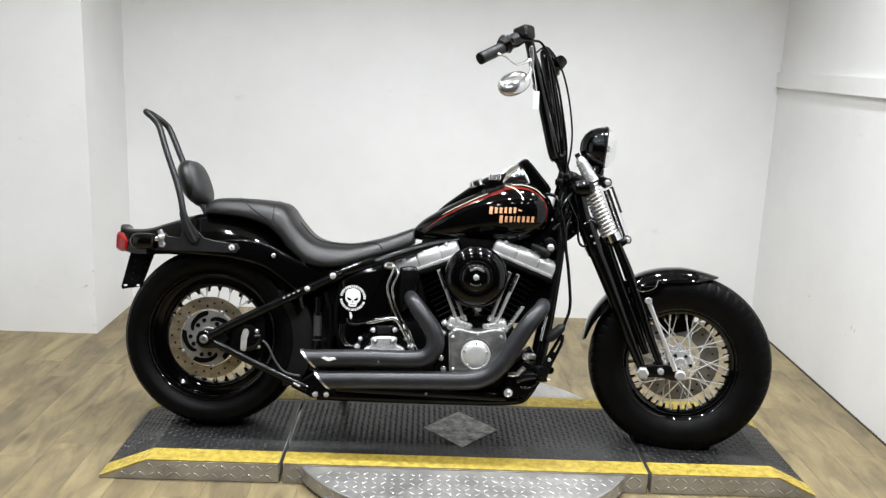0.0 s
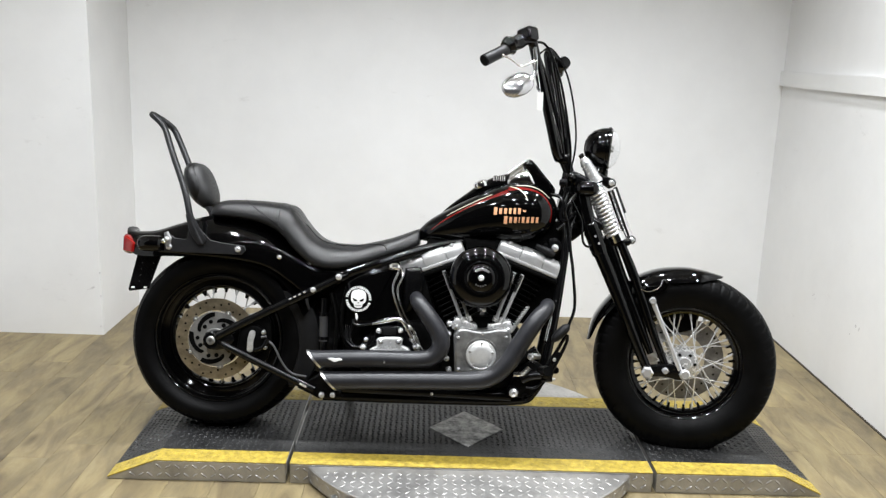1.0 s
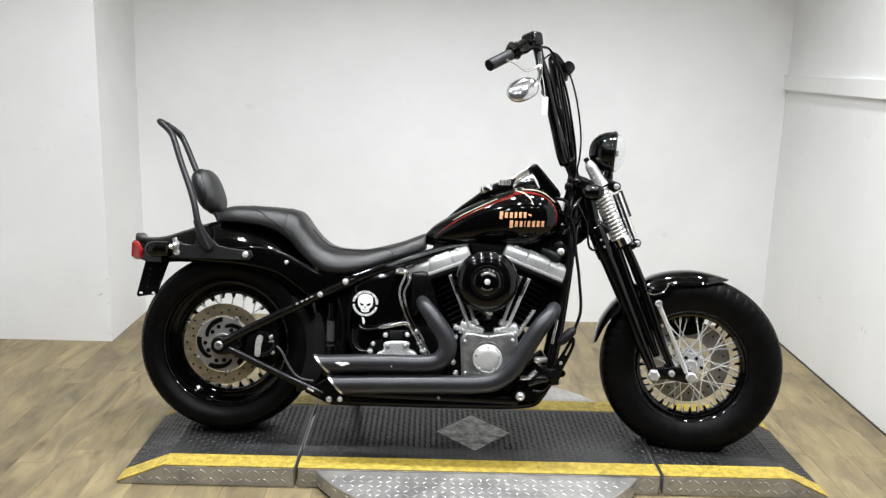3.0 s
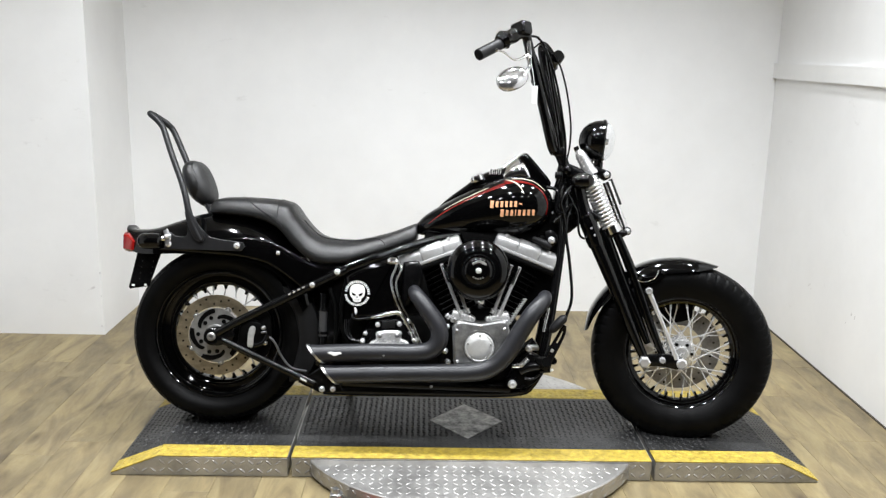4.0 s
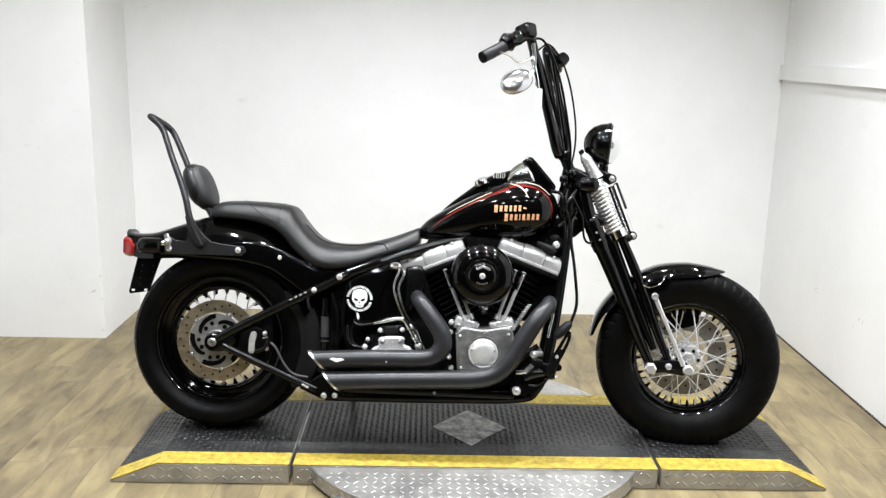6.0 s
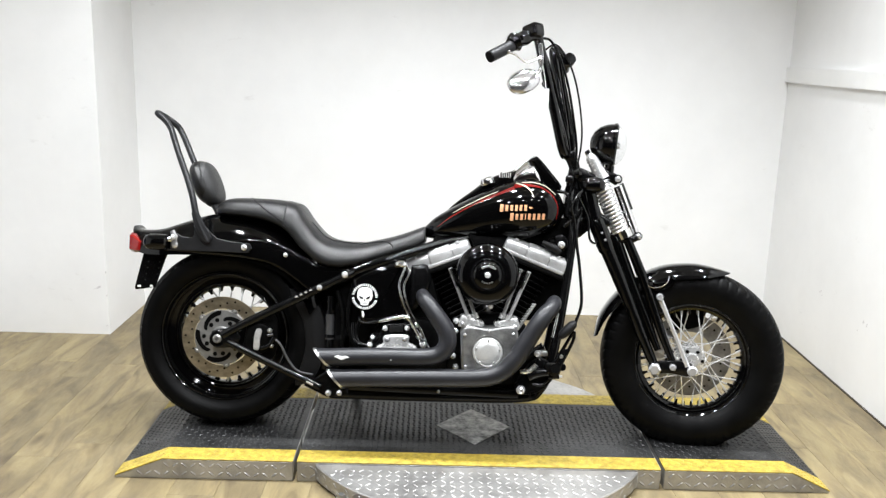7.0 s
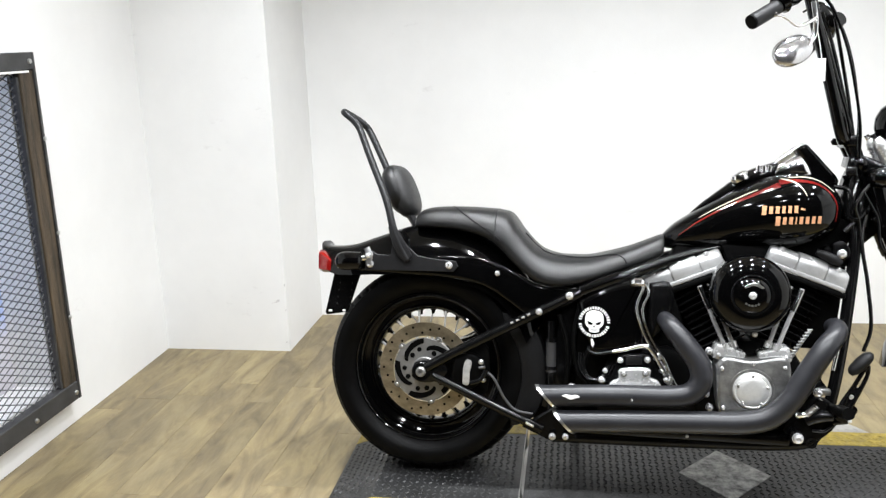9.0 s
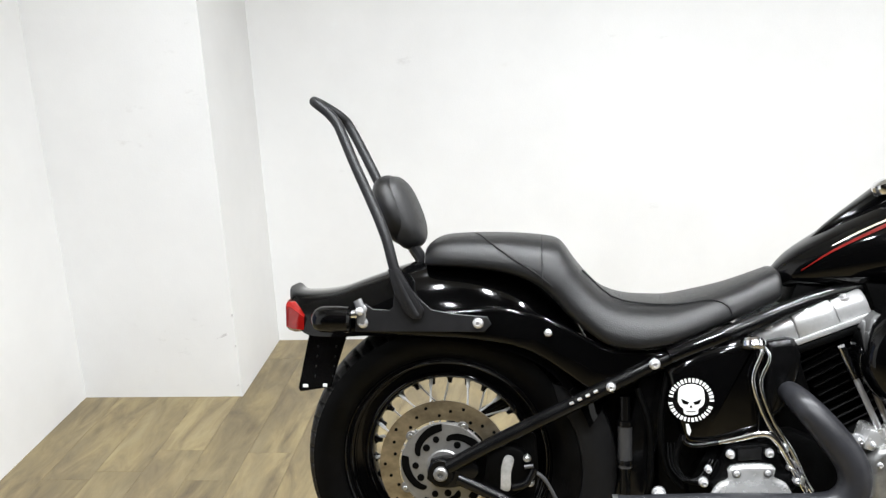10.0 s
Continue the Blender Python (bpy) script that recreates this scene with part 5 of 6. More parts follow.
tob = new("badge_lettering_bars", tm)
tob.parent = ot
tagged(tob, "small white bars round the badge", kind="stuff")
part("badge_drop", plate([(0.503, 0.438), (0.509, 0.438), (0.514, 0.424), (0.510, 0.414), (0.505, 0.420)], -0.168, -0.162, 0.001, 1), WHITE_BADGE, ot, "pale drain mark")
part("oil_filler_cap", lathe([(0, 0.014), (0.02, 0.012), (0.026, 0.005), (0.026, -0.005), (0.02, -0.01), (0, -0.012)], at(0.632, -0.155, 0.600) @ pose(0, 0, 0, 70), 24), CHROME, bike, "chrome oil filler cap")
for pts, r in (([(0.632, -0.155, 0.603), (0.646, -0.170, 0.590), (0.629, -0.175, 0.535), (0.650, -0.176, 0.465), (0.690, -0.178, 0.395), (0.715, -0.178, 0.345), (0.735, -0.172, 0.310)], [0.0042, 0.0042, 0.0042, 0.0042, 0.0055, 0.006, 0.006]),
               ([(0.645, -0.145, 0.603), (0.662, -0.166, 0.578), (0.645, -0.170, 0.525), (0.668, -0.172, 0.455), (0.706, -0.175, 0.392), (0.732, -0.172, 0.335), (0.748, -0.168, 0.310)], [0.0042, 0.0042, 0.0042, 0.0042, 0.0055, 0.006, 0.006]),
               ([(0.560, -0.176, 0.404), (0.600, -0.178, 0.414), (0.650, -0.180, 0.427), (0.675, -0.182, 0.414), (0.700, -0.182, 0.373), (0.724, -0.180, 0.328)], [0.004, 0.006, 0.0072, 0.0075, 0.007, 0.0065])):
    part("oil_line", tube(pts, r, 10, 5), CHROME, bike, "chrome oil line")
part("oil_hose", tube([(0.498, -0.172, 0.418), (0.500, -0.176, 0.404), (0.520, -0.177, 0.398), (0.565, -0.176, 0.405)], 0.0048, 10, 5), BLACK_METAL, bike, "black oil hose")
for hx in (0.47, 0.476, 0.484):
    part("cable_loop", tube([(hx, -0.150, 0.395), (hx + 0.004, -0.160, 0.350), (hx + 0.030, -0.165, 0.322), (hx + 0.065, -0.160, 0.330), (hx + 0.085, -0.150, 0.362)], 0.0022, 8, 5), BLACK_METAL, bike, "thin black cable")
for bx, bz in ((0.706, 0.362), (0.722, 0.332), (0.690, 0.396)):
    part("hose_clamp", lathe([(0.010, -0.008), (0.010, 0.008), (0.006, 0.008), (0.006, -0.008)], at(bx, -0.177, bz) @ pose(0, 0, 0, 60, 25, 0), 14, closed=True), STEEL, bike)
for pts in ([(0.50, -0.15, 0.41), (0.485, -0.155, 0.36), (0.50, -0.16, 0.325), (0.545, -0.16, 0.318), (0.585, -0.15, 0.345)], [(0.47, -0.14, 0.54), (0.455, -0.15, 0.44), (0.465, -0.15, 0.35), (0.50, -0.15, 0.30)], [(0.41, -0.13, 0.50), (0.435, -0.14, 0.42), (0.438, -0.14, 0.33), (0.43, -0.13, 0.26)]):
    part("rubber_hose", tube(pts, 0.0065, 10, 5), BLACK_ROUGH, bike, "black rubber hose")
part("electrics_cover", plate(smooth_xz([(0.665, 0.60), (0.72, 0.605), (0.735, 0.55), (0.71, 0.47), (0.67, 0.44), (0.66, 0.50)], 3), -0.13, 0.12, 0.015, 3), BLACK_METAL, bike)
# frame side pieces behind the exhaust
part("side_frame", plate([(0.36, 0.22), (0.42, 0.20), (0.46, 0.40), (0.47, 0.54), (0.42, 0.54), (0.395, 0.40)], -0.11, -0.07, 0.008, 2), BLACK_METAL, bike)
bolt(0.452, -0.165, 0.292, 0.014, CHROME, bike, "chrome pipe clamp bolt", h=0.02)
part("lower_fairing_bar", box(0.46, 1.06, -0.14, -0.105, 0.155, 0.185, 0.008, 2), BLACK_METAL, bike)
for bx in (0.78,):
    bolt(bx, -0.142, 0.168, 0.005, STEEL, bike)


part("inner_shield", plate([(0.30, 0.17), (0.56, 0.17), (0.60, 0.42), (0.50, 0.57), (0.38, 0.55), (0.335, 0.42), (0.345, 0.28)], -0.055, 0.09, 0.01, 2), BLACK_ROUGH, bike, "black inner guard")
part("battery_box", plate([(0.46, 0.24), (0.72, 0.24), (0.78, 0.44), (0.72, 0.62), (0.50, 0.56), (0.45, 0.44)], -0.10, 0.10, 0.012, 2), BLACK_ROUGH, bike, "black battery box")
part("tank_tunnel", plate([(0.72, 0.66), (1.20, 0.68), (1.24, 0.80), (1.10, 0.78), (0.74, 0.71)], -0.05, 0.05, 0.012, 2), BLACK_ROUGH, bike)
part("coil_cover", plate([(0.90, 0.62), (1.0, 0.62), (1.03, 0.72), (0.86, 0.72)], -0.09, 0.06, 0.01, 2), BLACK_ROUGH, bike)
# ---- exhaust: two slash-cut pipes ----
def exhaust(points, r, cut, label):
    bm = tube(points, [r * 0.72, r * 0.76, r * 0.86, r * 0.96] + [r] * (len(points) - 4), 24, 7, caps=False)
    end = Vector(points[-1])
    for v in bm.verts:
        if v.co.x < end.x + 0.012:
            v.co.x -= (v.co.z - end.z) * cut
    ob = part("exhaust_pipe", bm, EXHAUST, bike, label)
    inner = tube([end + Vector((0.12, 0, 0.006)), end + Vector((0.06, 0, 0.003)), end], r - 0.003, 24, 2, caps=False)
    for v in inner.verts:
        if v.co.x < end.x + 0.012:
            v.co.x -= (v.co.z - end.z) * cut
    part("pipe_bore", inner, BLACK_ROUGH, ob, "dark bore")
    ring = bmesh.new()
    n = 24
    for rr in (r + 0.0012, r - 0.0035):
        for dx in (0.006, -0.004):
            for k in range(n):
                a = 2 * math.pi * k / n
                ring.verts.new((end.x + dx - rr * math.sin(a) * cut, end.y + rr * math.cos(a), end.z + rr * math.sin(a)))
    ring.verts.ensure_lookup_table()
    rows_ = [[ring.verts[j * n + k] for k in range(n)] for j in (0, 1, 3, 2)]
    for a, b in zip(rows_, rows_[1:] + rows_[:1]):
        for k in range(n):
            ring.faces.new((a[k], a[(k + 1) % n], b[(k + 1) % n], b[k]))
    bmesh.ops.recalc_face_normals(ring, faces=ring.faces[:])
    part("bright_tip", ring, STEEL, ob, "polished slash-cut tip")
    return ob


e1 = exhaust([(0.712, -0.10, 0.494), (0.711, -0.155, 0.500), (0.724, -0.207, 0.488), (0.760, -0.230, 0.446), (0.798, -0.238, 0.392), (0.803, -0.240, 0.345), (0.775, -0.240, 0.310), (0.72, -0.240, 0.299), (0.62, -0.240, 0.296), (0.50, -0.240, 0.290), (0.385, -0.240, 0.282)], 0.0305, 0.9, "matt grey upper exhaust pipe with slash-cut end")
exhaust([(1.166, -0.10, 0.494), (1.164, -0.16, 0.500), (1.152, -0.212, 0.488), (1.117, -0.243, 0.450), (1.075, -0.248, 0.382), (1.035, -0.250, 0.312), (0.985, -0.250, 0.262), (0.92, -0.250, 0.242), (0.80, -0.250, 0.235), (0.62, -0.250, 0.226), (0.435, -0.250, 0.215)], 0.0308, 0.9, "matt grey lower exhaust pipe with slash-cut end")
part("shield_badge", plate(smooth_xz([(0.430, 0.292), (0.442, 0.2965), (0.455, 0.294), (0.468, 0.2965), (0.480, 0.291), (0.468, 0.287), (0.455, 0.282), (0.442, 0.287)], 2), -0.2722, -0.268, 0.0006, 1), WHITE_BADGE, e1, "small white winged badge")
bolt(0.62, -0.271, 0.29, 0.003, STEEL, e1)
part("fin_shield", plate([(1.048, 0.40), (1.100, 0.485), (1.094, 0.49), (1.04, 0.405)], -0.16, -0.155, 0.001, 1), ALU, bike, "bare metal cooling strip")
for k in range(11):
    t = k / 10
    part("shield_tooth", box(-0.009, 0.006, -0.166, -0.1605, -0.0018, 0.0018, 0.0008, 1), ALU, bike).matrix_local = at(1.042 + 0.054 * t, 0, 0.405 + 0.085 * t)

# ---- forward controls ----
fc = part("footpeg_mount", plate(smooth_xz([(1.04, 0.20), (1.07, 0.182), (1.12, 0.192), (1.165, 0.235), (1.168, 0.275), (1.145, 0.298), (1.105, 0.305), (1.08, 0.27), (1.055, 0.235)], 3), -0.20, -0.12, 0.01, 2), BLACK_ROUGH, bike, "black forward control mount")
bolt(1.057, -0.245, 0.207, 0.0145, CHROME, fc, "chrome pivot bolt", h=0.02)
part("pivot_sleeve", tube([(1.057, -0.24, 0.207), (1.057, -0.19, 0.207)], 0.020, 14, 1), BLACK_METAL, fc)
part("nut_bracket", box(1.112, 1.146, -0.205, -0.18, 0.318, 0.336, 0.005, 2), STEEL, fc, "bare steel bracket")
bolt(1.111, -0.21, 0.327, 0.0115, CHROME, fc, "chrome bolt", h=0.02)
part("side_pin", tube([(1.055, -0.21, 0.262), (1.10, -0.21, 0.268)], 0.009, 10, 1), CHROME, fc)
ped = part("brake_pedal", tube([(1.226, -0.236, 0.414), (1.2135, -0.235, 0.391), (1.190, -0.235, 0.346), (1.169, -0.235, 0.307), (1.157, -0.235, 0.272)], [0.0070, 0.0054, 0.0062, 0.0085, 0.0105], 12, 4), BLACK_METAL, fc, "black slotted brake pedal arm")
tw = tube([(1.226, -0.236, 0.410), (1.2262, -0.235, 0.386), (1.2105, -0.235, 0.347), (1.190, -0.235, 0.308), (1.175, -0.235, 0.272)], [0.0070, 0.0054, 0.0060, 0.0085, 0.0115], 12, 4)
plate(smooth_xz([(1.150, 0.262), (1.160, 0.300), (1.184, 0.342), (1.202, 0.352), (1.211, 0.345), (1.195, 0.305), (1.184, 0.264), (1.168, 0.254)], 2), -0.241, -0.229, 0.003, 2, bm=tw)
part("pedal_web", tw, BLACK_METAL, ped)
part("pedal_slot", plate(smooth_xz([(1.158, 0.276), (1.164, 0.274), (1.178, 0.302), (1.179, 0.312), (1.172, 0.308)], 2), -0.2418, -0.2405), BLACK_ROUGH, ped, "dark lower slot", smooth=False)
bolt(1.187, -0.240, 0.326, 0.0062, STEEL, ped, h=0.003)
part("pedal_boss", tube([(1.194, -0.232, 0.289), (1.194, -0.205, 0.289)], 0.0125, 14, 1), BLACK_METAL, ped)
part("pedal_pad", tube([(1.179, -0.258, 0.390), (1.185, -0.260, 0.401), (1.202, -0.262, 0.420), (1.218, -0.262, 0.438), (1.226, -0.260, 0.447)], [0.007, 0.0145, 0.0165, 0.0145, 0.007], 14, 3, flat=1.5), DULL_GREY, fc, "black rubber pedal pad")
part("return_spring", helix((1.083, -0.212, 0.264), (1.111, -0.212, 0.292), 0.008, 7, 0.0016), STEEL, fc, "small steel return spring")
part("lower_eyelet", lathe([(0.007, -0.004), (0.015, -0.004), (0.015, 0.004), (0.007, 0.004)], at(1.101, -0.200, 0.186), 20, closed=True), BLACK_METAL, fc)
part("pedal_stop", tube([(1.150, -0.215, 0.250), (1.186, -0.215, 0.255)], 0.0085, 10, 1), BLACK_METAL, fc)
part("stop_screw", tube([(1.184, -0.215, 0.2548), (1.197, -0.215, 0.256)], 0.0048, 8, 1), STEEL, fc)
part("footpeg", tube([(1.15, -0.20, 0.285), (1.155, -0.27, 0.292), (1.16, -0.33, 0.30)], [0.012, 0.017, 0.016], 14, 2), BLACK_ROUGH, fc, "black footpeg")
part("brake_cylinder", tube([(1.075, -0.16, 0.30), (1.135, -0.165, 0.345)], 0.017, 12, 1), BLACK_METAL, fc)
part("mount_boss", tube([(1.118, -0.215, 0.292), (1.118, -0.19, 0.292)], 0.015, 14, 1), BLACK_METAL, fc)
part("mount_arm", tube([(1.085, -0.205, 0.245), (1.115, -0.212, 0.262), (1.150, -0.222, 0.268)], [0.015, 0.018, 0.014], 12, 3), BLACK_METAL, fc)
part("lower_link", tube([(1.100, -0.205, 0.222), (1.130, -0.205, 0.222), (1.152, -0.208, 0.240)], 0.006, 8, 3), BLACK_METAL, fc)
bolt(1.128, -0.222, 0.262, 0.0055, STEEL, fc, h=0.004)
part("kickstand", tube([(0.47, 0.12, 0.15), (0.46, 0.20, 0.098), (0.45, 0.262, 0.066)], 0.012, 12, 3), BLACK_METAL, bike, "black side stand")
part("stand_foot", tube([(0.44, 0.265, 0.057), (0.40, 0.278, 0.059)], 0.016, 10, 1, flat=0.35), BLACK_METAL, bike)
# chrome rod laid on the down tube as its bright highlight
part("down_tube_shine", tube([(1.166, -0.13, 0.375), (1.182, -0.127, 0.460)], 0.0055, 10, 1), CHROME, bike)

# ---- springer fork, all of it turned a little with the bars ----
def spart(name, bm, material, parent, label="", smooth=True):
    return part(name, steered(bm), material, parent, label, smooth)


fork = spart("steering_head", tube([(1.285, 0, 0.80), (1.232, 0, 0.93)], 0.034, 18, 1), BLACK_METAL, bike, "black steering head")
for s in (-1, 1):
    spart("rigid_leg", tube([(1.272, s * 0.080, 0.928), (1.281, s * 0.082, 0.900), (1.307, s * 0.085, 0.807), (1.341, s * 0.087, 0.729), (1.40, s * 0.092, 0.605), (1.505, s * 0.098, 0.375), (1.548, s * 0.10, 0.286)], [0.012, 0.0245, 0.0255, 0.0270, 0.0245, 0.018, 0.015], 18, 4), BLACK_PAINT, fork, "gloss black rigid fork leg")
    spart("inner_leg", tube([(1.378, s * 0.056, 0.748), (1.395, s * 0.058, 0.710), (1.443, s * 0.066, 0.592), (1.505, s * 0.078, 0.455), (1.552, s * 0.088, 0.350)], [0.013, 0.020, 0.020, 0.018, 0.012], 14, 4), BLACK_PAINT, fork, "gloss black inner fork leg")
    spart("leg_sleeve", tube([(1.309, s * 0.085, 0.803), (1.314, s * 0.085, 0.793), (1.322, s * 0.0855, 0.775), (1.351, s * 0.087, 0.706), (1.358, s * 0.087, 0.690)], [0.021, 0.0275, 0.0300, 0.0300, 0.0285], 20, 3), BLACK_PAINT, fork, "gloss black leg sleeve")
    for ca, cb in (((1.325, 0.767), (1.328, 0.760)), ((1.346, 0.718), (1.349, 0.711))):
        spart("leg_collar", tube([(ca[0], s * 0.086, ca[1]), (cb[0], s * 0.086, cb[1])], 0.0318, 20, 1), BLACK_PAINT, fork)
    spart("spring_leg", tube([(1.428, s * 0.070, 0.728), (1.485, s * 0.076, 0.605), (1.555, s * 0.092, 0.425), (1.607, s * 0.10, 0.305)], [0.015, 0.0165, 0.015, 0.012], 14, 4), BLACK_PAINT, fork, "gloss black spring leg")
    rk = spart("rocker_arm", plate(smooth_xz([(1.522, 0.283), (1.54, 0.272), (1.60, 0.276), (1.655, 0.268), (1.682, 0.288), (1.665, 0.313), (1.61, 0.322), (1.54, 0.310), (1.522, 0.298)], 3), min(s * 0.098, s * 0.122), max(s * 0.098, s * 0.122), 0.005, 2), BLACK_METAL, fork, "black rocker arm")
    if s < 0:
        for bx, bz, r, sd in ((1.541, 0.290, 0.022, 6), (1.602, 0.300, 0.0115, 16), (1.668, 0.292, 0.0185, 20)):
            spart("rocker_bolt", lathe([(0, -0.020), (r * 0.7, -0.020), (r, -0.015), (r, 0.0)], at(bx, -0.122, bz), sd), BRIGHT, rk, "chrome rocker bolt")
    spart("fender_stay", tube([(1.548, s * 0.118, 0.532), (1.60, s * 0.120, 0.42), (1.652, s * 0.120, 0.305)], [0.0088, 0.0068, 0.009], 12, 3, flat=0.7), BRIGHT, fork, "chrome fender stay")
    spart("stay_eye", lathe([(0, -0.010), (0.005, -0.010), (0.006, -0.012), (0.010, -0.012), (0.013, -0.006), (0.013, 0.006), (0, 0.008)], at(1.545, s * 0.118, 0.540), 18), BRIGHT, fork)
    # two tiny bright studs added to draw the glints on the collars
    for cbx, cbz in ((1.332, 0.752), (1.345, 0.728)):
        spart("collar_glint", lathe([(0, -0.034), (0.004, -0.034), (0.005, -0.026)], at(cbx + 0.004, s * 0.086, cbz), 10), BRIGHT, fork)
    spart("spring_cup", cushion(1.297, 0.916, 0.042, 0.034, 0.028, -4, 2.4, cy=s * 0.098), BLACK_PAINT, fork, "gloss black spring cup")
spart("axle", tube([(1.668, -0.12, 0.292), (1.668, 0.12, 0.292)], 0.012, 14, 1), CHROME, fork)
spart("upper_tree", plate(smooth_xz([(1.205, 0.945), (1.24, 0.928), (1.30, 0.918), (1.335, 0.922), (1.342, 0.938), (1.31, 0.950), (1.25, 0.975), (1.21, 0.972)], 3), -0.078, 0.078, 0.012, 3), BLACK_METAL, fork, "black upper fork bridge")
spart("lower_tree", plate(smooth_xz([(1.27, 0.80), (1.32, 0.775), (1.36, 0.775), (1.36, 0.80), (1.30, 0.83)], 3), -0.10, 0.10, 0.010, 3), BLACK_METAL, fork, "black lower fork bridge")


for s in (-1, 1):
    y = s * 0.058
    spart("fork_spring", helix((1.321, y, 0.925), (1.404, y, 0.752), 0.0272, 14, 0.0046), BRIGHT, fork, "chrome fork spring")
    spart("spring_core", tube([(1.323, y, 0.93), (1.408, y, 0.745)], 0.0190, 14, 1), STEEL, fork)
    spart("spring_seat", tube([(1.405, y, 0.760), (1.418, y, 0.735)], 0.030, 18, 1), CHROME, fork, "chrome spring seat")
    spart("rebound_cap", tube([(1.277, y, 1.024), (1.284, y, 1.012), (1.297, y, 0.992), (1.330, y, 0.938)], [0.010, 0.0172, 0.0200, 0.0240], 18, 3), POLISHED, fork, "polished spring cap")
    for rx0, rz0 in ((1.290, 1.003), (1.297, 0.992), (1.304, 0.981)):
        spart("cap_ring", tube([(rx0 - 0.0012, y, rz0 + 0.002), (rx0 + 0.0012, y, rz0 - 0.002)], 0.0215, 18, 1), BRIGHT, fork)
    spart("cap_nut", tube([(1.268, y, 1.036), (1.279, y, 1.018)], 0.0085, 6, 1), CHROME, fork)
spart("damper", tube([(1.385, 0.0, 0.915), (1.453, 0.0, 0.752)], 0.0168, 18, 1), CHROME, fork, "chrome fork damper")
# the chrome damper's dark edge reflection, built as a thin black tube
spart("damper_dark_edge", tube([(1.397, 0.0, 0.925), (1.436, 0.0, 0.834)], 0.0075, 10, 1), SATIN_BLACK, fork, "dark reflection along the damper's edge")
spart("damper_eye", lathe([(0, -0.032), (0.013, -0.032), (0.016, -0.026), (0.016, 0.026), (0, 0.032)], at(1.382, -0.015, 0.940), 18), BLACK_METAL, fork)
spart("damper_eye", lathe([(0, -0.03), (0.012, -0.03), (0.015, -0.024), (0.015, 0.024), (0, 0.03)], at(1.464, -0.02, 0.742), 18), BLACK_METAL, fork)
for bx, bz in ((1.382, 0.940), (1.464, 0.742)):
    spart("eye_bolt", lathe([(0, -0.060), (0.005, -0.060), (0.010, -0.058), (0.0115, -0.047)], at(bx, 0, bz), 14), BRIGHT, fork, "chrome bolt")
spart("damper_mount", plate([(1.325, 0.945), (1.375, 0.918), (1.398, 0.930), (1.392, 0.953), (1.34, 0.972)], -0.03, 0.03, 0.006, 2), BLACK_METAL, fork)
spart("spring_perch", plate([(1.385, 0.716), (1.452, 0.722), (1.466, 0.733), (1.460, 0.747), (1.40, 0.742)], -0.078, 0.078, 0.0085, 3), BLACK_METAL, fork)

# headlight
HL = at(1.344, 0, 1.061) @ pose(0, 0, 0, 0, 4, 0) @ pose(0, 0, 0, 0, 0, -90)
hl = spart("headlight", lathe([(0, -0.066), (0.02, -0.064), (0.042, -0.054), (0.060, -0.036), (0.071, -0.012), (0.0745, 0.006), (0.0745, 0.012), (0.078, 0.014), (0.079, 0.023), (0.074, 0.028), (0.069, 0.023)], HL, 48), BLACK_PAINT, bike, "gloss black bullet headlight")
spart("lens", lathe([(0.072, 0.023), (0.065, 0.038), (0.050, 0.051), (0.028, 0.060), (0, 0.063)], HL, 40), CLEAR, hl, "clear headlamp lens")
spart("reflector", lathe([(0, 0.0225), (0.070, 0.0225), (0.070, 0.020)], HL, 32), POLISHED, hl, "bright reflector")
spart("bulb_shield", lathe([(0, 0.040), (0.009, 0.038), (0.012, 0.032), (0.010, 0.022)], HL, 20), POLISHED, hl, "bulb shield")
spart("mount_eye", lathe([(0.006, -0.03), (0.013, -0.03), (0.013, -0.02), (0.006, -0.02)], at(1.338, 0, 0.985), 18, closed=True), CHROME, hl, "chrome mount eye")
spart("headlight_mount", tube([(1.352, 0, 1.0), (1.352, 0, 0.965), (1.34, 0, 0.94)], 0.016, 12, 3), BLACK_METAL, hl)

# tall handlebar
for s in (-1, 1):
    spart("riser", tube([(1.242, s * 0.055, 0.935), (1.230, s * 0.055, 0.972), (1.214, s * 0.055, 1.012)], [0.024, 0.019, 0.021], 16, 3), BLACK_METAL, fork, "black handlebar riser")
spart("riser_clamp", box(1.190, 1.232, -0.080, 0.080, 0.998, 1.034, 0.010, 3), BLACK_METAL, fork)
for s in (-1, 1):
    spart("riser_nut", lathe([(0, -0.014), (0.009, -0.014), (0.012, -0.011), (0.012, 0.0)], at(1.186, s * 0.075, 1.016), 6), BLACK_METAL, fork)
    spart("riser_boss", cushion(1.238, 0.952, 0.024, 0.030, 0.022, 20, 2.2, cy=s * 0.062), BLACK_PAINT, fork)
bars = spart("handlebar", tube([(0.937, -0.275, 1.326), (1.017, -0.200, 1.383), (1.058, -0.172, 1.408), (1.080, -0.153, 1.408), (1.091, -0.143, 1.378), (1.104, -0.138, 1.328), (1.130, -0.124, 1.236), (1.160, -0.106, 1.125), (1.184, -0.092, 1.036), (1.198, -0.07, 1.018), (1.210, 0.0, 1.015), (1.214, 0.07, 1.022), (1.206, 0.096, 1.060), (1.190, 0.116, 1.130), (1.164, 0.134, 1.240), (1.138, 0.145, 1.345), (1.126, 0.156, 1.410), (1.145, 0.172, 1.408), (1.165, 0.200, 1.358), (1.105, 0.285, 1.303)], 0.0168, 14, 5), BLACK_PAINT, bike, "tall gloss black ape-hanger handlebar")
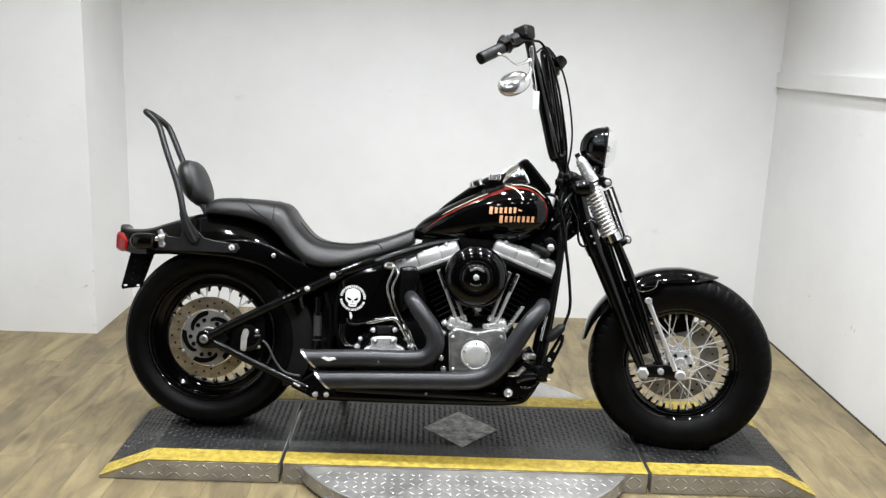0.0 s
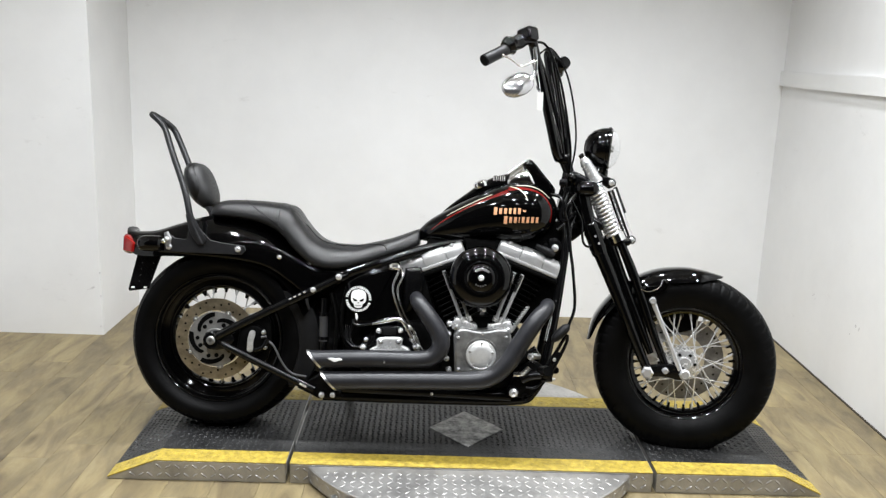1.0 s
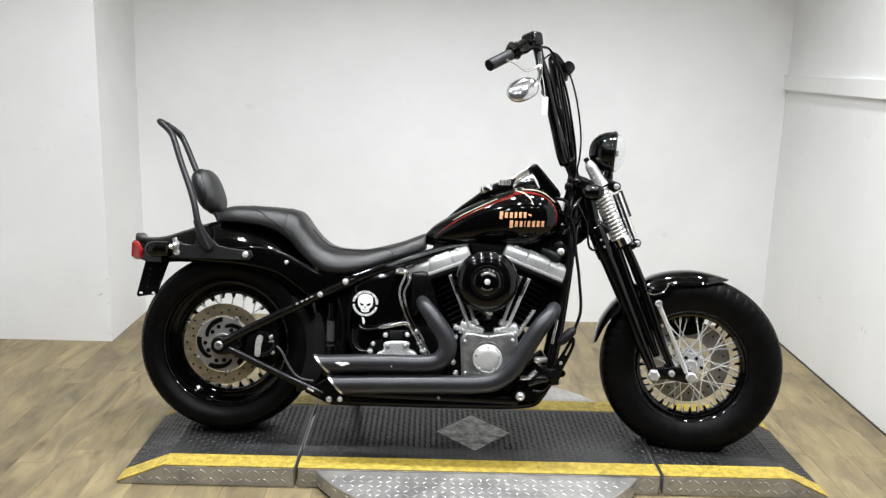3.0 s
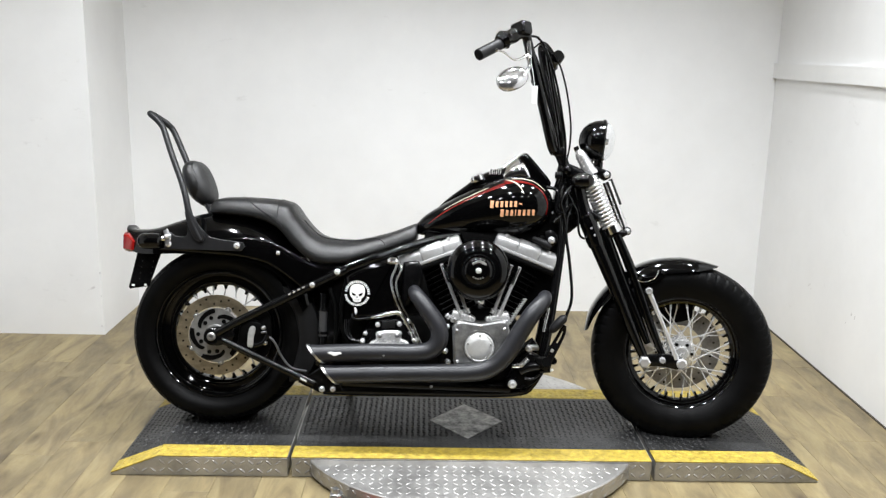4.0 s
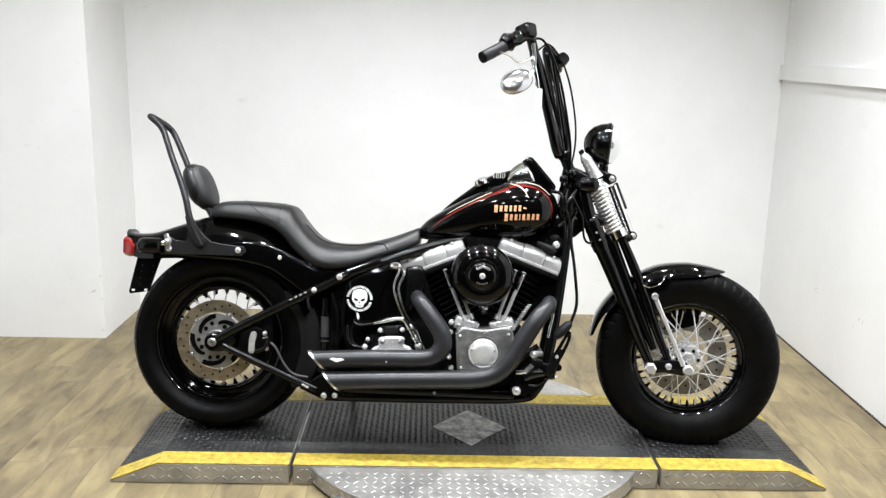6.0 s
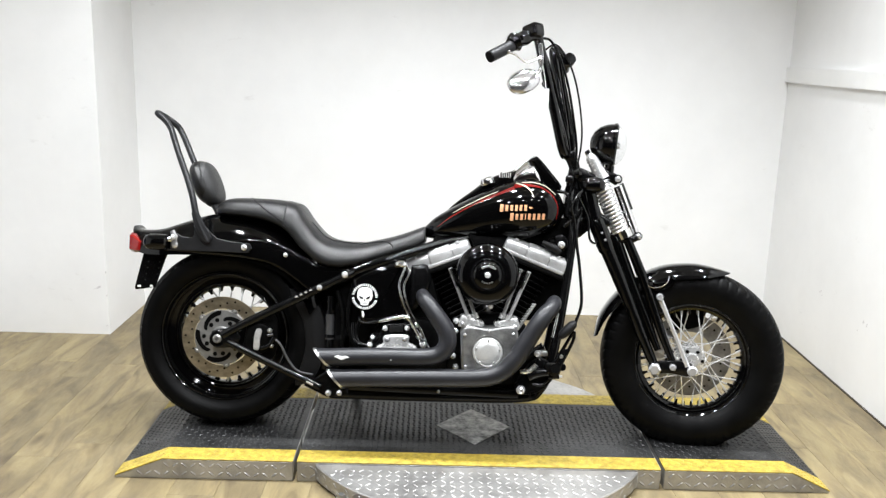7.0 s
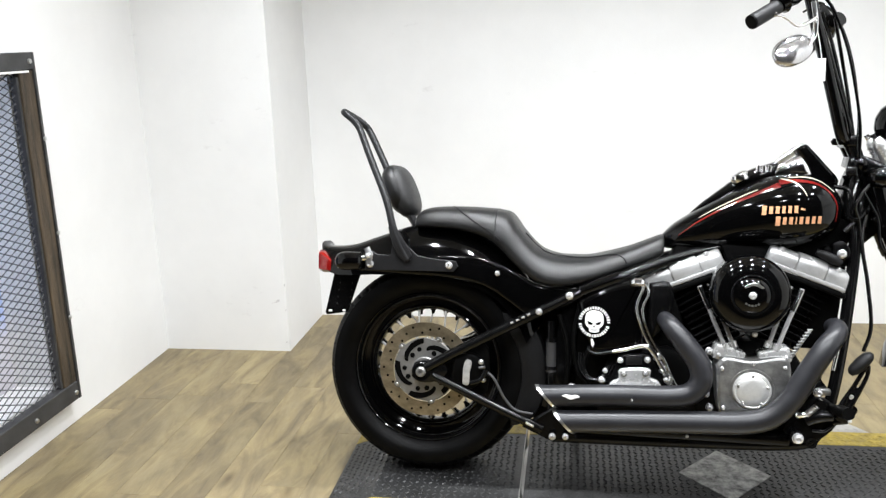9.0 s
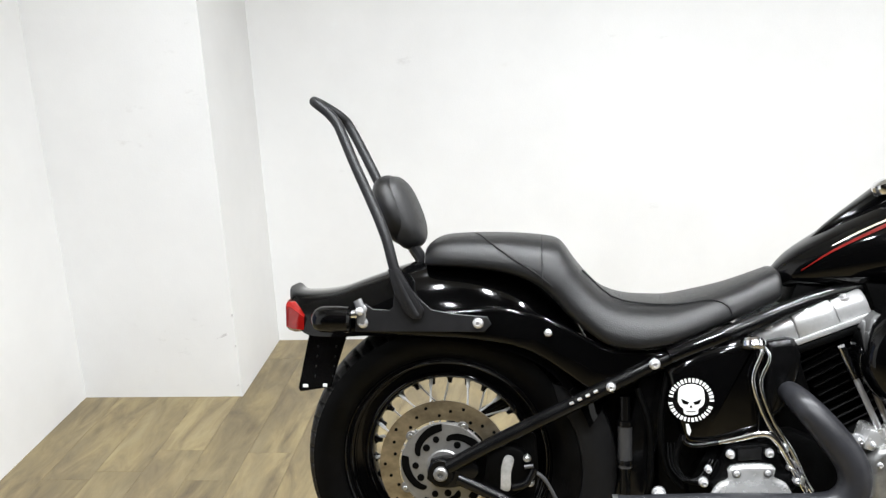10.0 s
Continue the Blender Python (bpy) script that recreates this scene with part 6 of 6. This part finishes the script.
for s in (-1, 1):
    d = Vector((-0.080, -0.075, -0.057) if s < 0 else (-0.060, 0.085, -0.055)).normalized()
    g0 = Vector((1.017, -0.200, 1.383) if s < 0 else (1.165, 0.200, 1.358))
    grip = spart("grip", tube([g0 + d * 0.028, g0 + d * 0.125], 0.0200, 18, 1), SATIN_BLACK, bars, "dark grey rubber grip")
    spart("grip_end", tube([g0 + d * 0.118, g0 + d * 0.130], 0.0195, 18, 1), BLACK_ROUGH, grip)
    sw = spart("switch_housing", tube([g0 - d * 0.055 + Vector((0, 0, 0.002)), g0 - d * 0.035 + Vector((0, 0, 0.004)), g0 - d * 0.012 + Vector((0, 0, 0.005)), g0 + d * 0.012 + Vector((0, 0, 0.007)), g0 + d * 0.028 + Vector((0, 0, 0.003))], [0.022, 0.026, 0.024, 0.033, 0.024], 18, 3), BLACK_PAINT, bars, "gloss black switch housing")
    spart("switch", tube([g0 - d * 0.03 + Vector((-0.02, 0, 0.012)), g0 - d * 0.03 + Vector((-0.032, 0, 0.018))], 0.007, 8, 1), STEEL, sw)
    if s > 0:
        continue
    res = box(-0.036, 0.030, -0.026, 0.026, -0.028, 0.022, 0.013, 4)
    res.transform(Matrix.Translation(g0 - d * 0.060 + Vector((0.012, 0, 0.020))) @ pose(0, 0, 0, 0, -12, s * 40))
    rs = spart("master_cylinder", res, BLACK_PAINT, bars, "gloss black master cylinder")
    lv = g0 + Vector((0.075, s * -0.012, -0.045))
    spart("lever", tube([lv, lv + Vector((-0.015, s * 0.02, -0.012)), lv + Vector((-0.042, s * 0.04, -0.022)), lv + Vector((-0.075, s * 0.062, -0.002)), lv + Vector((-0.095, s * 0.074, 0.004))], [0.0065, 0.0045, 0.0036, 0.0034, 0.004], 10, 4), CHROME, bars, "chrome hand lever")
    spart("lever_ball", lathe([(0, -0.006), (0.0045, -0.004), (0.006, 0), (0.0045, 0.004), (0, 0.006)], Matrix.Translation(lv + Vector((-0.098, s * 0.076, 0.005))), 12), CHROME, bars)
    # mirror hung below the bar
    MIRROR_CHROME = mat("mirror_back_chrome", (0.62, 0.62, 0.63), rough=0.12, metal=0.9, vary=0.08, scale=14)
    mc = Vector((1.043, -0.190, 1.256))
    mir = spart("mirror", cushion(0, 0, 0.060, 0.020, 0.040, 0, 2.2), MIRROR_CHROME, bars, "chrome teardrop mirror")
    mir.data.transform(STEER @ Matrix.Translation(mc) @ pose(0, 0, 0, -18, -26, s * -28) @ STEER.inverted())
    spart("mirror_stem", tube([(1.092, -0.163, 1.388), (1.099, -0.170, 1.338), (1.096, -0.174, 1.296), (1.080, -0.186, 1.270)], 0.0068, 10, 5, flat=0.7), CHROME, mir, "chrome mirror stem")
tag = thing("price_tag", "blank white paper tag hung from the handlebar", "tag", bike.matrix_basis.copy())
spart("paper", box(1.109, 1.130, -0.1605, -0.1595, 1.176, 1.237, 0.0004, 1), PAPER, tag, "", False)
spart("tag_string", tube([(1.119, -0.160, 1.236), (1.112, -0.160, 1.28), (1.098, -0.162, 1.34)], 0.0012, 5, 3), PAPER, tag)
# cables and lines from the bars to the fork
for pts, r in (([(1.06, -0.18, 1.405), (1.10, -0.12, 1.412), (1.125, -0.10, 1.406), (1.156, -0.10, 1.358), (1.190, -0.10, 1.263), (1.216, -0.10, 1.147), (1.232, -0.09, 1.05), (1.236, -0.08, 0.96), (1.256, -0.075, 0.88)], 0.0045),
               ([(1.09, 0.17, 1.41), (1.13, 0.12, 1.428), (1.165, 0.10, 1.396), (1.199, 0.10, 1.336), (1.227, 0.10, 1.244), (1.246, 0.10, 1.131), (1.247, 0.07, 1.05), (1.238, 0.05, 0.97), (1.252, 0.05, 0.90)], 0.0035),
               ([(1.10, -0.12, 1.375), (1.128, -0.10, 1.31), (1.162, -0.09, 1.20), (1.200, -0.08, 1.08), (1.216, -0.07, 1.0)], 0.006),
               ([(1.14, 0.13, 1.40), (1.165, 0.11, 1.32), (1.195, 0.10, 1.20), (1.218, 0.09, 1.09), (1.222, 0.06, 1.0)], 0.0055),
               ([(1.155, -0.085, 1.35), (1.178, -0.08, 1.24), (1.204, -0.07, 1.11), (1.222, -0.06, 0.98), (1.20, -0.05, 0.88)], 0.005)):
    spart("control_cable", tube(pts, r, 8, 6), BLACK_PAINT, bars, "black control cable")
for pts, r in (([(1.262, -0.075, 0.86), (1.235, -0.10, 0.74), (1.250, -0.115, 0.62), (1.262, -0.12, 0.50), (1.245, -0.12, 0.43)], 0.0055), ([(1.225, -0.07, 0.90), (1.205, -0.09, 0.82), (1.215, -0.09, 0.74), (1.21, -0.10, 0.60)], 0.007), ([(1.265, -0.06, 0.90), (1.235, -0.085, 0.85), (1.225, -0.09, 0.80), (1.19, -0.09, 0.76)], 0.008), ([(1.232, -0.11, 0.869), (1.257, -0.113, 0.824), (1.271, -0.115, 0.792), (1.276, -0.115, 0.74), (1.283, -0.115, 0.717), (1.299, -0.112, 0.708), (1.312, -0.10, 0.722)], 0.0042), ([(1.165, -0.07, 0.885), (1.196, -0.095, 0.875), (1.203, -0.10, 0.84), (1.197, -0.10, 0.805), (1.222, -0.10, 0.795), (1.250, -0.09, 0.825)], 0.0065), ([(1.255, -0.10, 0.90), (1.225, -0.11, 0.86), (1.212, -0.11, 0.83), (1.225, -0.10, 0.79), (1.232, -0.095, 0.74)], 0.005)):
    part("control_cable", tube(pts, r, 8, 6), BLACK_METAL, bike, "black control cable")
part("head_shroud", plate(smooth_xz([(1.195, 0.80), (1.20, 0.88), (1.225, 0.945), (1.262, 0.93), (1.275, 0.86), (1.26, 0.79), (1.225, 0.76)], 3), -0.06, 0.06, 0.02, 3), BLACK_METAL, bike)
part("head_gusset", plate(smooth_xz([(1.215, 0.80), (1.262, 0.80), (1.292, 0.768), (1.268, 0.738), (1.244, 0.722), (1.222, 0.735)], 2), -0.055, 0.055, 0.008, 2), BLACK_METAL, bike)
part("cable_clip", box(1.188, 1.216, -0.105, -0.080, 0.914, 0.940, 0.006, 2), BLACK_METAL, bike)
part("voltage_box", box(1.14, 1.215, -0.075, 0.02, 0.66, 0.72, 0.014, 3), BLACK_ROUGH, bike)

# ---- guarded window on the side wall ----
win = thing("window_1", "mesh-guarded window in a dark wooden frame", "window", Matrix.Translation((LEFT + 0.004, 0.0, 0.0)))
win["kind"] = "structure"
WTOP, WBOT, WR, WL = 1.390, 0.112, 0.462, -0.46
TILT_P = Matrix.Translation((0.002, 0, WTOP)) @ pose(0, 0, 0, 0, 0, 0) @ Matrix.Translation((0, 0, -WTOP))


def wpart(name, bm, material, parent, label="", smooth=False):
    bm.transform(TILT_P)
    return part(name, bm, material, parent, label, smooth)


wf = wpart("window_frame", box(0.012, 0.040, WR - 0.088, WR - 0.012, WBOT + 0.05, WTOP - 0.06, 0.004, 2), FRAME_BROWN, win, "brown weathered wooden stile")
wpart("frame_edge", box(0.0, 0.046, WR - 0.012, WR, WBOT, WTOP, 0.002, 1), FRAME_BLACK, wf, "charcoal metal edge")
wpart("frame_edge", box(0.008, 0.034, WR - 0.100, WR - 0.088, WBOT + 0.07, WTOP - 0.08, 0.002, 1), FRAME_BLACK, wf)
wpart("window_frame", box(0.012, 0.040, WL + 0.012, WL + 0.088, WBOT + 0.05, WTOP - 0.06, 0.004, 2), FRAME_BROWN, win, "brown weathered wooden stile")
wpart("window_rail", box(0.004, 0.044, WL, WR - 0.0005, WTOP - 0.058, WTOP, 0.003, 1), FRAME_BLACK, win, "charcoal painted rail")
wpart("pale_strip", box(0.006, 0.0455, WL + 0.1, WR - 0.04, WTOP - 0.068, WTOP - 0.0605, 0.001, 1), TRIM, win, "thin pale strip")
wpart("window_rail", box(0.004, 0.044, WL, WR - 0.0125, WBOT, WBOT + 0.07, 0.003, 1), FRAME_BLACK, win, "charcoal painted rail")
for by in (WR - 0.03, WR - 0.28, WR - 0.55):
    for bz in (WTOP - 0.03, WBOT + 0.03):
        sb = lathe([(0, 0.0), (0.010, 0.0), (0.008, 0.006), (0, 0.008)], at(0.044, by, bz) @ pose(0, 0, 0, 0, 0, -90), 12)
        wpart("frame_screw", sb, STEEL, win, smooth=True)
for bz in (WBOT + 0.32, WBOT + 0.64, WBOT + 0.98):
    wpart("frame_screw", lathe([(0, 0.0), (0.008, 0.0), (0.0065, 0.005), (0, 0.0065)], at(0.046, WR - 0.006, bz) @ pose(0, 0, 0, 0, 0, -90), 12), STEEL, win, smooth=True)
mesh_bm_v, mesh_bm_f = [], []


def strand(p0, p1, w):
    d = (Vector(p1) - Vector(p0)).normalized()
    s = Vector((1, 0, 0)).cross(d) * w
    i = len(mesh_bm_v)
    for p in (p0, p1):
        for a, b in ((0, 1), (0.003, 0), (0, -1)):
            mesh_bm_v.append(TILT_P @ (Vector(p) + Vector((a, 0, 0)) + s * b))
    mesh_bm_f.extend([(i, i + 1, i + 4, i + 3), (i + 1, i + 2, i + 5, i + 4), (i + 2, i, i + 3, i + 5)])


my0, my1, mz0, mz1 = WL + 0.09, WR - 0.09, WBOT + 0.06, WTOP - 0.07
slope, step = 0.027 / 0.062, 0.027
for sg in (1, -1):
    c = mz0 - (my1 - my0) * slope - step
    while c < mz1 + (my1 - my0) * slope:
        ya, yb = my0, my1
        za, zb = (c, c + (my1 - my0) * slope) if sg > 0 else (c + (my1 - my0) * slope, c)
        dz = zb - za
        t0, t1 = sorted(((mz0 - za) / dz, (mz1 - za) / dz))
        t0, t1 = max(0, t0), min(1, t1)
        if t1 > t0:
            strand((0.018, ya + (yb - ya) * t0, za + dz * t0), (0.018, ya + (yb - ya) * t1, za + dz * t1), 0.0021)
        c += step
wm = bpy.data.meshes.new("guard_mesh")
wm.from_pydata([tuple(v) for v in mesh_bm_v], [], mesh_bm_f)
wm.materials.append(FRAME_BLACK)
gm = new("guard_mesh", wm)
gm.parent = win
tagged(gm, "black expanded-metal guard", kind="stuff")
glow = bpy.data.materials.new("daylight_outside")
glow.use_nodes = True
gn = glow.node_tree
em = gn.nodes.new("ShaderNodeEmission")
tcw, sep, rmp = gn.nodes.new("ShaderNodeTexCoord"), gn.nodes.new("ShaderNodeSeparateXYZ"), gn.nodes.new("ShaderNodeValToRGB")
sky_rows = ((0.0, (0.56, 0.55, 0.60)), (0.19, (0.62, 0.61, 0.68)), (0.235, (0.46, 0.55, 0.86)), (0.55, (0.50, 0.62, 0.93)), (0.85, (0.78, 0.83, 0.97)))
rmp.color_ramp.elements[0].position, rmp.color_ramp.elements[0].color = sky_rows[0][0], (*sky_rows[0][1], 1)
rmp.color_ramp.elements[1].position, rmp.color_ramp.elements[1].color = sky_rows[-1][0], (*sky_rows[-1][1], 1)
for pos, col in sky_rows[1:-1]:
    rmp.color_ramp.elements.new(pos).color = (*col, 1)
half = gn.nodes.new("ShaderNodeMath")
half.operation, half.inputs[1].default_value = "MULTIPLY", 0.5
gn.links.new(tcw.outputs["Object"], sep.inputs[0])
gn.links.new(sep.outputs["Z"], half.inputs[0])
gn.links.new(half.outputs[0], rmp.inputs[0])
gn.links.new(rmp.outputs[0], em.inputs[0])
em.inputs[1].default_value = 0.78
gn.links.new(em.outputs[0], gn.nodes["Material Output"].inputs[0])
structure("backdrop", box(LEFT - 0.16, LEFT - 0.152, WY0 - 0.3, WY1 + 0.2, 0.0, 1.6), glow, "pale blue daylight outside the window")


# ---- plank floor ----
floor = structure("floor", box(-6.15, 6.15, -8.15, BACK + 0.1, -0.05, -0.006), DARK_GAP, "pale oak vinyl plank floor")
PW, PL = 0.152, 0.914
plank_bm = box(-PW / 2 + 0.0003, PW / 2 - 0.0003, -PL / 2 + 0.0003, PL / 2 - 0.0003, -0.006, 0, 0.0007, 1)
plank_mesh = bpy.data.meshes.new("plank")
plank_bm.to_mesh(plank_mesh)
plank_bm.free()
plank_mesh.materials.append(PLANK)
rng = random.Random(5)
ends = []
x = LEFT - 0.02 + PW / 2
while x < 2.1:
    y = BACK - PL / 2 + 0.05 + rng.random() * 0.9
    while y > -4.2:
        ob = new("plank", plank_mesh)
        ob.location = (x, y, 0)
        ob.parent = floor
        y -= PL
    ends.append((x, y + PL / 2))
    x += PW

# the rest of the hall's planks, joined
fv, ff_ = [], []


def loose_plank(xc, y0, y1):
    i = len(fv)
    w = PW / 2 - 0.0006
    for z, d in ((-0.006, 0.0), (-0.001, 0.0), (0.0, 0.001)):
        for a, b in ((xc - w + d, y0 + 0.0006 + d), (xc + w - d, y0 + 0.0006 + d), (xc + w - d, y1 - 0.0006 - d), (xc - w + d, y1 - 0.0006 - d)):
            fv.append((a, b, z))
    for r in (0, 4):
        for k in range(4):
            ff_.append((i + r + k, i + r + (k + 1) % 4, i + r + 4 + (k + 1) % 4, i + r + 4 + k))
    ff_.append((i + 8, i + 9, i + 10, i + 11))


starts = list(ends)
xx = ends[0][0] - PW
while xx > -6.0:
    starts.append((xx, FRONT - rng.random() * 0.01))
    xx -= PW
xx = ends[-1][0] + PW
while xx < 6.0:
    starts.append((xx, FRONT - rng.random() * 0.01))
    xx += PW
for xc, top in starts:
    y = top
    first = rng.random() * PL if xc < ends[0][0] - 0.01 or xc > ends[-1][0] + 0.01 else PL
    while y > -8.0:
        y0 = max(-8.1, y - max(0.2, first))
        loose_plank(xc, y0, y)
        y, first = y0, PL
pm = bpy.data.meshes.new("plank_field")
pm.from_pydata(fv, [], ff_)
pm.materials.append(plank_material(True))
pf = new("plank_field", pm)
pf.parent = floor
tagged(pf, "pale oak vinyl planks", kind="stuff")
